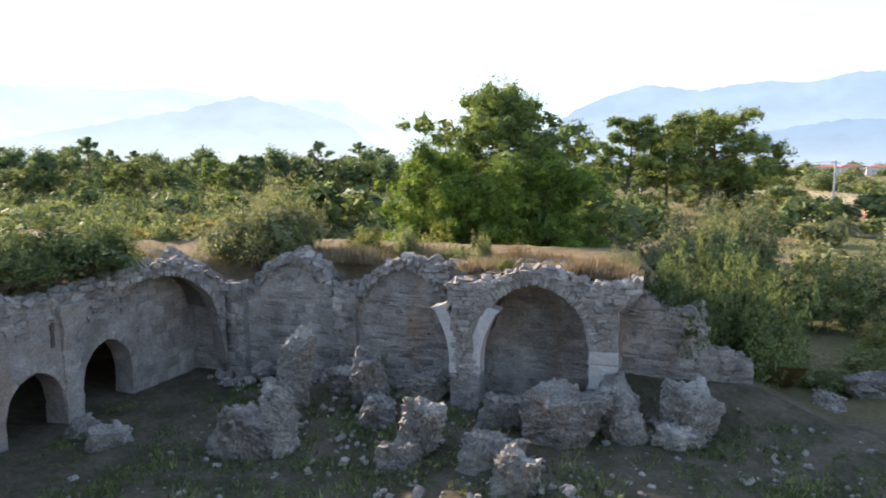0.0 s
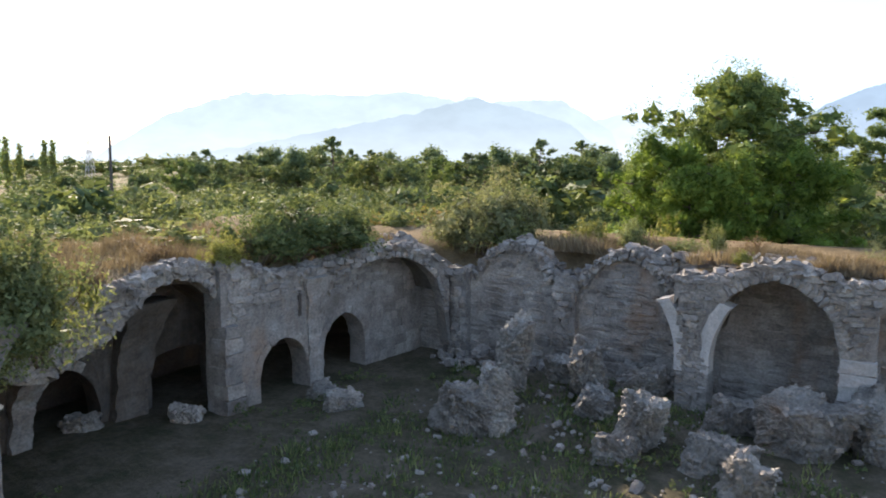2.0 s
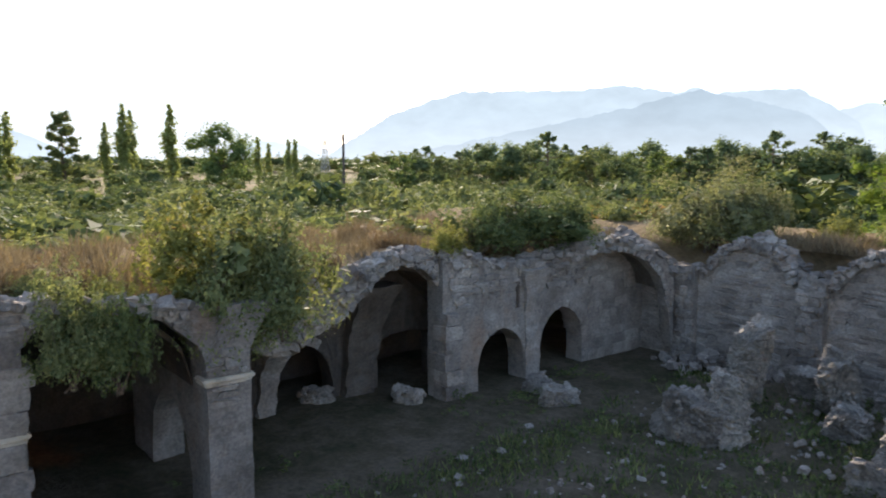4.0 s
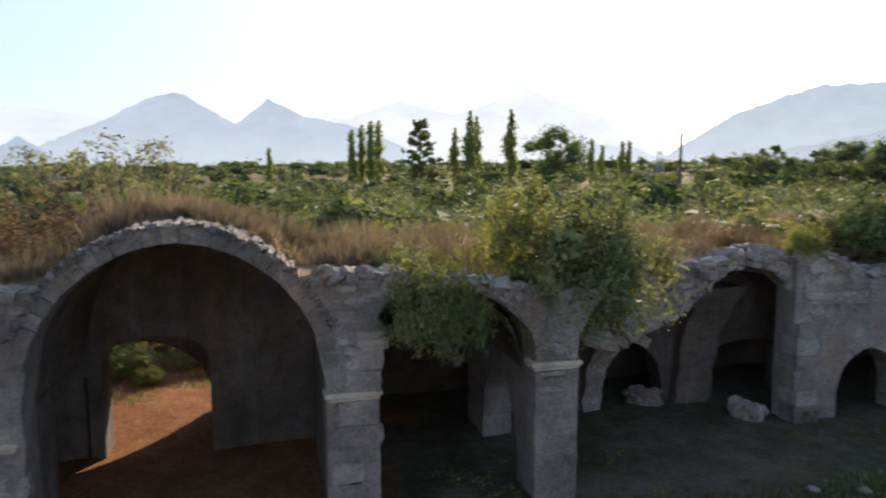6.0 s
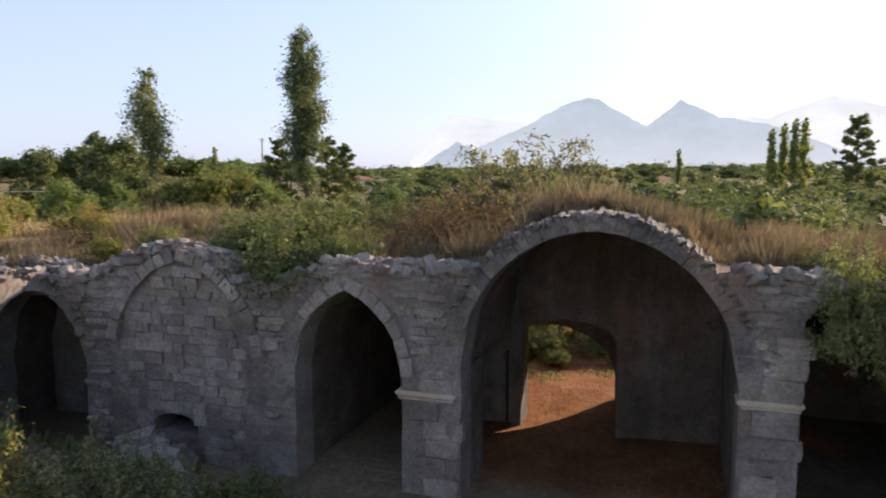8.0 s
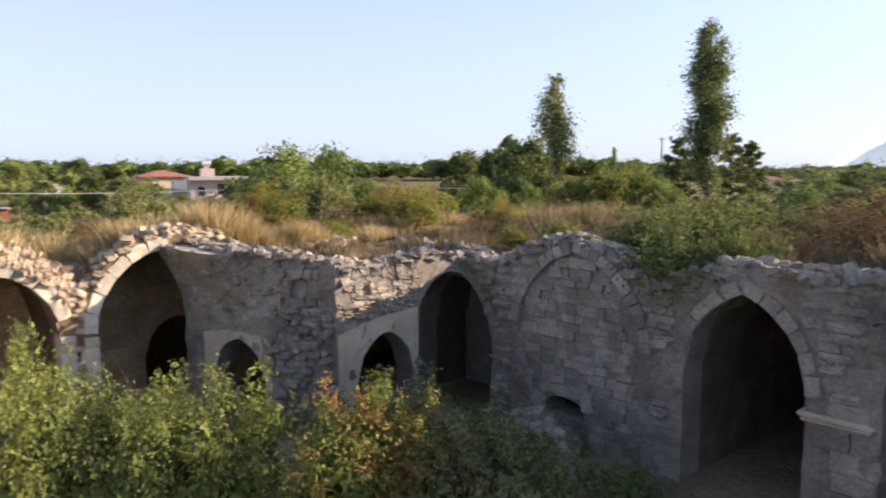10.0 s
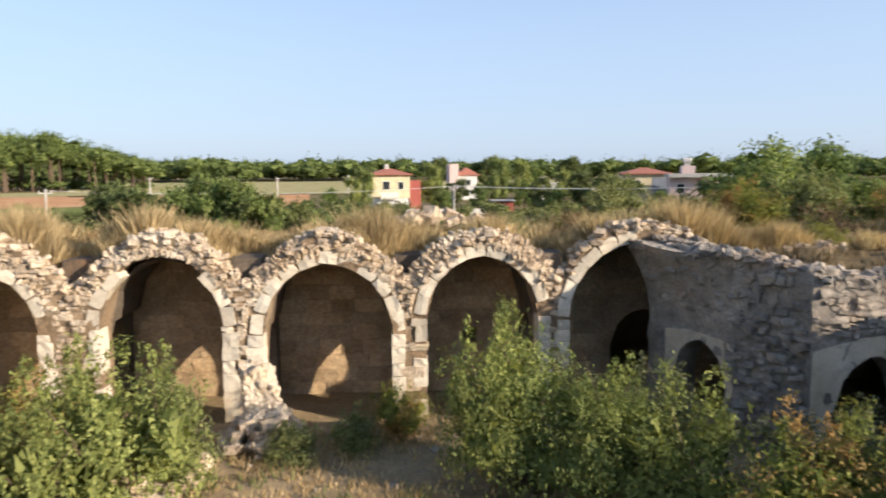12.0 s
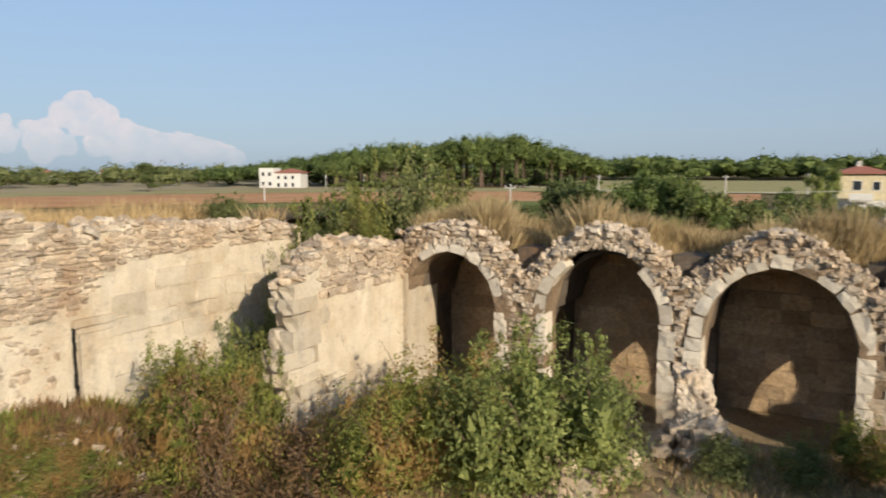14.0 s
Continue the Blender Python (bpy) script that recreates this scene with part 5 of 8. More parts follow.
stone_heap("rubble_heap", 1.65, -15.35, 0.95, 0.9, 1.15, 190, M_warm, M_warm_j, (0.08, 0.26), "sunlit rubble fallen round the pier stump")
fallen_lump("pier_stump", 60, 1.75, -15.55, ground_height(1.75, -15.5) + 0.7, (0.42, 0.4, 1.05), 6, 20, M_warm, M_warm_j, "sunlit stump of a rubble pier before the arcade")
stone_heap("rubble_heap", 3.6, -13.3, 0.9, 1.5, 0.9, 190, M_warm, M_warm_j, (0.12, 0.38), "sunlit heap of pale rubble among brambles")
stone_heap("rubble_heap", -12.6, -10.4, 0.7, 0.6, 0.8, 90, M_stone, M_stone_j, (0.15, 0.4), "rubble spilling from a hole in the wall")
stone_heap("rubble_heap", -11.4, -9.4, 1.1, 0.6, 0.5, 110, M_stone, M_stone_j, (0.15, 0.42), "rubble spilling from a hole in the wall")
stone_heap("rubble_heap", -4.6, 16.6, 3.4, 2.4, 0.15, 45, M_stone, M_stone_j, (0.06, 0.2), "grey rubble strewn round the fallen masonry")
stone_heap("rubble_heap", -8.3, 18.0, 2.6, 2.6, 0.25, 45, M_stone, M_stone_j, (0.05, 0.17), "grey rubble strewn round the fallen masonry")
stone_heap("rubble_heap", -1.5, 20.0, 3.2, 1.2, 0.2, 50, M_stone, M_stone_j, (0.08, 0.24), "grey rubble at the foot of the arch")
stone_heap("rubble_heap", -12.6, 21.3, 2.4, 0.9, 0.35, 110, M_stone, M_stone_j, (0.08, 0.26), "grey rubble at the foot of the back wall")

stone_heap("rubble_heap", -11.9, -17.9, 1.0, 0.6, 0.2, 60, M_warm, M_warm_j, (0.08, 0.22), "low mound of pale rubble in the roof grass", 30, 4.2)
stone_heap("rubble_heap", -2.7, -25.4, 1.6, 0.7, 0.3, 70, M_warm, M_warm_j, (0.12, 0.4), "low mound of pale rubble in the roof grass", 30, 4.4)

# loose stones over the whole floor
V, F, nv = [], [], 0
for _ in range(3000):
    x, y = random.uniform(-13, 13.5), random.uniform(-16.5, 21)
    if y < 9 and random.random() < 0.7:
        continue
    q = random.choice((0.04, 0.05, 0.06, 0.08, 0.13)) * random.uniform(0.7, 1.2)
    g, f = random.choice(stone_geo())
    M = np.array(Euler((random.gauss(0, 0.4), random.gauss(0, 0.4), random.uniform(0, 6.28))).to_matrix()) * np.array([q * 1.4, q, q * 0.7])
    V.append(g @ M.T + np.array([x, y, ground_height(x, y) + q * 0.1]))
    F.extend([tuple(i + nv for i in k) for k in f])
    nv += len(g)
ob = mesh_ob("loose_stones", np.concatenate(V).tolist(), F, M_stone_j)
tagged(ob, "small grey stones scattered over the courtyard floor", "stones", kind="stuff")
stone_heap("rubble_heap", 11.6, -7.4, 1.9, 2.6, 0.5, 70, M_warm, M_warm_j, (0.05, 0.17), "small pale stones strewn over the drifted earth", 0)

# ---------------------------------------------------------------- plants


def leaves(rng, blobs, n, size, spread=0.22, droop=0.0, shell=0.55, clump=26, narrow=0.5, heart=0.16):
    """Leaf blades clustered in clumps over a set of ellipsoids (x, y, z, rx, ry, rz), with coarser foliage deep inside. Returns vertices (3 a leaf)."""
    blobs = np.array(blobs, float)
    vol = blobs[:, 3] * blobs[:, 4] + blobs[:, 4] * blobs[:, 5] + blobs[:, 3] * blobs[:, 5]
    k = max(4, n // clump)
    b = blobs[rng.choice(len(blobs), k, p=vol / vol.sum())]
    d = rng.normal(size=(k, 3))
    d /= np.linalg.norm(d, axis=1)[:, None]
    d[:, 2] = np.where(d[:, 2] < -0.7, -d[:, 2], d[:, 2])
    r = shell + (1 - shell) * rng.random(k) ** 0.6
    r *= 1 + 0.16 * rng.normal(size=k).clip(-1.5, 2.2)
    cen = b[:, :3] + d * b[:, 3:] * r[:, None]
    rad = spread * b[:, 3:].mean(1) * rng.uniform(0.6, 1.3, k)
    which = rng.integers(0, k, n)
    p = cen[which] + rng.normal(size=(n, 3)) * rad[which][:, None] * np.array([0.55, 0.55, 0.45])
    p[:, 2] -= droop * rng.random(n)
    s = rng.uniform(*size, n)[:, None]
    deep = rng.random(n) < heart
    p[deep] = b[which[deep], :3] + (d[which[deep]] * 0.5 + rng.normal(0, 0.22, (deep.sum(), 3))) * b[which[deep], 3:]
    s[deep] *= 1.9
    nn = d[which] + np.array([0, 0, 0.4]) + 0.6 * rng.normal(size=(n, 3))
    nn /= np.linalg.norm(nn, axis=1)[:, None] + 1e-9
    u = rng.normal(size=(n, 3))
    u -= nn * (0.85 * (u * nn).sum(1))[:, None]
    u /= np.linalg.norm(u, axis=1)[:, None] + 1e-9
    v = np.cross(nn, u)
    v /= np.linalg.norm(v, axis=1)[:, None] + 1e-9
    return np.stack([p + u * s * 0.5, p - u * s * 0.5 + v * s * 0.5 * narrow, p - u * s * 0.5 - v * s * 0.5 * narrow], 1).reshape(-1, 3)


def ico_tris(cuts):
    bm = bmesh.new()
    bmesh.ops.create_icosphere(bm, subdivisions=cuts, radius=1.0)
    t = np.array([[v.co[:] for v in f.verts] for f in bm.faces])
    bm.free()
    return t


ICO = {k: ico_tris(k) for k in (1, 2)}


def sprays(rng, blobs, cuts=2, fill=0.55, ragged=0.12):
    """Overlapping sprays of leaves deep inside a crown, which keep its heart in shade. Returns vertices (3 a spray)."""
    blobs = np.array(blobs, float)
    t = ICO[cuts]
    k = rng.normal(size=(len(blobs), 1, 1, 3)) * 2.2
    lobes = fill * (1 + 0.2 * np.sin((t[None] * k).sum(-1) * 1.6 + rng.uniform(0, 6.28, (len(blobs), 1, 1))))
    p = t[None] * lobes[..., None] + rng.normal(0, ragged, (len(blobs),) + t.shape)
    return (p * blobs[:, None, None, 3:] + blobs[:, None, None, :3]).reshape(-1, 3)


def blades_mesh(name, verts, mat):
    """One mesh of loose blades, three corners each."""
    n = len(verts) // 3
    me = bpy.data.meshes.new(name)
    me.vertices.add(3 * n)
    me.vertices.foreach_set("co", np.asarray(verts, np.float32).ravel())
    me.loops.add(3 * n)
    me.loops.foreach_set("vertex_index", np.arange(3 * n, dtype=np.int32))
    me.polygons.add(n)
    me.polygons.foreach_set("loop_start", np.arange(0, 3 * n, 3, dtype=np.int32))
    me.update(calc_edges=True)
    me.materials.append(mat)
    return me


def tube(path, radii, sides=5):
    V, F = [], []
    path = [Vector(p) for p in path]
    for i, p in enumerate(path):
        t = (path[min(i + 1, len(path) - 1)] - path[max(i - 1, 0)]).normalized()
        a = t.orthogonal().normalized()
        b = t.cross(a)
        for k in range(sides):
            g = 6.2832 * k / sides
            V.append(p + (a * math.cos(g) + b * math.sin(g)) * radii[i])
        if i:
            for k in range(sides):
                F.append(((i - 1) * sides + k, (i - 1) * sides + (k + 1) % sides, i * sides + (k + 1) % sides, i * sides + k))
    return V, F


def limbs_mesh(name, runs, mat):
    V, F = [], []
    for path, radii in runs:
        v, f = tube(path, radii)
        F += [tuple(i + len(V) for i in q) for q in f]
        V += v
    me = bpy.data.meshes.new(name)
    me.from_pydata([tuple(v) for v in V], [], F)
    me.shade_smooth()
    me.materials.append(mat)
    return me


def branch(rnd, a, b, r0, r1, bend=0.12, n=5):
    a, b = Vector(a), Vector(b)
    L = (b - a).length
    path = [a.lerp(b, k / (n - 1)) + Vector((rnd.gauss(0, bend), rnd.gauss(0, bend), rnd.gauss(0, bend * 0.5))) * L * 0.4 * (k > 0) for k in range(n)]
    return path, [r0 + (r1 - r0) * k / (n - 1) for k in range(n)]


def plant(name, crown_me, wood_me, m, label, category, group="", crown_name="crown", wood_name="trunk"):
    root = new(name)
    root.empty_display_size = 0.2
    root.matrix_basis = m
    tagged(root, label, category, group)
    for nm, me in ((wood_name, wood_me), (crown_name, crown_me)):
        if me:
            ob = new(nm, me)
            ob.parent = root
    return root


def shrub_proto(seed, mat, n=2600, wide=1.5, tall=1.9, size=(0.10, 0.20), blobs=9, airy=0.2, stems=7):
    """A bush about 2 x wide across: crown of leaves over many small masses, and its stems."""
    rng, rnd = np.random.default_rng(seed), random.Random(seed)
    bl = []
    for _ in range(blobs):
        a, r = rnd.uniform(0, 6.28), wide * rnd.uniform(0.1, 0.68)
        h = tall * rnd.uniform(0.26, 0.72) * (1 - 0.3 * r / wide)
        q = wide * rnd.uniform(0.34, 0.52)
        bl.append((r * math.cos(a), r * math.sin(a), h, q, q, tall * rnd.uniform(0.24, 0.36)))
    bl.append((0, 0, tall * 0.24, wide * 0.85, wide * 0.85, tall * 0.26))
    shoots = []
    for _ in range(int(blobs * 2.6)):
        b = rnd.choice(bl)
        a = rnd.uniform(0, 6.28)
        q = rnd.uniform(0.2, 0.95)
        shoots.append((b[0] + b[3] * q * math.cos(a), b[1] + b[4] * q * math.sin(a), b[2] + b[5] * (1.25 - 0.7 * q * q), wide * 0.075, wide * 0.075, tall * rnd.uniform(0.1, 0.2)))
    v = np.concatenate([leaves(rng, bl, int(n * 0.68), size, airy * 1.35, clump=12, narrow=0.6, heart=0.0, shell=0.62),
                        leaves(rng, shoots, int(n * 0.24), size, 0.5, clump=8, narrow=0.55, heart=0.0, shell=0.2), sprays(rng, bl, 2, 0.36, 0.07) if mat is not M_reddry else leaves(rng, bl, n // 4, size, 0.5, heart=0.3)])
    v[:, 2] = np.maximum(v[:, 2], 0.02)
    runs = []
    for b in bl[:stems]:
        runs.append(branch(rnd, (rnd.gauss(0, 0.1), rnd.gauss(0, 0.1), -0.1), (b[0], b[1], b[2] + b[5] * 0.6), 0.03, 0.008))
    for _ in range(8):
        b = rnd.choice(bl)
        a = rnd.uniform(0, 6.28)
        runs.append(branch(rnd, b[:3], (b[0] + b[3] * math.cos(a), b[1] + b[4] * math.sin(a), b[2] + b[5] * rnd.uniform(0.6, 1.5)), 0.012, 0.004, 0.1, 3))
    return blades_mesh("leaves", v, mat), limbs_mesh("stem", runs, M_bark)


def pine_proto(seed, height, spread, n=9000, mat=None, base=0.35, flat=0.42, size=(0.16, 0.34), tiers=16, top_bias=0.0, peak=False):
    """A pine: leaning trunk, spreading limbs, needle masses at the branch ends with gaps between."""
    rng, rnd = np.random.default_rng(seed), random.Random(seed)
    top = Vector((rnd.gauss(0, 0.04) * height, rnd.gauss(0, 0.04) * height, height * 0.93))
    tp, tr_ = branch(rnd, (0, 0, -0.3), top, height * 0.022 + 0.08, 0.05, 0.03, 8)
    runs, bl = [(tp, tr_)], []
    for i in range(tiers):
        f = base + (1 - base) * (i + 0.5) / tiers
        z = height * f
        reach = spread * (1 - 0.75 * max(0, (f - base - 0.15 - top_bias) / (1 - base))) * rnd.uniform(0.55, 1.0)
        if peak:
            reach *= min(1.0, 3.4 * (1 - f) + 0.22)
        a = i * 2.4 + rnd.uniform(-0.5, 0.5)
        low = max(0.0, min(0.99, (z - reach * 0.2 + 0.3) / (top.z + 0.3))) * (len(tp) - 1)
        at = tp[int(low)].lerp(tp[int(low) + 1], low - int(low))
        end = Vector((at.x + reach * math.cos(a), at.y + reach * math.sin(a), z + reach * rnd.uniform(0.0, 0.22)))
        runs.append(branch(rnd, at, end, height * 0.008 + 0.02, 0.015, 0.12, 5))
        for k in range(5):
            e = at.lerp(end, 0.42 + 0.16 * k) + Vector((rnd.gauss(0, 0.14), rnd.gauss(0, 0.14), rnd.gauss(0.06, 0.05))) * reach
            q = spread * rnd.uniform(0.09, 0.20)
            bl.append((e.x, e.y, e.z, q, q, q * flat * rnd.uniform(0.8, 1.3)))
    bl.append((top.x, top.y, top.z, spread * 0.22, spread * 0.22, height * 0.06))
    v = np.concatenate([leaves(rng, bl, n, size, 0.42, 0, 0.45, 16, 0.34, 0.0), sprays(rng, bl, 1, 0.5, 0.12)])
    return blades_mesh("crown", v, mat or M_pine), limbs_mesh("trunk", runs, M_bark)


def poplar_proto(seed, height, wide, n=4200, mat=None, bare=0.1, size=(0.16, 0.32), gap=0.0):
    rng, rnd = np.random.default_rng(seed), random.Random(seed)
    runs = [branch(rnd, (0, 0, -0.3), (rnd.gauss(0, 0.02) * height, 0, height * 0.97), height * 0.014 + 0.05, 0.02, 0.015, 8)]
    bl = []
    for i in range(44):
        f = bare + (0.97 - bare) * (i + rnd.random()) / 44
        g = (f - bare) / (1 - bare)
        w = wide * min(1.0, 0.45 + 1.6 * g, 0.22 + 2.2 * (1 - g)) * rnd.uniform(0.55, 1.15)
        a = rnd.uniform(0, 6.28)
        r = w * rnd.uniform(0.2, 0.62)
        e = (r * math.cos(a), r * math.sin(a), height * f)
        runs.append(branch(rnd, (0, 0, height * f - w * 1.4), e, 0.04, 0.01, 0.05, 4))
        bl.append((*e, w * 0.38, w * 0.38, height * 0.03 + w * 0.45))
    v = leaves(rng, bl, n, size, 0.55, 0, 0.3, 7, 0.6, 0.04)
    return blades_mesh("crown", v, mat or M_poplar), limbs_mesh("trunk", runs, M_bark)


def round_tree_proto(seed, height, wide, n=6000, mat=None, size=(0.14, 0.28), bare=0.22):
    rng, rnd = np.random.default_rng(seed), random.Random(seed)
    runs = [branch(rnd, (0, 0, -0.3), (0, 0, height * 0.75), height * 0.02 + 0.05, 0.03, 0.04, 6)]
    bl = []
    for i in range(18):
        a, r = rnd.uniform(0, 6.28), wide * math.sqrt(rnd.random()) * 0.72
        z = height * (bare + (0.92 - bare) * rnd.random() * (1 - 0.45 * (r / wide) ** 2))
        q = wide * rnd.uniform(0.24, 0.40)
        e = (r * math.cos(a), r * math.sin(a), max(z, q * 0.6))
        runs.append(branch(rnd, (0, 0, height * rnd.uniform(0.12, 0.4)), e, 0.05, 0.012, 0.08, 4))
        bl.append((*e, q, q, q * 0.8))
    bl.append((0, 0, height * 0.86, wide * 0.4, wide * 0.4, height * 0.13))
    v = np.concatenate([leaves(rng, bl, n, size, 0.36, 0, 0.55, 14, 0.6, 0.0), sprays(rng, bl, 2 if n > 3500 else 1, 0.52, 0.1)])
    v[:, 2] = np.maximum(v[:, 2], 0.05)
    return blades_mesh("crown", v, mat or M_shrub), limbs_mesh("trunk", runs, M_bark)


def polar(heading, d):
    return -math.sin(radians(heading)) * d - 0.6, math.cos(radians(heading)) * d + 0.1


SH = {  # kinds of bush, three shapes each
    "green": [shrub_proto(10 + i, M_shrub, 6800, 1.5, 1.9, (0.05, 0.105), 12) for i in range(3)],
    "bright": [shrub_proto(20 + i, M_yellowgreen, 5600, 1.5, 1.9, (0.055, 0.115), 11) for i in range(3)],
    "olive": [shrub_proto(30 + i, M_olive, 8000, 1.5, 1.8, (0.038, 0.085), 13) for i in range(3)],
    "dark": [shrub_proto(40 + i, M_dark, 6500, 1.6, 1.6, (0.05, 0.11), 15) for i in range(3)],
    "bramble": [shrub_proto(50 + i, M_bramble, 10500, 1.6, 2.0, (0.04, 0.085), 17, 0.26) for i in range(3)],
    "fresh": [shrub_proto(70 + i, leaf_material("fresh_leaf", (0.122, 0.154, 0.053), (0.34, 0.37, 0.138)), 9000, 1.5, 1.8, (0.036, 0.08), 14) for i in range(2)],
    "dry": [shrub_proto(60 + i, M_reddry, 1500, 1.4, 1.8, (0.04, 0.09), 9, 0.3, 9) for i in range(2)],
}
WORDS = {"fresh": "rounded fresh green willow-like bush", "green": "dense green maquis bush", "bright": "fresh yellow-green bush", "olive": "grey-green olive-like bush", "dark": "dark dense evergreen bush",
         "bramble": "tall tangled bramble bush with brown tips", "dry": "withered reddish-brown shrub"}


def bush(kind, x, y, z, wide, tall, where, i=None):
    me = SH[kind][(i if i is not None else random.randrange(99)) % len(SH[kind])]
    w0 = {"dark": 1.6, "bramble": 1.6, "dry": 1.4}.get(kind, 1.5)
    t0 = {"olive": 1.8, "fresh": 1.8, "dark": 1.6, "bramble": 2.0, "dry": 1.8}.get(kind, 1.9)
    sx = wide / w0
    m = pose(x, y, z, 0, 0, random.uniform(0, 360)) @ Matrix.Diagonal((sx, sx * random.uniform(0.9, 1.1), tall / t0, 1))
    return plant("bush", me[0], me[1], m, f"{WORDS[kind]} {where}", "bush", "", "leaves", "stem")


# big bushes in the court
for kind, x, y, w, h in (("fresh", -3.7, -13.1, 1.8, 2.9), ("fresh", -3.2, -13.0, 1.5, 3.2), ("fresh", -5.6, -11.6, 1.6, 2.6), ("bramble", -7.0, -9.6, 1.9, 2.7), ("olive", -8.9, -8.8, 1.7, 2.4), ("olive", -8.8, -10.6, 1.6, 2.2), ("olive", -6.0, -13.6, 1.4, 2.0),
                         ("fresh", 3.9, -11.9, 1.9, 3.1), ("bramble", 5.6, -12.1, 1.7, 2.8), ("green", 2.9, -13.2, 1.0, 2.3), ("bramble", 6.4, -10.6, 1.5, 2.2), ("bright", 5.0, -13.6, 1.3, 2.6),
                         ("bramble", 9.6, -9.5, 1.4, 2.6), ("dry", 8.9, -9.2, 1.1, 2.9), ("bramble", 11.2, -10.4, 1.2, 2.4), ("bright", 9.8, -11.0, 0.8, 2.8), ("dry", 10.2, -7.6, 1.6, 0.9), ("dry", 9.4, -6.6, 1.4, 0.8), ("bramble", 11.6, -7.4, 1.3, 1.0), ("green", -0.4, -14.9, 0.7, 1.0), ("bramble", -1.3, -15.6, 0.8, 1.2), ("green", 1.0, -14.3, 0.7, 0.9), ("dark", -11.2, -7.2, 1.0, 1.3), ("dark", -10.2, -9.6, 1.2, 1.5), ("dry", 6.8, -9.2, 1.2, 1.4), ("dry", 7.6, -10.6, 1.2, 1.7), ("dry", 8.2, -8.2, 1.1, 1.2), ("fresh", -4.8, -12.2, 1.4, 2.6), ("olive", -7.9, -10.6, 1.5, 2.3), ("green", -10.3, -8.4, 1.3, 1.7), ("dry", 12.6, -8.4, 0.9, 0.6), ("dry", 12.0, -6.4, 1.1, 0.6)):
    bush(kind, x, y, ground_height(x, y) - 0.05, w, h, "on the courtyard floor")
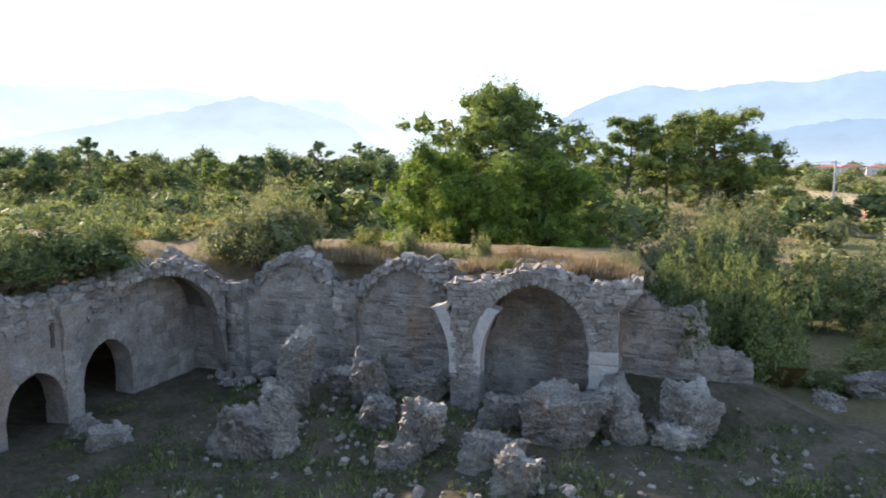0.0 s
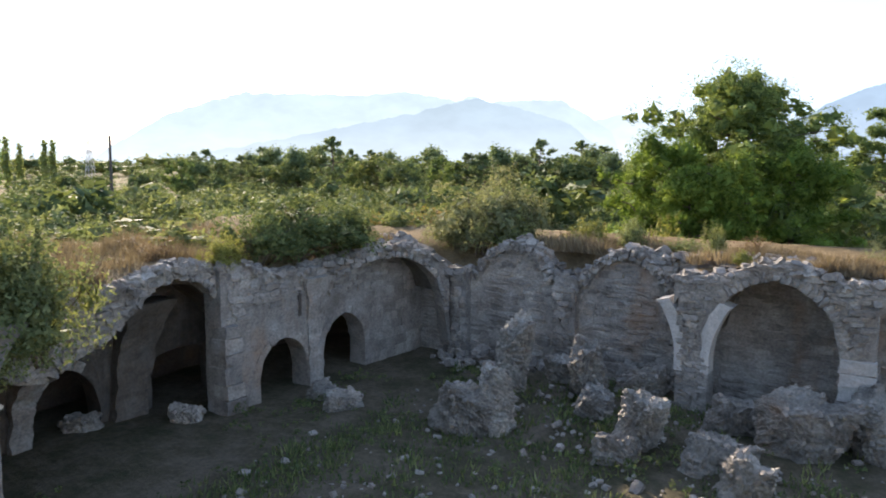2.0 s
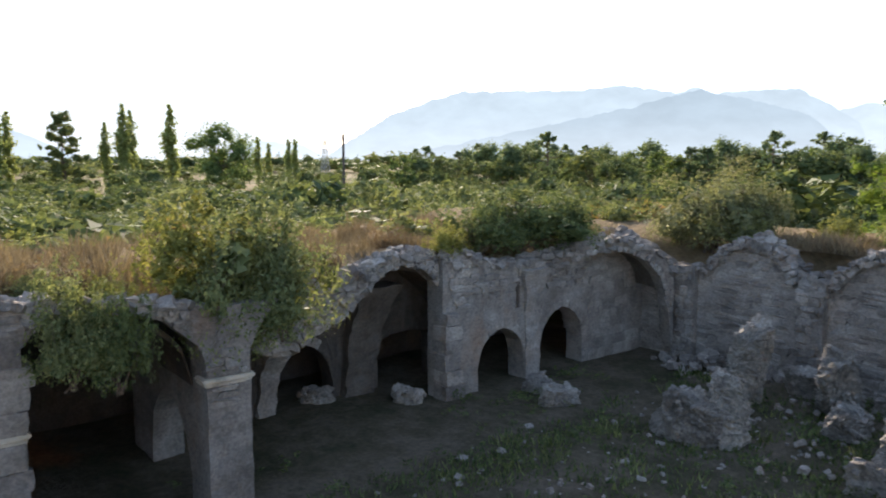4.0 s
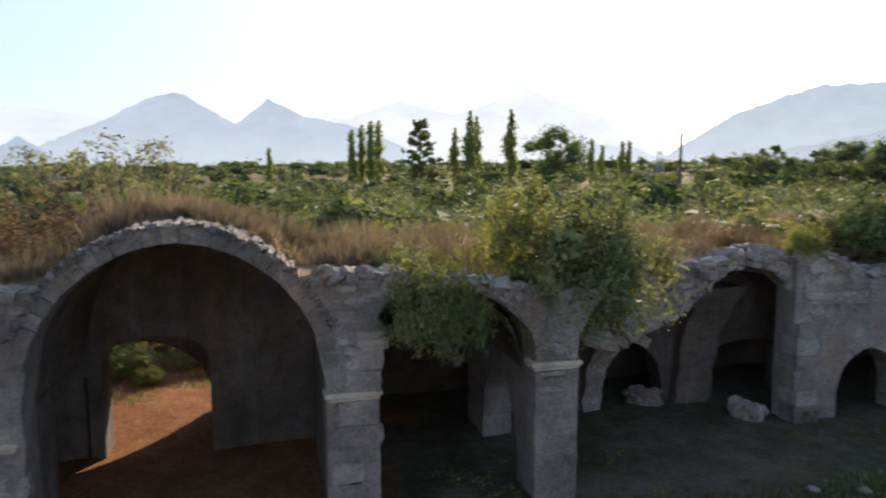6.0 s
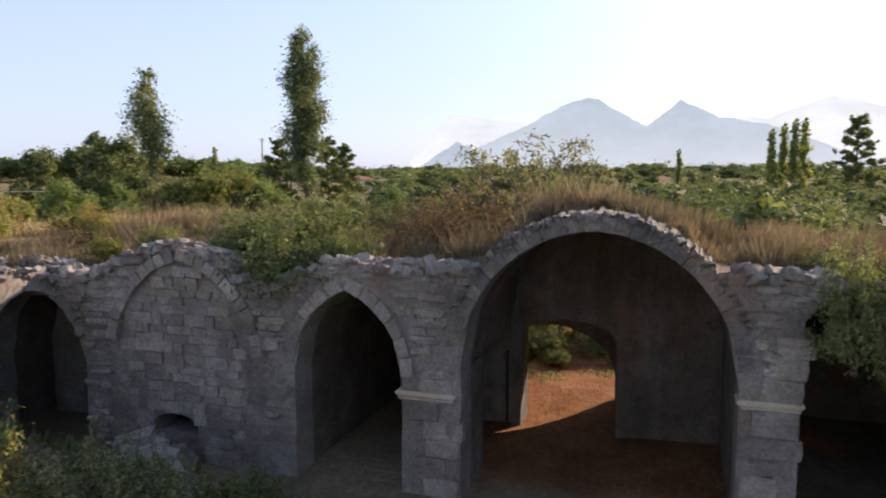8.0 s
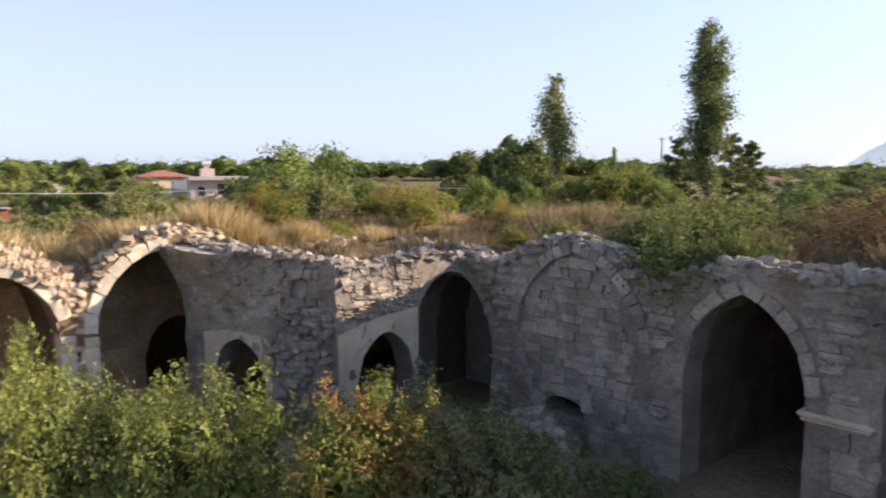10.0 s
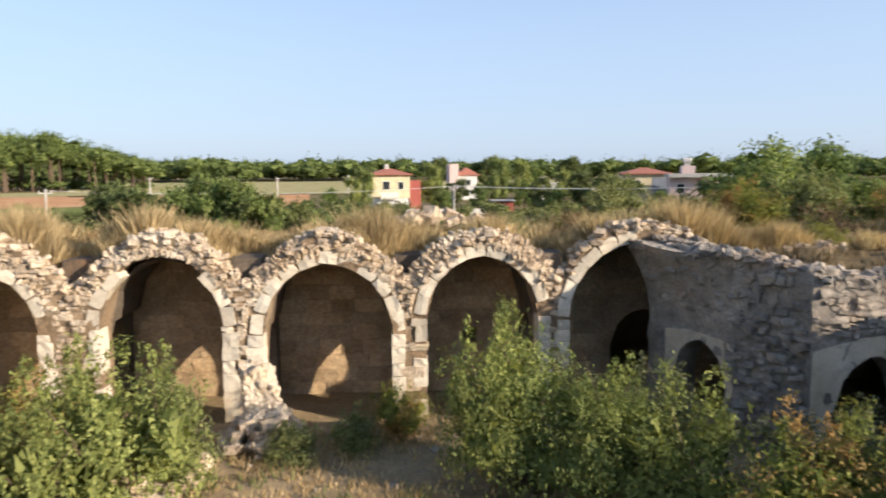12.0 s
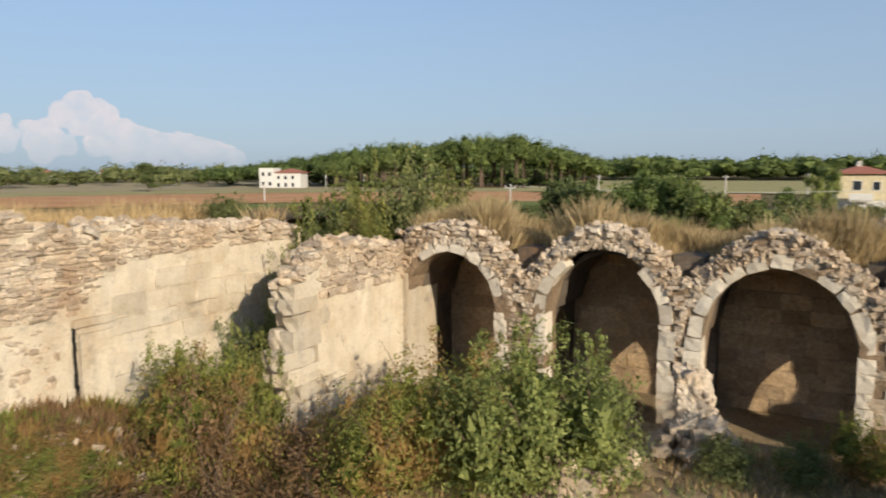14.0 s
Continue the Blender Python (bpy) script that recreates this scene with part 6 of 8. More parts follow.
# plants on the roofs
for kind, x, y, z, w, h in (("dark", -17.2, 17.2, 4.0, 2.5, 2.1), ("dark", -17.4, 15.4, 4.0, 1.5, 1.7), ("dark", -17.2, 18.9, 4.0, 1.5, 1.6), ("olive", -14.6, 24.3, 3.7, 2.5, 3.1), ("green", -13.4, 24.0, 3.8, 1.5, 1.6), ("olive", -15.9, 24.2, 3.7, 1.6, 1.8), ("dark", 0.2, 23.3, 2.2, 1.3, 2.6), ("dark", 1.2, 23.4, 1.4, 1.3, 2.4), ("olive", -1.0, 24.2, 3.6, 0.9, 1.2), ("green", -6.6, 24.0, 3.8, 0.8, 0.9), ("olive", -12.9, 24.6, 3.9, 1.3, 2.2), ("green", -8.6, 24.8, 3.9, 0.9, 1.3), ("bright", -10.5, 25.2, 3.9, 1.0, 1.2),
                            ("green", -5.5, 23.0, 4.2, 0.5, 1.1), ("bright", -4.3, 21.2, 4.3, 0.35, 0.45), ("dry", -4.6, 23.4, 4.2, 0.7, 0.8), ("dry", -2.0, 22.6, 4.2, 0.9, 0.5),
                            ("bright", -16.6, 13.2, 4.1, 0.8, 1.0), ("dry", -18.2, 12.2, 4.2, 1.2, 1.0), ("dry", -17.4, 14.6, 4.1, 0.8, 0.9),
                            ("green", -14.6, 6.3, 3.3, 1.9, 2.8), ("green", -14.2, 5.7, 2.9, 1.2, 2.4), ("green", -14.3, 7.0, 3.2, 1.3, 2.2), ("bright", -15.2, 5.4, 3.9, 1.4, 2.2), ("green", -13.5, 2.7, 3.2, 0.9, 2.0), ("dark", -13.45, 3.4, 3.0, 0.7, 1.7), ("bright", -14.1, 3.4, 3.9, 0.7, 1.1), ("green", -14.6, 2.4, 4.2, 0.8, 0.8), ("dry", -15.4, 3.0, 4.3, 1.0, 0.9),
                            ("dark", -14.4, -8.0, 3.5, 1.6, 1.9), ("dark", -14.2, -7.3, 3.4, 1.0, 1.6), ("dark", -16.2, -8.6, 4.1, 1.9, 1.5), ("dark", -15.2, -9.4, 4.0, 1.2, 1.2), ("dark", -14.6, -6.7, 4.0, 0.9, 1.2), ("dry", -17.2, -5.8, 4.2, 1.7, 1.6), ("dry", -18.8, -6.6, 4.2, 1.7, 1.7), ("dark", -19.4, -8.4, 4.1, 1.5, 1.4), ("dry", -16.4, -6.4, 4.2, 1.2, 1.0), ("green", -16.2, -10.0, 4.2, 0.9, 1.0), ("green", -15.8, -12.4, 4.1, 0.8, 0.9), ("bright", -15.2, -13.6, 4.1, 0.6, 0.7),
                            ("dry", -18.6, -4.5, 4.2, 1.8, 2.0), ("dry", -17.6, -5.2, 4.3, 1.3, 1.6), ("dry", -16.6, -2.9, 5.0, 0.8, 1.0), ("green", -20.5, -3.4, 3.4, 1.6, 2.8), ("green", -24.6, -4.5, 0.0, 1.0, 1.0), ("bright", -23.9, -3.6, 0.0, 0.6, 0.5), ("green", -25.6, -2.4, 0.0, 1.1, 0.8), ("bright", -24.8, -1.7, 0.0, 0.6, 0.5), ("bright", -26.5, -5.4, 0.0, 1.4, 1.6), ("green", -28.5, -3.6, 0.0, 2.0, 2.4), ("olive", -27.5, -1.6, 0.0, 1.6, 2.0), ("green", -31.0, -5.6, 0.0, 2.2, 2.6),
                            ("green", -4.9, -21.5, 4.3, 0.7, 0.8), ("green", -10.4, -20.2, 4.3, 0.9, 0.8), ("dry", -10.5, -21.5, 4.3, 1.6, 1.4), ("bramble", -12.5, -22.5, 4.2, 1.6, 1.8), ("dry", -14.5, -20.5, 4.2, 1.5, 1.3), ("bramble", -16.5, -19.5, 4.1, 1.4, 1.4), ("dry", -13.0, -25.0, 4.0, 1.8, 1.6), ("green", -9.0, -26.2, 3.8, 1.8, 2.3), ("green", -15.5, -24.0, 3.9, 1.8, 2.3), ("bramble", -18.0, -22.0, 4.0, 1.6, 1.7), ("dry", -6.5, -22.6, 4.3, 1.2, 0.9), ("bramble", -17.6, -16.4, 4.1, 1.2, 1.2), ("dry", -16.0, -15.2, 4.1, 1.2, 1.0), ("bright", -12.4, -18.2, 4.2, 0.7, 0.7), ("dry", -9.2, -22.2, 4.3, 1.4, 1.2), ("dry", -7.4, -24.0, 4.3, 1.4, 1.0),
                            ("green", 11.8, -19.8, 2.0, 2.0, 4.4), ("green", 12.6, -17.6, 0.3, 1.6, 4.8), ("green", 12.2, -16.6, 1.8, 1.4, 2.9), ("bright", 11.8, -18.2, 2.6, 1.5, 2.8), ("green", 12.2, -15.2, 0.2, 1.2, 3.2), ("dark", 12.8, -14.2, 0.1, 1.0, 2.4), ("bright", 10.8, -21.6, 2.6, 1.6, 3.4), ("green", 13.1, -16.0, 0.2, 0.9, 3.6), ("green", 17.0, -17.6, 4.5, 0.9, 0.9), ("bright", 11.1, -17.2, 4.1, 0.5, 0.8), ("green", 18.0, -10.0, 4.5, 0.7, 0.5), ("bright", 12.9, -18.9, 0.3, 2.0, 5.9), ("bright", 14.6, -19.4, 0.1, 1.8, 5.1), ("bright", 13.2, -17.4, 0.2, 1.2, 4.9), ("dry", 11.5, -17.3, 4.0, 0.5, 0.9)):
    bush(kind, x, y, roof_s(x, y) - 0.05 if y < -18.2 and x < 9 else z, w, h, "rooted on the overgrown ruin")

# bushes outside to the north, at the open corner
for kind, x, y, w, h in (("dark", 1.7, 24.6, 1.7, 4.5), ("dark", 3.2, 25.8, 1.9, 4.2), ("dark", 3.3, 24.2, 1.6, 2.8), ("green", 5.6, 26.5, 1.4, 0.8), ("green", 7.8, 29.0, 1.6, 1.0), ("bright", 8.6, 31.0, 1.2, 1.5), ("dark", 4.2, 28.2, 2.0, 1.4), ("dark", 7.0, 36.0, 2.6, 3.6), ("dark", 3.4, 36.0, 2.4, 4.4), ("olive", 9.5, 38.0, 2.6, 3.8), ("olive", 0.6, 37.5, 2.4, 4.6),
                         ("olive", -2.0, 40.0, 2.4, 4.6), ("dark", 11.0, 34.0, 2.0, 1.8), ("dark", 12.4, 36.5, 2.0, 2.6), ("green", -3.0, 30.5, 2.0, 3.4), ("green", 0.2, 31.0, 2.0, 3.4), ("olive", 2.2, 44.0, 2.8, 5.4), ("olive", 5.6, 48.0, 3.0, 5.8), ("dark", 13.0, 44.0, 2.8, 4.4), ("green", 15.0, 40.0, 2.6, 3.8), ("dark", -5.6, 31.5, 1.8, 3.6), ("bright", -9.8, 31.2, 1.8, 4.6), ("bright", -12.2, 32.6, 1.8, 4.2)):
    bush(kind, x, y, ground_height(x, y) - 0.1, w, h, "beside the ruin")

# the big pine and its young neighbours
P1 = pine_proto(101, 11.5, 5.7, 42000, M_pine, 0.2, 0.85, (0.11, 0.25), 64, 0.24, True)
x, y = polar(11.2, 42)
plant("pine_tree", *P1, pose(x, y, 0, 0, 0, 40), "tall spreading pine with open upper limbs behind the wall", "tree")
P2 = pine_proto(102, 8.2, 4.3, 24000, leaf_material("young_pine_needles", (0.085, 0.135, 0.025), (0.25, 0.32, 0.07)), 0.08, 0.9, (0.11, 0.24), 34)
for h, d, s, t in ((16.8, 36, 0.98, 0), (11.4, 35, 0.86, 120), (7.4, 38, 0.92, 220), (14.2, 34, 0.72, 60)):
    x, y = polar(h, d)
    plant("pine_tree", *P2, pose(x, y, 0, 0, 0, t) @ Matrix.Scale(s, 4), "young bright green pine with low bushy limbs", "tree", "young pines")
P3 = pine_proto(103, 14.0, 5.6, 14000, M_pine, 0.36, 0.85, (0.34, 0.66), 18, 0.15)
P4 = pine_proto(104, 13.8, 8.2, 18000, M_pine, 0.3, 0.8, (0.34, 0.7), 28, 0.25)
for me, h, d, s, t in ((P3, 2.0, 105, 0.97, 0), (P4, 356.2, 106, 1.0, 30), (P3, 359.0, 112, 0.88, 140), (P3, 5.8, 118, 0.75, 200), (P4, 352.0, 150, 0.62, 90)):
    x, y = polar(h, d)
    plant("stone_pine", *me, pose(x, y, 0, 0, 0, t) @ Matrix.Scale(s, 4), "dark umbrella-shaped stone pine with a bare trunk", "tree", "stone pines")

# poplars and other trees beyond the ruin
PB = poplar_proto(111, 24.0, 4.1, 22000, M_poplar_near, 0.14, (0.22, 0.44))
PB2 = poplar_proto(112, 18.0, 3.3, 8000, M_poplar_near, 0.2, (0.2, 0.42))
PF = poplar_proto(113, 19.0, 2.1, 3200, M_poplar, 0.05, (0.4, 0.8))
x, y = polar(118.8, 95)
plant("poplar", *PB, pose(x, y, 0), "tall columnar poplar with a ragged crown", "tree")
x, y = polar(129.9, 90)
plant("poplar", *PB2, pose(x, y, 0), "thin poplar with bare twigs at the top", "tree")
for h, d, s in ((83.7, 172, 0.78), (82.9, 176, 0.85), (82.2, 170, 0.88), (81.6, 175, 0.9), (75.6, 172, 0.8), (74.4, 170, 1.0), (73.9, 176, 0.95), (71.2, 168, 1.0), (65.0, 190, 0.68), (64.2, 192, 0.6), (62.7, 195, 0.65), (62.2, 198, 0.66), (125.5, 175, 0.6), (90.0, 200, 0.6)):
    x, y = polar(h, d)
    plant("poplar", *PF, pose(x, y, 0, 0, 0, h * 7) @ Matrix.Scale(s, 4), "slender far poplar standing in the plain", "tree", "far poplars")
M_tree = leaf_material("garden_tree_leaf", (0.085, 0.128, 0.045), (0.265, 0.325, 0.12))
RT = [round_tree_proto(121, 8.0, 4.2, 6600, M_tree, (0.16, 0.34)), round_tree_proto(122, 8.0, 3.8, 4400, M_yellowgreen, (0.16, 0.34)), round_tree_proto(123, 9.0, 4.4, 4200, M_dark, (0.25, 0.5))]
CON = pine_proto(105, 15.0, 4.4, 10000, M_dark, 0.08, 0.7, (0.4, 0.8), 30)
for me, h, d, s, t in ((CON, 78.3, 170, 1.1, 0), (CON, 117.0, 120, 0.75, 20), (CON, 120.8, 115, 0.72, 70), (CON, 133.4, 105, 0.72, 10), (CON, 115.9, 130, 0.7, 160)):
    x, y = polar(h, d)
    plant("conifer", *me, pose(x, y, 0, 0, 0, t) @ Matrix.Scale(s, 4), "dark dense conifer beyond the ruin", "tree", "conifers")
for k, h, d, s in ((0, 151.0, 42, 0.97), (0, 147.6, 45, 0.97), (1, 142.4, 42, 0.72), (0, 154.4, 40, 0.74), (1, 140.2, 46, 0.68), (0, 144.8, 47, 0.72), (2, 137.6, 92, 0.95), (2, 135.0, 96, 1.0), (0, 132.6, 75, 0.72), (1, 126.6, 55, 0.8), (1, 124.4, 58, 0.82), (0, 122.6, 60, 0.7), (1, 128.8, 60, 0.7), (0, 191.5, 50, 0.74), (0, 193.4, 52, 0.78), (2, 190.3, 50, 0.6), (0, 194.8, 53, 0.66), (2, 198.4, 58, 0.56), (0, 189.0, 50, 0.56), (2, 186.2, 54, 0.44), (2, 200.4, 60, 0.52), (0, 195.4, 56, 0.6), (2, 200.0, 62, 0.6), (0, 216.4, 27, 0.64), (0, 218.4, 26, 0.6), (1, 220.6, 25, 0.5), (0, 112.0, 60, 0.62), (0, 109.0, 52, 0.55), (2, 105.0, 48, 0.55), (2, 232.0, 230, 0.95), (0, 205.6, 60, 0.5), (0, 67.8, 165, 1.9), (2, 162.5, 96, 0.62), (2, 164.6, 100, 0.66), (2, 161.0, 98, 0.55), (0, 166.4, 98, 0.5), (2, 167.8, 104, 0.56), (0, 158.6, 92, 0.46), (0, 172.6, 112, 0.5), (2, 174.2, 118, 0.52), (0, 175.8, 108, 0.5), (1, 177.2, 116, 0.62), (0, 169.0, 112, 0.56), (2, 170.8, 126, 0.66), (2, 180.9, 118, 0.7), (0, 184.2, 96, 0.5), (2, 165.6, 150, 0.95), (0, 168.4, 160, 0.95), (2, 172.0, 165, 1.0), (2, 176.0, 170, 1.0), (0, 124.4, 62, 0.86), (0, 135.8, 60, 0.7), (2, 132.7, 78, 1.05)):
    x, y = polar(h, d)
    plant("broadleaf_tree", *RT[k], pose(x, y, 0, 0, 0, h * 11) @ Matrix.Scale(s, 4), ("green bushy tree", "yellow-green bushy tree", "dark green bushy tree")[k] + " standing beyond the ruin", "tree", "bushy trees")


PALE = RT[1][0].copy()
PALE.materials[0] = M_poplar
for h, d, s in ((181.7, 100, 0.85), (182.6, 96, 0.7), (176.4, 118, 0.95), (171.2, 118, 1.08), (169.4, 120, 1.02), (166.0, 130, 0.8)):
    x, y = polar(h, d)
    plant("slender_tree", PALE, RT[1][1], pose(x, y, 0, 0, 0, h * 3) @ Matrix.Diagonal((s * 0.55, s * 0.55, s, 1)), "slender light green tree beside the houses", "tree", "trees beside the houses")


def bare_tree_proto(seed, height, wide):
    """A half-dead tree: forking limbs down to fine twigs, with a few leaves left."""
    rng, rnd = np.random.default_rng(seed), random.Random(seed)
    runs, tips = [branch(rnd, (0, 0, -0.3), (0, 0, height * 0.35), 0.12, 0.08, 0.04, 5)], []

    def fork(a, d, length, r, level):
        b = a + d * length
        runs.append(branch(rnd, a, b, r, r * 0.55, 0.07, 4))
        if level == 3:
            tips.append((*b, 0.3, 0.3, 0.25))
            return
        for _ in range(4):
            e = (d + Vector((rnd.gauss(0, 0.5), rnd.gauss(0, 0.5), rnd.gauss(0.12, 0.3)))).normalized()
            fork(a.lerp(b, rnd.uniform(0.6, 1.0)), e, length * rnd.uniform(0.5, 0.75), r * 0.5, level + 1)
    for k in range(5):
        g = 1.26 * k
        fork(Vector((0, 0, height * 0.33)), Vector((math.cos(g) * 0.55, math.sin(g) * 0.55, 1)).normalized(), height * 0.3, 0.06, 1)
    v = leaves(rng, tips, 1500, (0.10, 0.22), 0.8, 0, 0.3, 6, 0.5, 0.0)
    return blades_mesh("crown", v, M_olive), limbs_mesh("trunk", runs, M_bark)


for h, d, s in ((101.8, 26, 1.02),):
    x, y = polar(h, d)
    plant("bare_tree", *bare_tree_proto(131, 8.6, 3.0), pose(x, y, 0, 0, 0, h * 9) @ Matrix.Scale(s, 4), "wispy half-bare tree behind the gateway", "tree", "half-bare trees")
for h, d, s in ((98.9, 27, 0.7), (99.9, 29, 0.62)):
    x, y = polar(h, d)
    plant("broadleaf_tree", *RT[2], pose(x, y, 0, 0, 0, h * 5) @ Matrix.Diagonal((s * 0.5, s * 0.5, s, 1)), "dark green bushy tree standing behind the gateway", "tree", "bushy trees")


# scrub, grass and woods that nobody could count
def scatter(name, mat, spots, seed, per, size, label, category, blobs=3, tall=1.0, narrow=0.6, trunk=0.0):
    """Joined crowns: spots are (x, y, z, radius, height)."""
    rng, rnd = np.random.default_rng(seed), random.Random(seed)
    out = []
    for x, y, z, r, h in spots:
        bl = []
        for _ in range(blobs):
            a, q = rnd.uniform(0, 6.28), r * rnd.uniform(0.1, 0.6)
            bl.append((x + q * math.cos(a), y + q * math.sin(a), z + h * (trunk + (1 - trunk) * rnd.uniform(0.35, 0.7)), r * rnd.uniform(0.45, 0.7), r * rnd.uniform(0.45, 0.7), h * (1 - trunk) * rnd.uniform(0.26, 0.4)))
        far = math.hypot(x, y) > 230
        out.append(leaves(rng, bl, int(per * (0.75 if far else 0.68)), (size[0] * r * 0.7, size[1] * r * 0.7), 0.36, 0, 0.66, 9, narrow + 0.2, 0.0))
        if r > 0.7:
            out.append(sprays(rng, bl, 1 if far else 2, 0.6 if far else 0.55, 0.12))
    ob = new(name, blades_mesh(name, np.concatenate(out), mat))
    return tagged(ob, label, category, kind="stuff")


def field_spots(n, h0, h1, d0, d1, r, tall, seed, keep=lambda x, y: True):
    rnd = random.Random(seed)
    out = []
    while len(out) < n:
        h, d = rnd.uniform(h0, h1), math.sqrt(rnd.uniform(d0 * d0, d1 * d1))
        if rnd.random() < 0.5:
            d = rnd.uniform(d0, d1)
        x, y = polar(h, d)
        inside = -25 < x < 24 and -32 < y < 33
        if not inside and keep(x, y):
            s = rnd.uniform(0.7, 1.35)
            out.append((x, y, ground_height(x, y) - 0.1, r * s, tall * s * rnd.uniform(0.8, 1.2)))
    return out


NOT_YARD = lambda x, y: not (-45 < x < -22 and -8 < y < 4)
# dark leaf on the western scrub stands in for its shade against the sun
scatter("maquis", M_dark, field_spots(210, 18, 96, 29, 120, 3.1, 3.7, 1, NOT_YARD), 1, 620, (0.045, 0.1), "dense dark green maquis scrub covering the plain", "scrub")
scatter("maquis", M_shrub, field_spots(170, 18, 84, 28, 110, 2.7, 3.4, 2, NOT_YARD), 2, 560, (0.05, 0.11), "dull green maquis scrub covering the plain", "scrub")
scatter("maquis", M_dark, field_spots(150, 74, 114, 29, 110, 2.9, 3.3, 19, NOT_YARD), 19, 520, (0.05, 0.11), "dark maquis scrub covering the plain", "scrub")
scatter("maquis", M_olive, field_spots(130, -18, 40, 50, 140, 2.2, 3.0, 3), 3, 320, (0.09, 0.18), "grey-green scrub covering the plain", "scrub")
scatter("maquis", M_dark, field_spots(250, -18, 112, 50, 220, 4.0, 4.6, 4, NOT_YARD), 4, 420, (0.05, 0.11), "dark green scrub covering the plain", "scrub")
scatter("far_scrub", M_shrub, field_spots(380, -20, 118, 160, 600, 5.6, 5.2, 5), 5, 220, (0.07, 0.15), "distant green scrub and groves", "scrub")
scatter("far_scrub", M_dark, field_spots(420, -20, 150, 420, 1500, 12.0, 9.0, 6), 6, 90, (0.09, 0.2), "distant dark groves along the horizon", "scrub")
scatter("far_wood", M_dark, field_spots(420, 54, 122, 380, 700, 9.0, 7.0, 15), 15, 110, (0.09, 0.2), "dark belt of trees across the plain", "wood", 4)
# distance haze is put into these needles as a bluer base
M_hazy_grove = leaf_material("hazy_grove_needles", (0.075, 0.108, 0.062), (0.235, 0.285, 0.145))
LINE = [round_tree_proto(141, 10.0, 4.9, 2600, M_hazy_grove, (0.3, 0.62), 0.1), round_tree_proto(142, 9.0, 5.2, 2800, M_dark, (0.3, 0.62), 0.08), pine_proto(143, 11.5, 3.7, 2600, M_hazy_grove, 0.38, 0.95, (0.32, 0.66), 15, 0.2, True), round_tree_proto(144, 8.6, 4.4, 2600, M_pine, (0.3, 0.6), 0.06)]
rnd = random.Random(14)
for k in range(74):
    h, d = 13 + 41 * (k + rnd.random()) / 74, rnd.uniform(112, 190)
    x, y = polar(h, d)
    q = rnd.uniform(0.74, 1.08) * (0.78 + 0.22 * d / 150)
    plant("grove_tree", *LINE[(k * 5 + k // 4) % 4], pose(x, y, -0.2, 0, 0, rnd.uniform(0, 360)) @ Matrix.Diagonal((q * 1.05, q * 1.05, q, 1)), "full rounded green tree in the grove beyond the scrub", "tree", "grove beyond the scrub")
scatter("maquis", M_shrub, field_spots(110, 104, 160, 34, 100, 2.0, 2.8, 8), 8, 400, (0.09, 0.17), "dense green scrub beyond the ruin", "scrub")
scatter("maquis", M_bramble, field_spots(70, 108, 232, 30, 70, 1.6, 1.7, 9), 9, 420, (0.08, 0.16), "low mixed scrub beyond the ruin", "scrub")
scatter("far_wood", M_wood, field_spots(330, 118, 205, 400, 450, 9.5, 10.0, 16), 16, 190, (0.05, 0.11), "front edge of the pine wood along the horizon", "wood", 4, 1, 0.6, 0.05)
scatter("maquis", M_shrub, field_spots(90, 154, 207, 44, 100, 1.8, 2.0, 17), 17, 300, (0.09, 0.18), "green bushes in the meadow beyond the ruin", "scrub")
scatter("maquis", M_dark, field_spots(50, 176, 207, 52, 95, 2.2, 2.4, 18), 18, 300, (0.09, 0.18), "dark bushes in the meadow beyond the ruin", "scrub")
scatter("far_wood", M_wood, field_spots(420, 118, 205, 450, 600, 10.0, 10.6, 10), 10, 110, (0.08, 0.18), "dark pine wood along the horizon", "wood", 4, 1, 0.6, 0.1)
scatter("far_wood", M_wood, field_spots(260, 180, 214, 420, 520, 9.0, 10.4, 13), 13, 120, (0.08, 0.18), "pine wood along the horizon", "wood", 4, 1, 0.6, 0.1)
hill = []
rnd = random.Random(77)
for _ in range(150):
    h = rnd.uniform(197.5, 219)
    d = rnd.uniform(258, 305)
    x, y = polar(h, d)
    env = interp([(196, 8.5), (199.5, 11.0), (204, 16.0), (208, 15.6), (213, 13.8), (216, 11), (220, 7.5)])(h)
    hill.append((x, y, 0, rnd.uniform(4.2, 6.6), (6.4 + (env - 6.4) * d / 203) * rnd.uniform(0.8, 1.05)))
scatter("pine_wood", M_wood, hill, 11, 700, (0.1, 0.22), "wood of tall pines on the far side of the field", "wood", 6, 1, 0.5, 0.4)
edge, edge_top = [], interp([(213, 2.6), (216.3, 2.06), (218, 1.75), (221.5, 1.1), (225, 0.55), (228.5, 0.2)])
for _ in range(130):
    h, d = rnd.uniform(213.5, 228.2), rnd.uniform(285, 330)
    x, y = polar(h, d)
    edge.append((x, y, 0, rnd.uniform(3.2, 4.8), (6.4 + math.tan(radians(edge_top(h))) * d) * rnd.uniform(0.86, 1.0)))
scatter("pine_wood", M_wood, edge, 34, 420, (0.09, 0.2), "pine wood stepping down beyond the white house", "wood", 6, 1, 0.5, 0.2)
scatter("pine_wood", M_wood, [(x, y, z, r * 0.8, h * 0.22) for x, y, z, r, h in hill[::2]], 33, 200, (0.12, 0.26), "undergrowth of the pine wood", "wood", 5)
scatter("far_wood", M_shrub, field_spots(170, 216, 250, 300, 480, 7.0, 7.0, 12), 12, 170, (0.10, 0.22), "line of distant trees beyond the fields", "wood", 4)
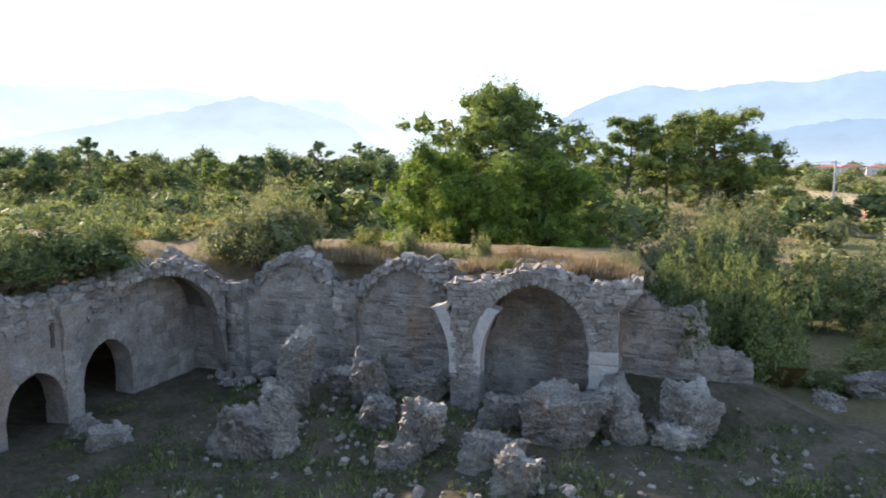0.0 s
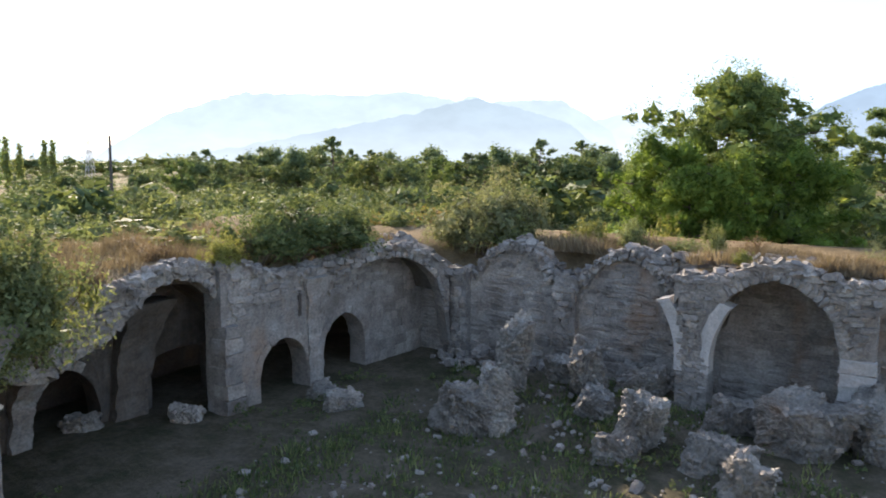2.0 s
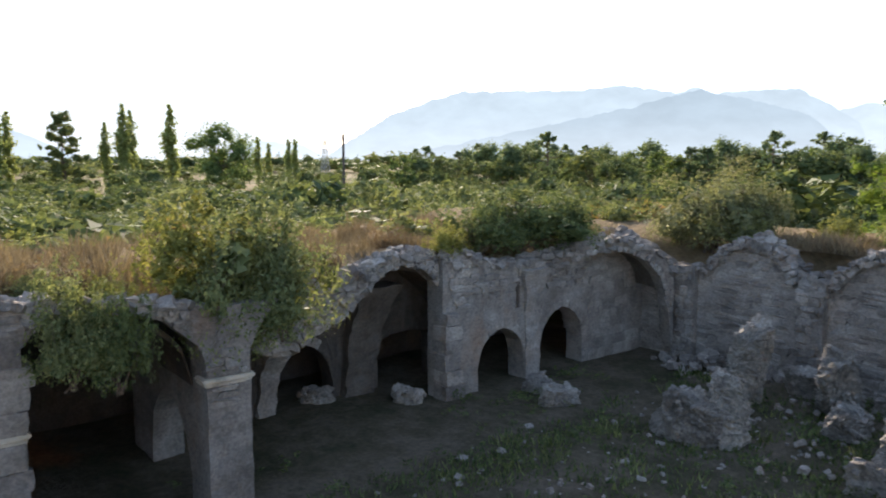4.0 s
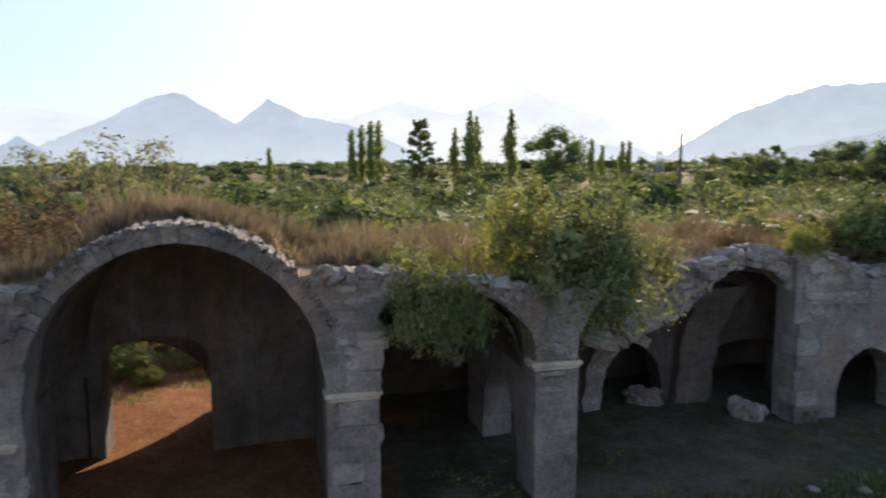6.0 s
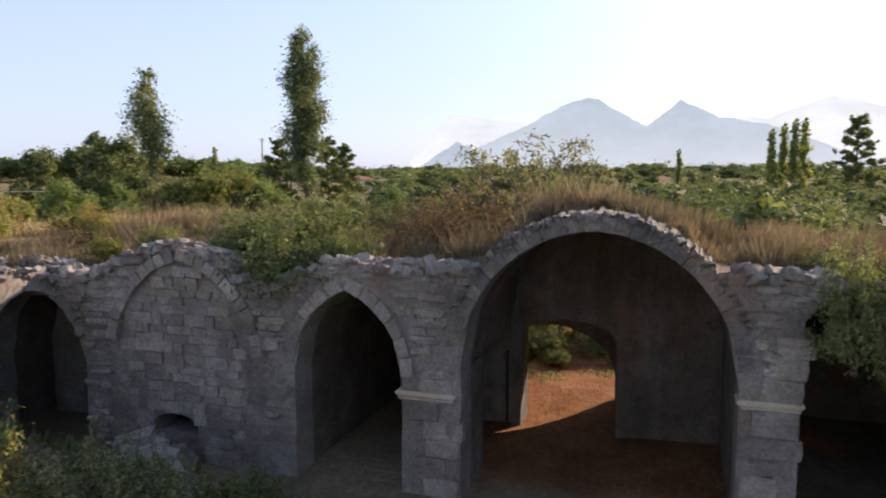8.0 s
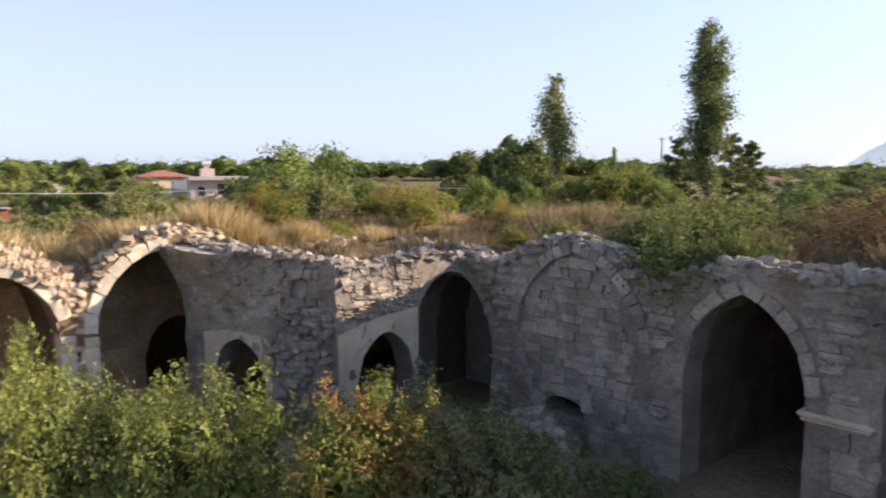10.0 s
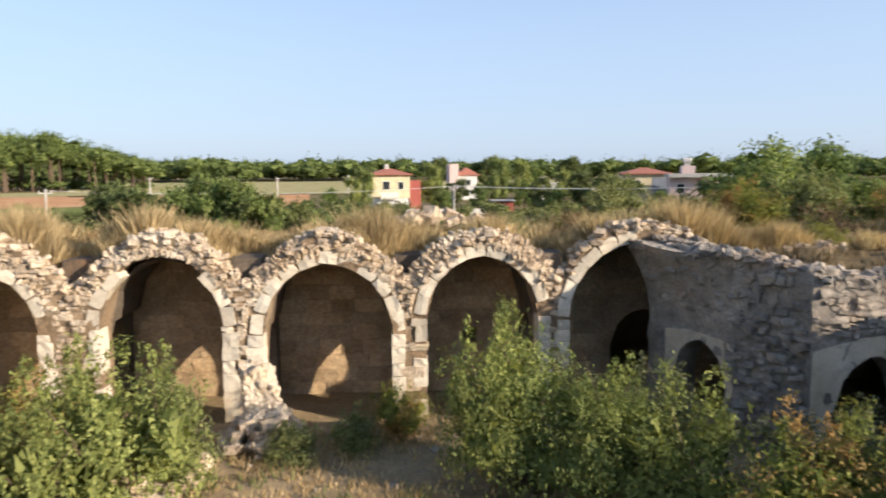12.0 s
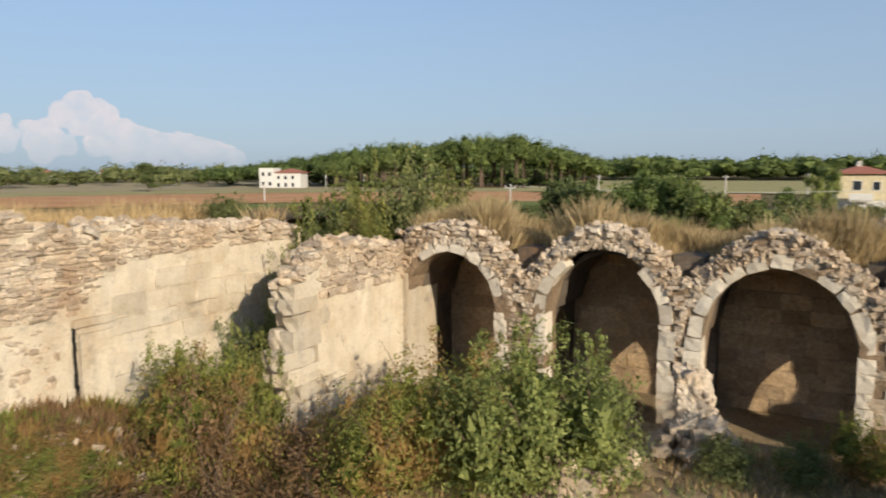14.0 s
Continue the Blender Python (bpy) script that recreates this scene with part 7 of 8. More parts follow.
# trunks of the pine wood
V, F = [], []
for x, y, z, r, t in hill:
    v, f = tube([(x, y, -0.3), (x + rnd.gauss(0, 0.3), y, t * 0.75)], [0.3, 0.14], 5)
    F += [tuple(i + len(V) for i in q) for q in f]
    V += v
tagged(mesh_ob("wood_trunks", V, F, M_bark), "bare trunks of the pine wood", "trunks", kind="stuff")


rnd = random.Random(9)
back_w_spots = []
for _ in range(150):
    x, y = rnd.uniform(-31, -19.5), rnd.uniform(-17, 30)
    if not -8 < y < 4:
        back_w_spots.append((x, y, 3.6 if x > -24 else 1.6, rnd.uniform(0.8, 1.5), rnd.uniform(0.9, 1.7)))
scatter("roof_scrub", M_shrub, back_w_spots[:70], 21, 480, (0.08, 0.17), "green scrub along the back of the west roof", "scrub")
scatter("roof_scrub", M_bramble, back_w_spots[70:], 22, 480, (0.08, 0.17), "mixed brown and green scrub on the west roof", "scrub")
back_s_spots = [(rnd.uniform(-32, 9), rnd.uniform(-37, -29), 1.2, rnd.uniform(0.8, 1.4), rnd.uniform(1.2, 2.0)) for _ in range(110)]
scatter("roof_scrub", M_bramble, back_s_spots[:60], 23, 460, (0.08, 0.17), "mixed brown and green scrub behind the south roof", "scrub")
scatter("roof_scrub", M_reddry, back_s_spots[60:], 24, 420, (0.06, 0.13), "withered brown scrub behind the south roof", "scrub")


# dry grass
def grass(name, mat, spots, seed, label, width=0.02):
    """Tufts of bent blades: spots are (x, y, z, count, spread, height)."""
    rng = np.random.default_rng(seed)
    out = []
    for x, y, z, n, sp, h in spots:
        a = rng.uniform(0, 6.283, n)
        r = sp * np.sqrt(rng.random(n))
        p = np.stack([x + r * np.cos(a), y + r * np.sin(a), np.full(n, z - 0.06)], 1)
        hh = h * rng.uniform(0.5, 1.15, n)[:, None]
        lean = rng.normal(0, 0.28, (n, 3)) * np.array([1, 1, 0]) + np.stack([np.cos(a), np.sin(a), 0 * a], 1) * 0.22
        tip = p + (np.array([0, 0, 1.0]) + lean) * hh
        b = rng.uniform(0, 6.283, n)
        w = np.stack([np.cos(b), np.sin(b), 0 * b], 1) * width * rng.uniform(0.6, 1.4, n)[:, None]
        out.append(np.stack([p - w, p + w, tip], 1).reshape(-1, 3))
    ob = new(name, blades_mesh(name, np.concatenate(out), mat))
    return tagged(ob, label, "grass", kind="stuff")


rnd = random.Random(5)


def roof_spots(n, x0, x1, y0, y1, height, count, spread, tall, cut=-0.1, thin=None):
    out = []
    while len(out) < n:
        x, y = rnd.uniform(x0, x1), rnd.uniform(y0, y1)
        if nz(x, y, 9, 0.45) > cut:
            k = 0.45 + 1.5 * max(0, nz(x, y, 4, 0.7) + 0.15)
            out.append((x, y, height(x, y), count, spread, tall * k * (thin(x, y) if thin else 1)))
    return out


grass("dry_grass", M_straw, roof_spots(900, -28, 10.2, -26, -17.9, roof_s, 56, 0.24, 0.62, -0.1, lambda x, y: max(0.42, min(1.0, 1 - (-19.8 - y) * 0.35))), 1, "tall straw-coloured dry grass on the south roof")
grass("dry_grass", M_straw, [s for s in roof_spots(680, -12, 10, -19.1, -17.75, lambda x, y: roof_s(x, y), 60, 0.22, 0.8, -0.9) if s[2] < 4.62], 21, "tall pale dry grass between the arch crowns")
grass("dry_grass", M_straw, roof_spots(380, -28, 10, -29, -24, roof_s, 46, 0.4, 0.3, -0.4), 2, "tall straw-coloured dry grass on the south roof", 0.03)
grass("dry_grass", M_tan, roof_spots(420, -22, -14.9, -17, 5.7, roof_w, 44, 0.32, 0.75, -0.3), 3, "straw-coloured dry grass on the west roof")
grass("dry_grass", M_dull, roof_spots(420, -22, -14.7, -17, 5.7, roof_w, 44, 0.35, 0.4), 4, "dull withered grass on the west roof")
grass("dry_grass", M_tan, roof_spots(460, -24, -17, 6, 22, lambda x, y: 4.15, 46, 0.35, 0.75, -0.3), 5, "straw-coloured dry grass on the north-west roof")
grass("dry_grass", M_dull, roof_spots(150, -24, -17, 6, 16, lambda x, y: 4.15, 50, 0.35, 0.4), 6, "dull withered grass on the north-west roof")
grass("dry_grass", M_tan, roof_spots(130, -5.8, -0.5, 21, 24.5, lambda x, y: 4.3, 50, 0.25, 0.35, -0.5), 7, "dry grass on the vault of the standing arch")
grass("dry_grass", M_tan, roof_spots(120, -12, -7, 23, 27, lambda x, y: 4.1, 50, 0.3, 0.5, -0.5), 8, "dry grass behind the north wall")
grass("dry_grass", M_straw, roof_spots(420, 14.9, 22, -18, 2, lambda x, y: 4.55, 55, 0.35, 0.75, -0.2), 9, "tall straw-coloured dry grass on the east roof")
grass("weeds", M_shrub, [(x, y, ground_height(x, y), 26, 0.35, 0.28) for x, y in ((rnd.uniform(-13, 13), rnd.uniform(-15, 20)) for _ in range(900)) if nz(x, y, 2, 0.35) > -0.05], 10, "short green weeds on the courtyard floor", 0.03)
grass("weeds", M_straw, [(x, y, ground_height(x, y), 24, 0.3, 0.22) for x, y in ((rnd.uniform(-3, 13), rnd.uniform(-16.5, -8)) for _ in range(900))], 11, "short dry grass on the courtyard floor", 0.02)

grass("dry_grass", M_tan, roof_spots(420, -24, -8.6, -25, -14.2, lambda x, y: roof_s(x, y) if y < -18 else 4.15, 46, 0.3, 0.42, -0.4), 12, "dry grass over the south-west corner")
grass("dry_grass", M_reddry, roof_spots(300, -24, 9, -26, -18.5, roof_s, 50, 0.35, 0.3, -0.2), 13, "withered brown grass on the south roof")
grass("weeds", M_dark, [(x, y, ground_height(x, y), 30, 0.45, 0.2) for x, y in ((rnd.uniform(-13, 12), rnd.uniform(2, 21)) for _ in range(1500)) if nz(x, y, 6, 0.3) > -0.25], 14, "dark green weeds on the shaded courtyard floor", 0.035)
low = []
for _ in range(900):
    x, y = rnd.uniform(-15.8, 12), rnd.uniform(1, 21)
    if nz(x, y, 8, 0.35) > -0.15:
        q = rnd.uniform(0.2, 0.6)
        low.append((x, y, ground_height(x, y) - 0.05, q, q * rnd.uniform(0.4, 0.8)))
scatter("low_weeds", M_dark, low, 31, 110, (0.1, 0.22), "low dark green weeds on the shaded courtyard floor", "weeds", 2)
grass("weeds", M_shrub, [(x, y, ground_height(x, y), 26, 0.4, 0.2) for x, y in ((rnd.uniform(-30, -22), rnd.uniform(-6.5, 2.5)) for _ in range(260)) if nz(x, y, 3, 0.5) > -0.05 or x < -26], 15, "short green weeds on the red earth outside the gate", 0.03)
grass("dry_grass", M_tan, roof_spots(240, -19.2, -14.9, -4.9, 2.1, roof_w, 48, 0.3, 0.36, -0.9), 16, "dull dry grass on the mound over the gateway")
east_bank = [(x, y) for x, y in ((rnd.uniform(7.5, 13.9), rnd.uniform(-12.0, 3.0)) for _ in range(1500))]
grass("weeds", M_reddry, [(x, y, ground_height(x, y), 34, 0.32, 0.34) for x, y in east_bank if nz(x, y, 12, 0.5) > -0.35], 22, "withered brown weeds on the drifted earth", 0.03)
grass("weeds", M_bramble, [(x, y, ground_height(x, y), 30, 0.35, 0.42) for x, y in east_bank if nz(x, y, 14, 0.6) > 0.1], 23, "mixed green weeds on the drifted earth", 0.04)

# ---------------------------------------------------------------- fields, houses, posts
M_field_r = soil_material("ploughed_red_field", [(0.3, (0.50, 0.25, 0.12)), (0.5, (0.62, 0.34, 0.175)), (0.7, (0.68, 0.42, 0.24))], (1.1, 1.05, 1.0), 0.08, 0.06)
M_field_g = soil_material("dry_green_field", [(0.3, (0.32, 0.31, 0.13)), (0.5, (0.45, 0.40, 0.20)), (0.7, (0.37, 0.35, 0.15))], (1.1, 1.05, 1.0), 0.06, 0.06)
M_field_b = soil_material("stubble_field", [(0.3, (0.36, 0.31, 0.18)), (0.5, (0.46, 0.38, 0.24)), (0.7, (0.40, 0.36, 0.19))], (1.1, 1.05, 1.0), 0.06, 0.06)


M_meadow = soil_material("green_meadow", [(0.3, (0.12, 0.16, 0.04)), (0.5, (0.20, 0.23, 0.07)), (0.7, (0.26, 0.26, 0.11))], (1.1, 1.05, 1.0), 0.07, 0.08)


def field(name, h0, h1, d0, d1, mat, label, z=0.08):
    V, F = [], []
    nh, nd = max(4, int((h1 - h0) / 1.5)), 6
    for i in range(nh + 1):
        for j in range(nd + 1):
            h = h0 + (h1 - h0) * i / nh
            d = d0 + (d1 - d0) * j / nd + (d1 - d0) * 0.05 * nz(i, j, d0, 0.7)
            x, y = polar(h, d)
            V.append((x, y, z + ground_height(x, y) * 0 + 0.15))
    for i in range(nh):
        for j in range(nd):
            a = i * (nd + 1) + j
            F.append((a, a + 1, a + nd + 2, a + nd + 1))
    ob = mesh_ob(name, V, F, mat)
    return tagged(ob, label, "field", kind="structure")


field("ground_field", 199, 228, 82, 138, M_meadow, "fresh green meadow strip")
field("ground_field", 200, 248, 139, 200, M_field_r, "ploughed reddish-brown field")
field("ground_field", 203, 248, 201, 240, M_field_g, "dry green field beyond the ploughed one")
field("ground_field", 216, 250, 241, 420, M_field_b, "pale stubble fields towards the horizon")
field("ground_field", 186, 200, 125, 185, M_field_r, "ploughed reddish-brown field")
field("ground_field", 188, 204, 80, 112, M_field_g, "rough green meadow")
field("ground_field", 152, 203, 190, 395, M_field_g, "dry green fields before the far wood")
field("ground_field", 335, 352, 110, 150, M_field_r, "ploughed reddish-brown field")
field("ground_field", 335, 354, 155, 230, M_field_b, "stubble field beyond the ploughed one")

M_render_y = plain("yellow_render", (0.60, 0.51, 0.33), 0.85, 0, 2)
M_render_w = plain("white_render", (0.60, 0.58, 0.54), 0.85, 0, 2, 0.08)
M_render_p = plain("pink_render", (0.60, 0.45, 0.41), 0.85, 0, 2, 0.1)
M_tiles = plain("red_roof_tiles", (0.33, 0.125, 0.08), 0.8, 0, 5, 0.25)
M_red = plain("red_painted_wall", (0.32, 0.075, 0.055), 0.7, 0, 3)
M_glass = plain("dark_window_glass", (0.03, 0.035, 0.04), 0.15, 0, 3, 0.1)
M_concrete = plain("pale_concrete", (0.46, 0.44, 0.40), 0.9, 0, 3)
M_greyblue = plain("grey_blue_shade", (0.20, 0.23, 0.28), 0.8, 0, 2)
M_wood_pole = plain("weathered_pole_wood", (0.10, 0.08, 0.065), 0.9, 0, 4, 0.3)


def box_bm(bm, x0, x1, y0, y1, z0, z1, bevel=0.0):
    r = bmesh.ops.create_cube(bm, size=1.0, matrix=Matrix.LocRotScale(((x0 + x1) / 2, (y0 + y1) / 2, (z0 + z1) / 2), None, (x1 - x0, y1 - y0, z1 - z0)))
    if bevel:
        bmesh.ops.bevel(bm, geom=list({e for v in r["verts"] for e in v.link_edges}), offset=bevel, segments=1, affect="EDGES")


def box_part(name, dims, mat, parent, label="", bevel=0.02):
    bm = bmesh.new()
    box_bm(bm, *dims, bevel)
    return part(name, bm, mat, parent, label)


def hip_roof(parent, x0, x1, y0, y1, z, h, mat, over=0.45):
    x0, x1, y0, y1 = x0 - over, x1 + over, y0 - over, y1 + over
    m = min(x1 - x0, y1 - y0) / 2 * 0.92
    V = [(x0, y0, z), (x1, y0, z), (x1, y1, z), (x0, y1, z), (x0, y0, z + 0.14), (x1, y0, z + 0.14), (x1, y1, z + 0.14), (x0, y1, z + 0.14)]
    if x1 - x0 > y1 - y0:
        V += [(x0 + m, (y0 + y1) / 2, z + h), (x1 - m, (y0 + y1) / 2, z + h)]
        top = [(4, 5, 9, 8), (6, 7, 8, 9), (5, 6, 9), (7, 4, 8)]
    else:
        V += [((x0 + x1) / 2, y0 + m, z + h), ((x0 + x1) / 2, y1 - m, z + h)]
        top = [(5, 6, 9, 8), (7, 4, 8, 9), (4, 5, 8), (6, 7, 9)]
    return mesh_ob("roof", V, [(0, 3, 2, 1), (0, 1, 5, 4), (1, 2, 6, 5), (2, 3, 7, 6), (3, 0, 4, 7)] + top, mat, parent, label="red tiled hip roof")


def window_part(parent, x, y, z, w, h, side="y"):
    """A recessed pane in a frame on the face towards the ruin (local -y) or on the flank (local x)."""
    if side == "y":
        fr = box_part("window", (x - w / 2 - 0.08, x + w / 2 + 0.08, y - 0.06, y + 0.02, z - 0.08, z + h + 0.08), M_render_w, parent)
        box_part("pane", (x - w / 2, x + w / 2, y - 0.075, y - 0.055, z, z + h), M_glass, fr, "", 0)
    else:
        fr = box_part("window", (x - 0.02, x + 0.06, y - w / 2 - 0.08, y + w / 2 + 0.08, z - 0.08, z + h + 0.08), M_render_w, parent)
        box_part("pane", (x + 0.055, x + 0.075, y - w / 2, y + w / 2, z, z + h), M_glass, fr, "", 0)


def house_root(name, heading, d, label, turn=0.0):
    x, y = polar(heading, d)
    root = new(name)
    root.matrix_basis = pose(x, y, 0.0, 0, 0, heading + turn)  # local -y looks at the ruin
    return tagged(root, label, "house")


# yellow house
r = house_root("house", 179.5, 104, "two-storey yellow house with a red hip roof", 8)
box_part("wall", (-2.9, 2.7, 0, 5.4, 2.2, 5.5), M_render_y, r, "pale yellow render")
box_part("base", (-2.7, 2.5, 0.1, 5.3, -0.3, 2.2), M_render_w, r, "white ground floor")
hip_roof(r, -2.9, 2.7, 0, 5.4, 5.5, 1.0, M_tiles)
window_part(r, -0.7, 0, 3.5, 0.9, 1.1)
window_part(r, 1.4, 0, 3.5, 0.7, 1.0)
window_part(r, 0.8, 0.1, 0.2, 0.7, 1.6)
box_part("balcony", (-1.7, 0.9, -1.1, 0.0, 2.1, 2.3), M_concrete, r)
box_part("railing", (-1.7, 0.9, -1.12, -1.05, 2.3, 3.1), M_render_w, r)
box_part("lean_to", (-2.2, 2.2, -1.9, 0.05, -0.3, 1.7), M_render_w, r)
box_part("stair_tower", (2.72, 4.4, 0.6, 4.0, -0.3, 4.7), M_red, r, "red painted stair tower")
box_part("chimney", (-0.6, 0.0, 2.4, 3.0, 6.0, 7.1), M_concrete, r)
# pink and white house
r = house_root("house", 173.9, 150, "small pink and white house with a red roof", 12)
box_part("wall", (-1.6, 3.0, 0, 5, -0.3, 5.0), M_render_w, r)
box_part("stair_tower", (-2.9, -1.0, -0.4, 3, 2.0, 7.4), M_render_p, r, "pink stair tower")
hip_roof(r, -1.0, 3.2, 0, 5, 5.0, 1.7, M_tiles, 0.3)
window_part(r, 1.2, 0, 3.0, 0.8, 1.1)
# yellow house behind, and the pink flat-roofed one
r = house_root("house", 159.6, 112, "yellow house with a broad red hip roof among trees", 10)
box_part("wall", (-3.4, 3.0, 0, 6, -0.3, 5.4), M_render_y, r)
# grey-blue block paints the shaded side of the yellow wall
box_part("flank", (0.6, 3.02, -0.05, 2, -0.3, 4.9), M_greyblue, r, "flank with shade put into its grey-blue colour")
hip_roof(r, -3.4, 3.0, 0, 6, 5.4, 1.0, M_tiles, 0.5)
window_part(r, -1.5, 0, 3.4, 0.8, 1.1)
r = house_root("house", 157.0, 105, "pink concrete house with a flat overhanging roof and water tank", 6)
box_part("wall", (-1.8, 1.6, 0, 6, 1.4, 5.0), M_render_p, r, "pink upper storey")
box_part("base", (-1.7, 1.0, 0.6, 6, -0.3, 1.4), M_render_w, r, "white ground floor")
box_part("wing", (1.6, 4.6, 1.2, 6, 2.2, 5.0), M_render_p, r)
box_part("flat_roof", (-2.1, 6.0, -1.0, 6.3, 5.0, 5.5), M_concrete, r, "pale flat concrete roof")
box_part("balcony", (0.2, 3.6, -1.0, 1.2, 2.1, 2.35), M_concrete, r)
box_part("railing", (0.2, 3.6, -1.02, -0.92, 2.35, 3.1), M_render_p, r)
box_part("pillar", (3.4, 3.6, -0.95, -0.7, -0.3, 5.0), M_concrete, r)
box_part("stair_house", (-0.2, 1.6, 1.5, 4.0, 5.5, 6.6), M_render_p, r)
box_part("water_tank", (0.0, 1.2, 2.0, 3.0, 7.1, 7.7), M_render_w, r, "white rooftop water tank", 0.1)
box_part("tank_stand", (0.2, 1.0, 2.2, 2.8, 6.6, 7.1), M_concrete, r)
window_part(r, -0.4, 0, 2.9, 0.9, 1.2)
window_part(r, 2.4, 1.2, 2.6, 0.9, 1.9)
# white house beyond the fields
r = house_root("house", 222.2, 262, "white two-storey house with a red hip roof beyond fields", -18)
box_part("wall", (-4.0, 6.0, 0, 9, -0.3, 5.4), M_render_w, r)
box_part("tower", (-8.6, -3.4, -1, 7, -0.3, 7.2), M_render_w, r, "taller white block")
for i in range(2):
    window_part(r, -7.2 + 2.4 * i, -1, 4.4, 1.0, 1.3)
    window_part(r, -7.2 + 2.4 * i, -1, 1.0, 1.0, 1.3)
hip_roof(r, -3.4, 6.2, 0, 9, 5.4, 1.6, M_tiles, 0.5)
for i in range(3):
    window_part(r, -2 + 2.6 * i, 0, 3.2, 0.9, 1.2)
    window_part(r, -2 + 2.6 * i, 0, 0.6, 0.9, 1.3)
box_part("garden_wall", (-7, 9, -4.2, -3.9, -0.3, 0.5), M_concrete, r)
# house with a red roof to the south-west, and far village houses
for hd, d, w, hh, mt, lab in ((114.4, 220, 4.0, 3.0, M_render_w, "white house with a red roof among trees"), (112.6, 250, 3.0, 2.6, M_concrete, "low grey house among trees"), (128.0, 140, 1.6, 1.8, M_render_w, "small white hut among trees"), (348.6, 620, 9, 6, M_render_w, "far village house with a red roof"), (347.0, 640, 8, 6.5, M_render_p, "far village house with a red roof"), (345.4, 660, 9, 6, M_render_w, "far village house with a red roof"), (234.5, 520, 7, 6, M_render_w, "far white house beyond the fields"), (238.8, 480, 8, 5.5, M_render_w, "far white house beyond the fields"), (228.4, 560, 6, 5, M_render_w, "far white house beyond the fields"), (104.0, 420, 8, 4.0, M_render_w, "far white house in the plain"), (98.4, 460, 7, 4.0, M_render_w, "far white house in the plain")):
    r = house_root("house", hd, d, lab, (hd * 7) % 30 - 15)
    box_part("wall", (-w, w, 0, w * 1.4, -0.3, hh), mt, r)
    if mt is not M_concrete:
        hip_roof(r, -w, w, 0, w * 1.4, hh, hh * 0.35, M_tiles, 0.4)
    for i in (-0.5, 0.5):
        window_part(r, w * i, 0, hh * 0.4, 0.9, 1.1)
# long white shed, red shed, garden wall
r = house_root("shed", 167.2, 215, "long low white shed", 4)
box_part("wall", (-4, 4, 0, 5, -0.3, 1.9), M_render_w, r)
box_part("roof", (-4.3, 4.3, -0.4, 5.4, 1.9, 2.15), M_concrete, r)
r = house_root("shed", 170.7, 108, "small red shed with a pale roof", 4)
box_part("wall", (-1.6, 1.6, 0, 3, -0.3, 1.5), M_red, r)
box_part("roof", (-1.9, 1.9, -0.3, 3.3, 1.5, 1.65), M_concrete, r)
r = house_root("garden_wall", 176.6, 101, "low white garden wall before the houses", 2)
for i in range(6):
    box_part("panel", (-9.4 + 3 * i, -6.46 + 3 * i, 0, 0.25, -0.3, 0.75), M_render_w, r)
    box_part("post", (-9.5 + 3 * i, -9.3 + 3 * i, -0.05, 0.3, -0.3, 1.0), M_render_w, r)


# posts, poles and cables
def post(heading, d, height, mat, label, arm=True, r0=0.13):
    x, y = polar(heading, d)
    root = new("utility_post")
    root.matrix_basis = pose(x, y, 0, 0, 0, heading)
    tagged(root, label, "post", "utility posts")
    v, f = tube([(0, 0, -0.4), (0, 0, height * 0.5), (0.03, 0, height)], [r0, r0 * 0.85, r0 * 0.7], 8)
    mesh_ob("shaft", v, f + [tuple(range(16, 24))], mat, root)
    if arm:
        box_part("crossarm", (-0.6, 0.6, -0.06, 0.06, height - 0.45, height - 0.33), mat, root)
        for k in (-0.5, 0, 0.5):
            v, f = tube([(k, 0, height - 0.33), (k, 0, height - 0.15)], [0.05, 0.03], 6)
            mesh_ob("insulator", v, f, M_render_w, root)
    return Vector((x, y, height - 0.15))


tops = []
for h, d, t in ((204.2, 76, 4.7), (174.5, 85, 4.5), (188.4, 160, 4.9), (197.6, 190, 4.8), (220.9, 262, 4.8), (219.0, 258, 4.8), (216.0, 262, 4.8), (223.6, 150, 3.6), (183.0, 190, 5.0), (167.6, 140, 5.0)):
    tops.append(post(h, d, t, M_concrete, "pale concrete utility post in the fields", True, 0.12 if d < 100 else 0.2))
post(58.5, 90, 10.1, M_wood_pole, "dark wooden utility pole rising from the scrub", False, 0.2)
tp0 = post(347.8, 110, 8.2, M_concrete, "pale concrete utility post by the ploughed field", True, 0.16)
tp1 = post(1.0, 118, 8.0, M_concrete, "pale concrete utility post among the pines", True, 0.16)
post(119.9, 120, 9.5, M_wood_pole, "dark utility pole beyond the ruin", True, 0.16)
post(122.0, 150, 12.5, M_wood_pole, "dark utility pole beyond the ruin", True, 0.16)
tpw = post(128.5, 78, 4.9, M_concrete, "pale concrete utility post among the trees", True, 0.12)
tp2 = post(147.0, 82, 5.0, M_concrete, "pale concrete utility post among the trees", True, 0.12)


M_cable = plain("weathered_cable", (0.5, 0.49, 0.47), 0.7, 0, 4, 0.2)


def cable(a, b, sag, r=0.022, side=0.0):
    n = 16
    t = (b - a).cross(Vector((0, 0, 1))).normalized() * side
    v, f = tube([a.lerp(b, k / n) + t + Vector((0, 0, -sag * 4 * (k / n) * (1 - k / n))) for k in range(n + 1)], [r] * (n + 1), 5)
    ob = mesh_ob("cable", v, f, M_cable)
    tagged(ob, "thin pale overhead cable strung between posts", "cable", "overhead cables")


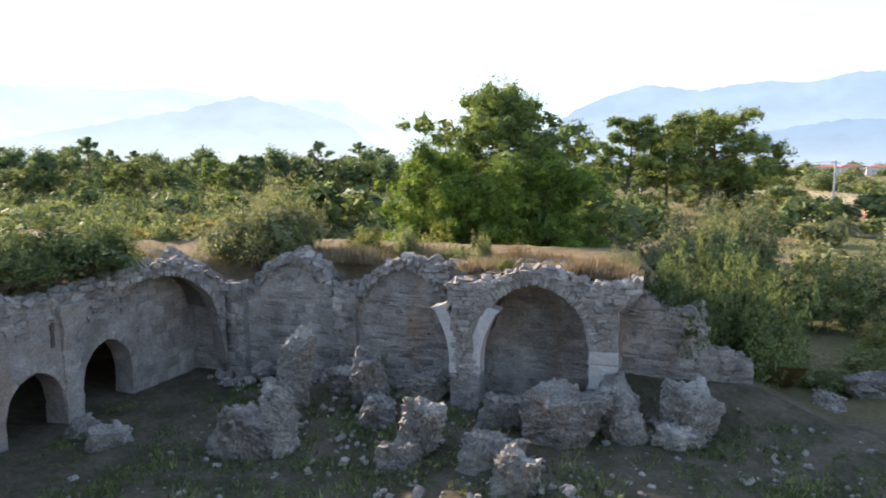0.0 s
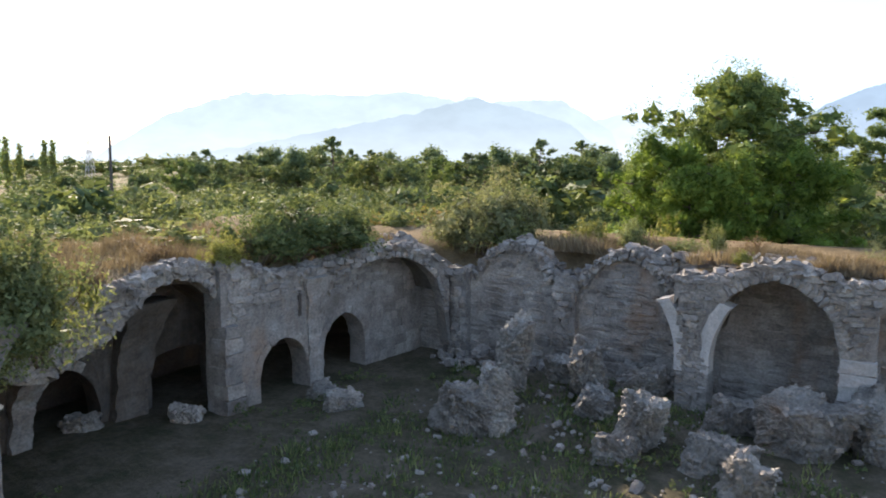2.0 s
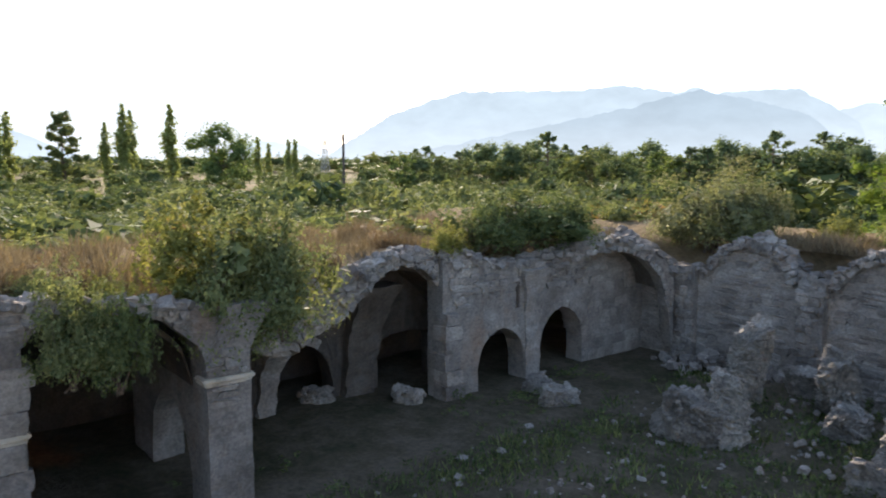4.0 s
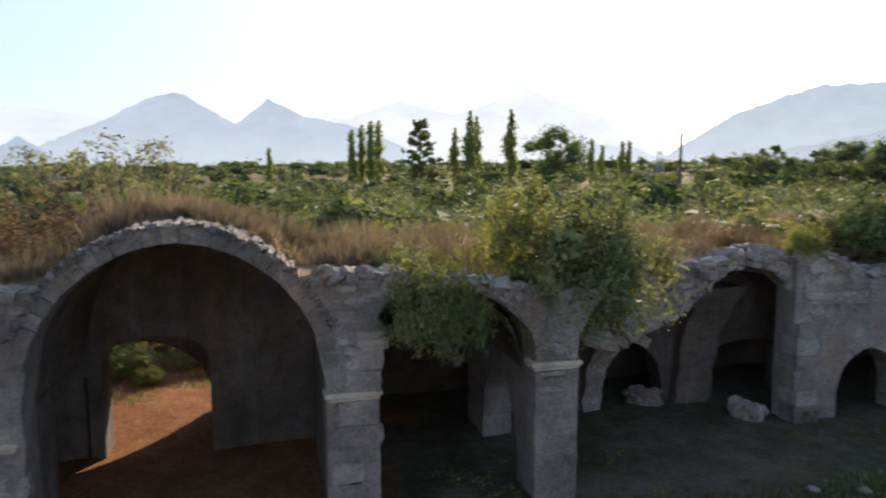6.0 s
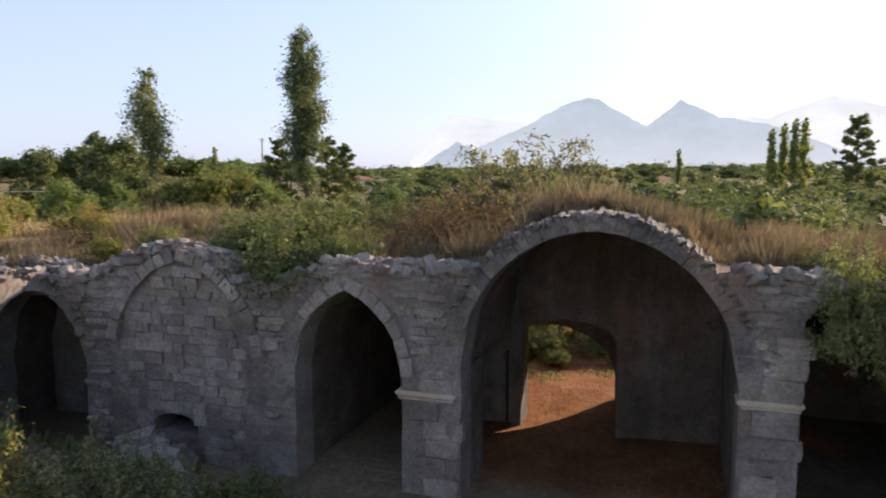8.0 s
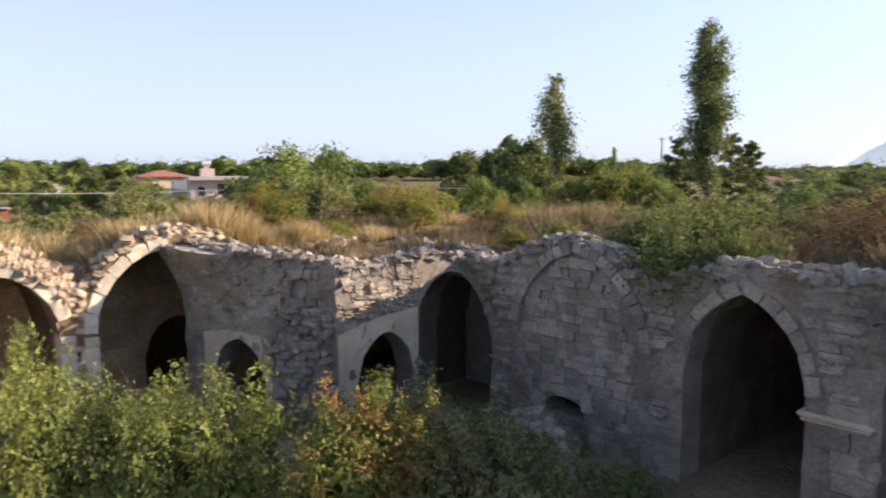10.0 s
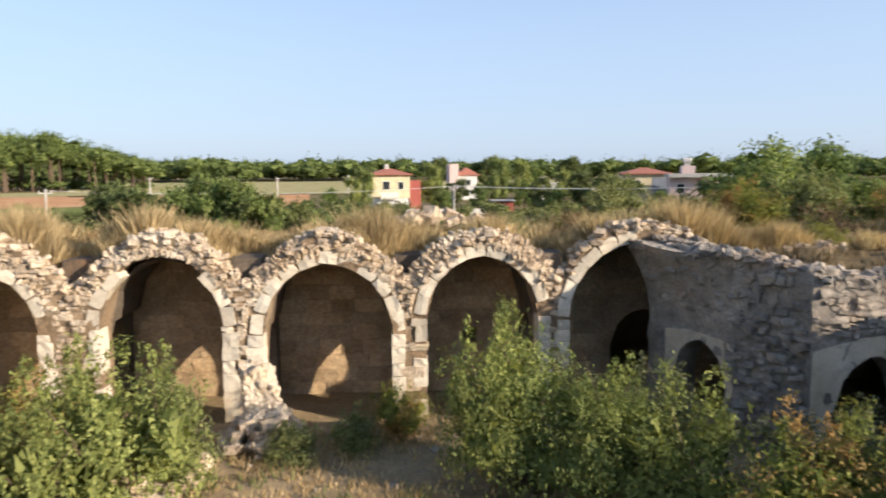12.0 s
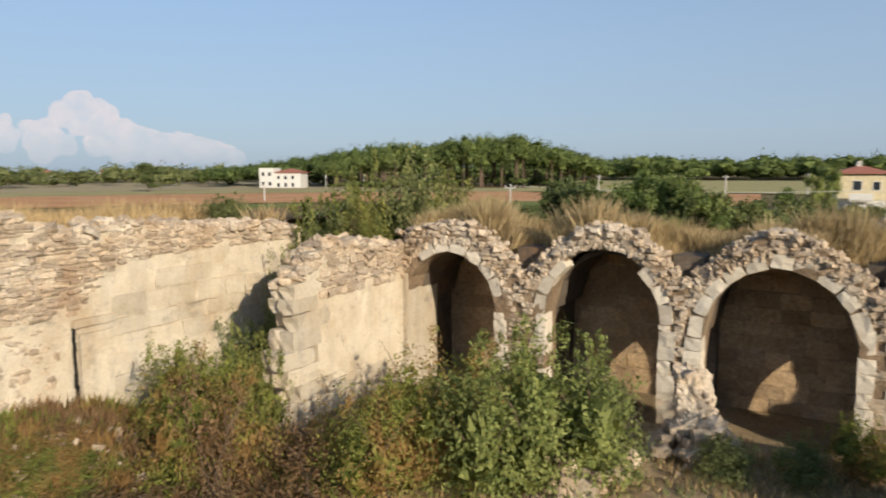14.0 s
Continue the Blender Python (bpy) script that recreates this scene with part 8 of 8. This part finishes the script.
for side in (-0.5, 0.0, 0.5):
    cable(tops[1], tp2, 0.5, 0.026, side)
    cable(tp2, tpw, 0.5, 0.026, side)
    cable(tops[0], tops[1], 0.6, 0.008, side)
    cable(tp0, tp1, 0.6, 0.03, side)
# lattice mast far away
x, y = polar(59.9, 230)
root = new("lattice_mast")
root.matrix_basis = pose(x, y, 0)
tagged(root, "grey steel lattice mast far in the plain", "mast")
for sx in (-1, 1):
    for sy in (-1, 1):
        v, f = tube([(sx * 1.2, sy * 1.2, -0.3), (sx * 0.25, sy * 0.25, 14)], [0.12, 0.08], 5)
        mesh_ob("leg", v, f, M_concrete, root)
for k in range(6):
    z0, z1 = 2.2 * k, 2.2 * (k + 1)
    w0, w1 = 1.2 - 0.95 * z0 / 14, 1.2 - 0.95 * z1 / 14
    for s in (-1, 1):
        v, f = tube([(-w0 * s, -w0, z0), (w1 * s, -w1, z1)], [0.06, 0.06], 4)
        mesh_ob("brace", v, f, M_concrete, root)
        v, f = tube([(-w0 * s, w0, z0), (w1 * s, w1, z1)], [0.06, 0.06], 4)
        mesh_ob("brace", v, f, M_concrete, root)

# cumulus low over the fields
rnd = random.Random(12)
bm = bmesh.new()
cloud_top = interp([(225, 1.3), (227, 2.2), (229, 2.7), (231.5, 3.1), (233.3, 3.9), (234.6, 5.0), (236.2, 5.75), (237.4, 4.9), (238.8, 3.5), (240.3, 3.7), (242, 5.0), (245, 5.3), (248, 3.0), (251, 1.5)])
for k in range(170):
    h = rnd.uniform(225.5, 250.5)
    r = rnd.uniform(34, 78)
    d = 4450 + rnd.uniform(-60, 60)
    top = math.tan(radians(cloud_top(h))) * d - r * 0.75
    x, y = polar(h, d)
    bmesh.ops.create_icosphere(bm, subdivisions=2, radius=r, matrix=Matrix.Translation((x, y, 70 + (top - 70) * rnd.random() ** 0.6)))
for v in bm.verts:
    v.co += v.normal * (14 * noise.noise(v.co * 0.03) + 9 * noise.noise(v.co * 0.08))
M_cloud, nt, b = material("cumulus")
tc = nt.nodes.new("ShaderNodeTexCoord")
sep = nt.nodes.new("ShaderNodeSeparateXYZ")
nt.links.new(tc.outputs["Generated"], sep.inputs[0])
b.inputs["Base Color"].default_value = (0.03, 0.028, 0.028, 1)
b.inputs["Roughness"].default_value = 1.0
b.inputs["Specular IOR Level"].default_value = 0.0
# emission stands in for sunlight on the cloud
b.inputs["Emission Color"].default_value = (0.56, 0.51, 0.53, 1)
b.inputs["Emission Strength"].default_value = 1.0
tr, ms = nt.nodes.new("ShaderNodeBsdfTransparent"), nt.nodes.new("ShaderNodeMixShader")
mr = nt.nodes.new("ShaderNodeMapRange")
for k, v in zip(("From Min", "From Max", "To Min", "To Max"), (0.0, 0.6, 0.04, 0.62)):
    mr.inputs[k].default_value = v
nt.links.new(sep.outputs["Z"], mr.inputs[0])
cn = nt.nodes.new("ShaderNodeTexNoise")
nt.links.new(tc.outputs["Object"], cn.inputs["Vector"])
cn.inputs["Scale"].default_value, cn.inputs["Detail"].default_value = 0.011, 5.0
thin = nt.nodes.new("ShaderNodeMapRange")
for k, v in zip(("From Min", "From Max", "To Min", "To Max"), (0.3, 0.65, 0.3, 1.0)):
    thin.inputs[k].default_value = v
nt.links.new(cn.outputs[0], thin.inputs[0])
body = nt.nodes.new("ShaderNodeMath")
body.operation = "MULTIPLY"
nt.links.new(mr.outputs[0], body.inputs[0])
nt.links.new(thin.outputs[0], body.inputs[1])
nt.links.new(body.outputs[0], ms.inputs[0])
nt.links.new(tr.outputs[0], ms.inputs[1])
nt.links.new(b.outputs[0], ms.inputs[2])
nt.links.new(ms.outputs[0], nt.nodes["Material Output"].inputs[0])
me = bpy.data.meshes.new("backdrop_cloud")
bm.to_mesh(me)
bm.free()
me.shade_smooth()
me.materials.append(M_cloud)
cloud = new("backdrop_cloud", me)
puff = cloud.modifiers.new("puff", "REMESH")
puff.mode, puff.voxel_size, puff.use_smooth_shade = "VOXEL", 11.0, True
tagged(cloud, "pale pinkish cumulus cloud low over the fields", "cloud", kind="structure")
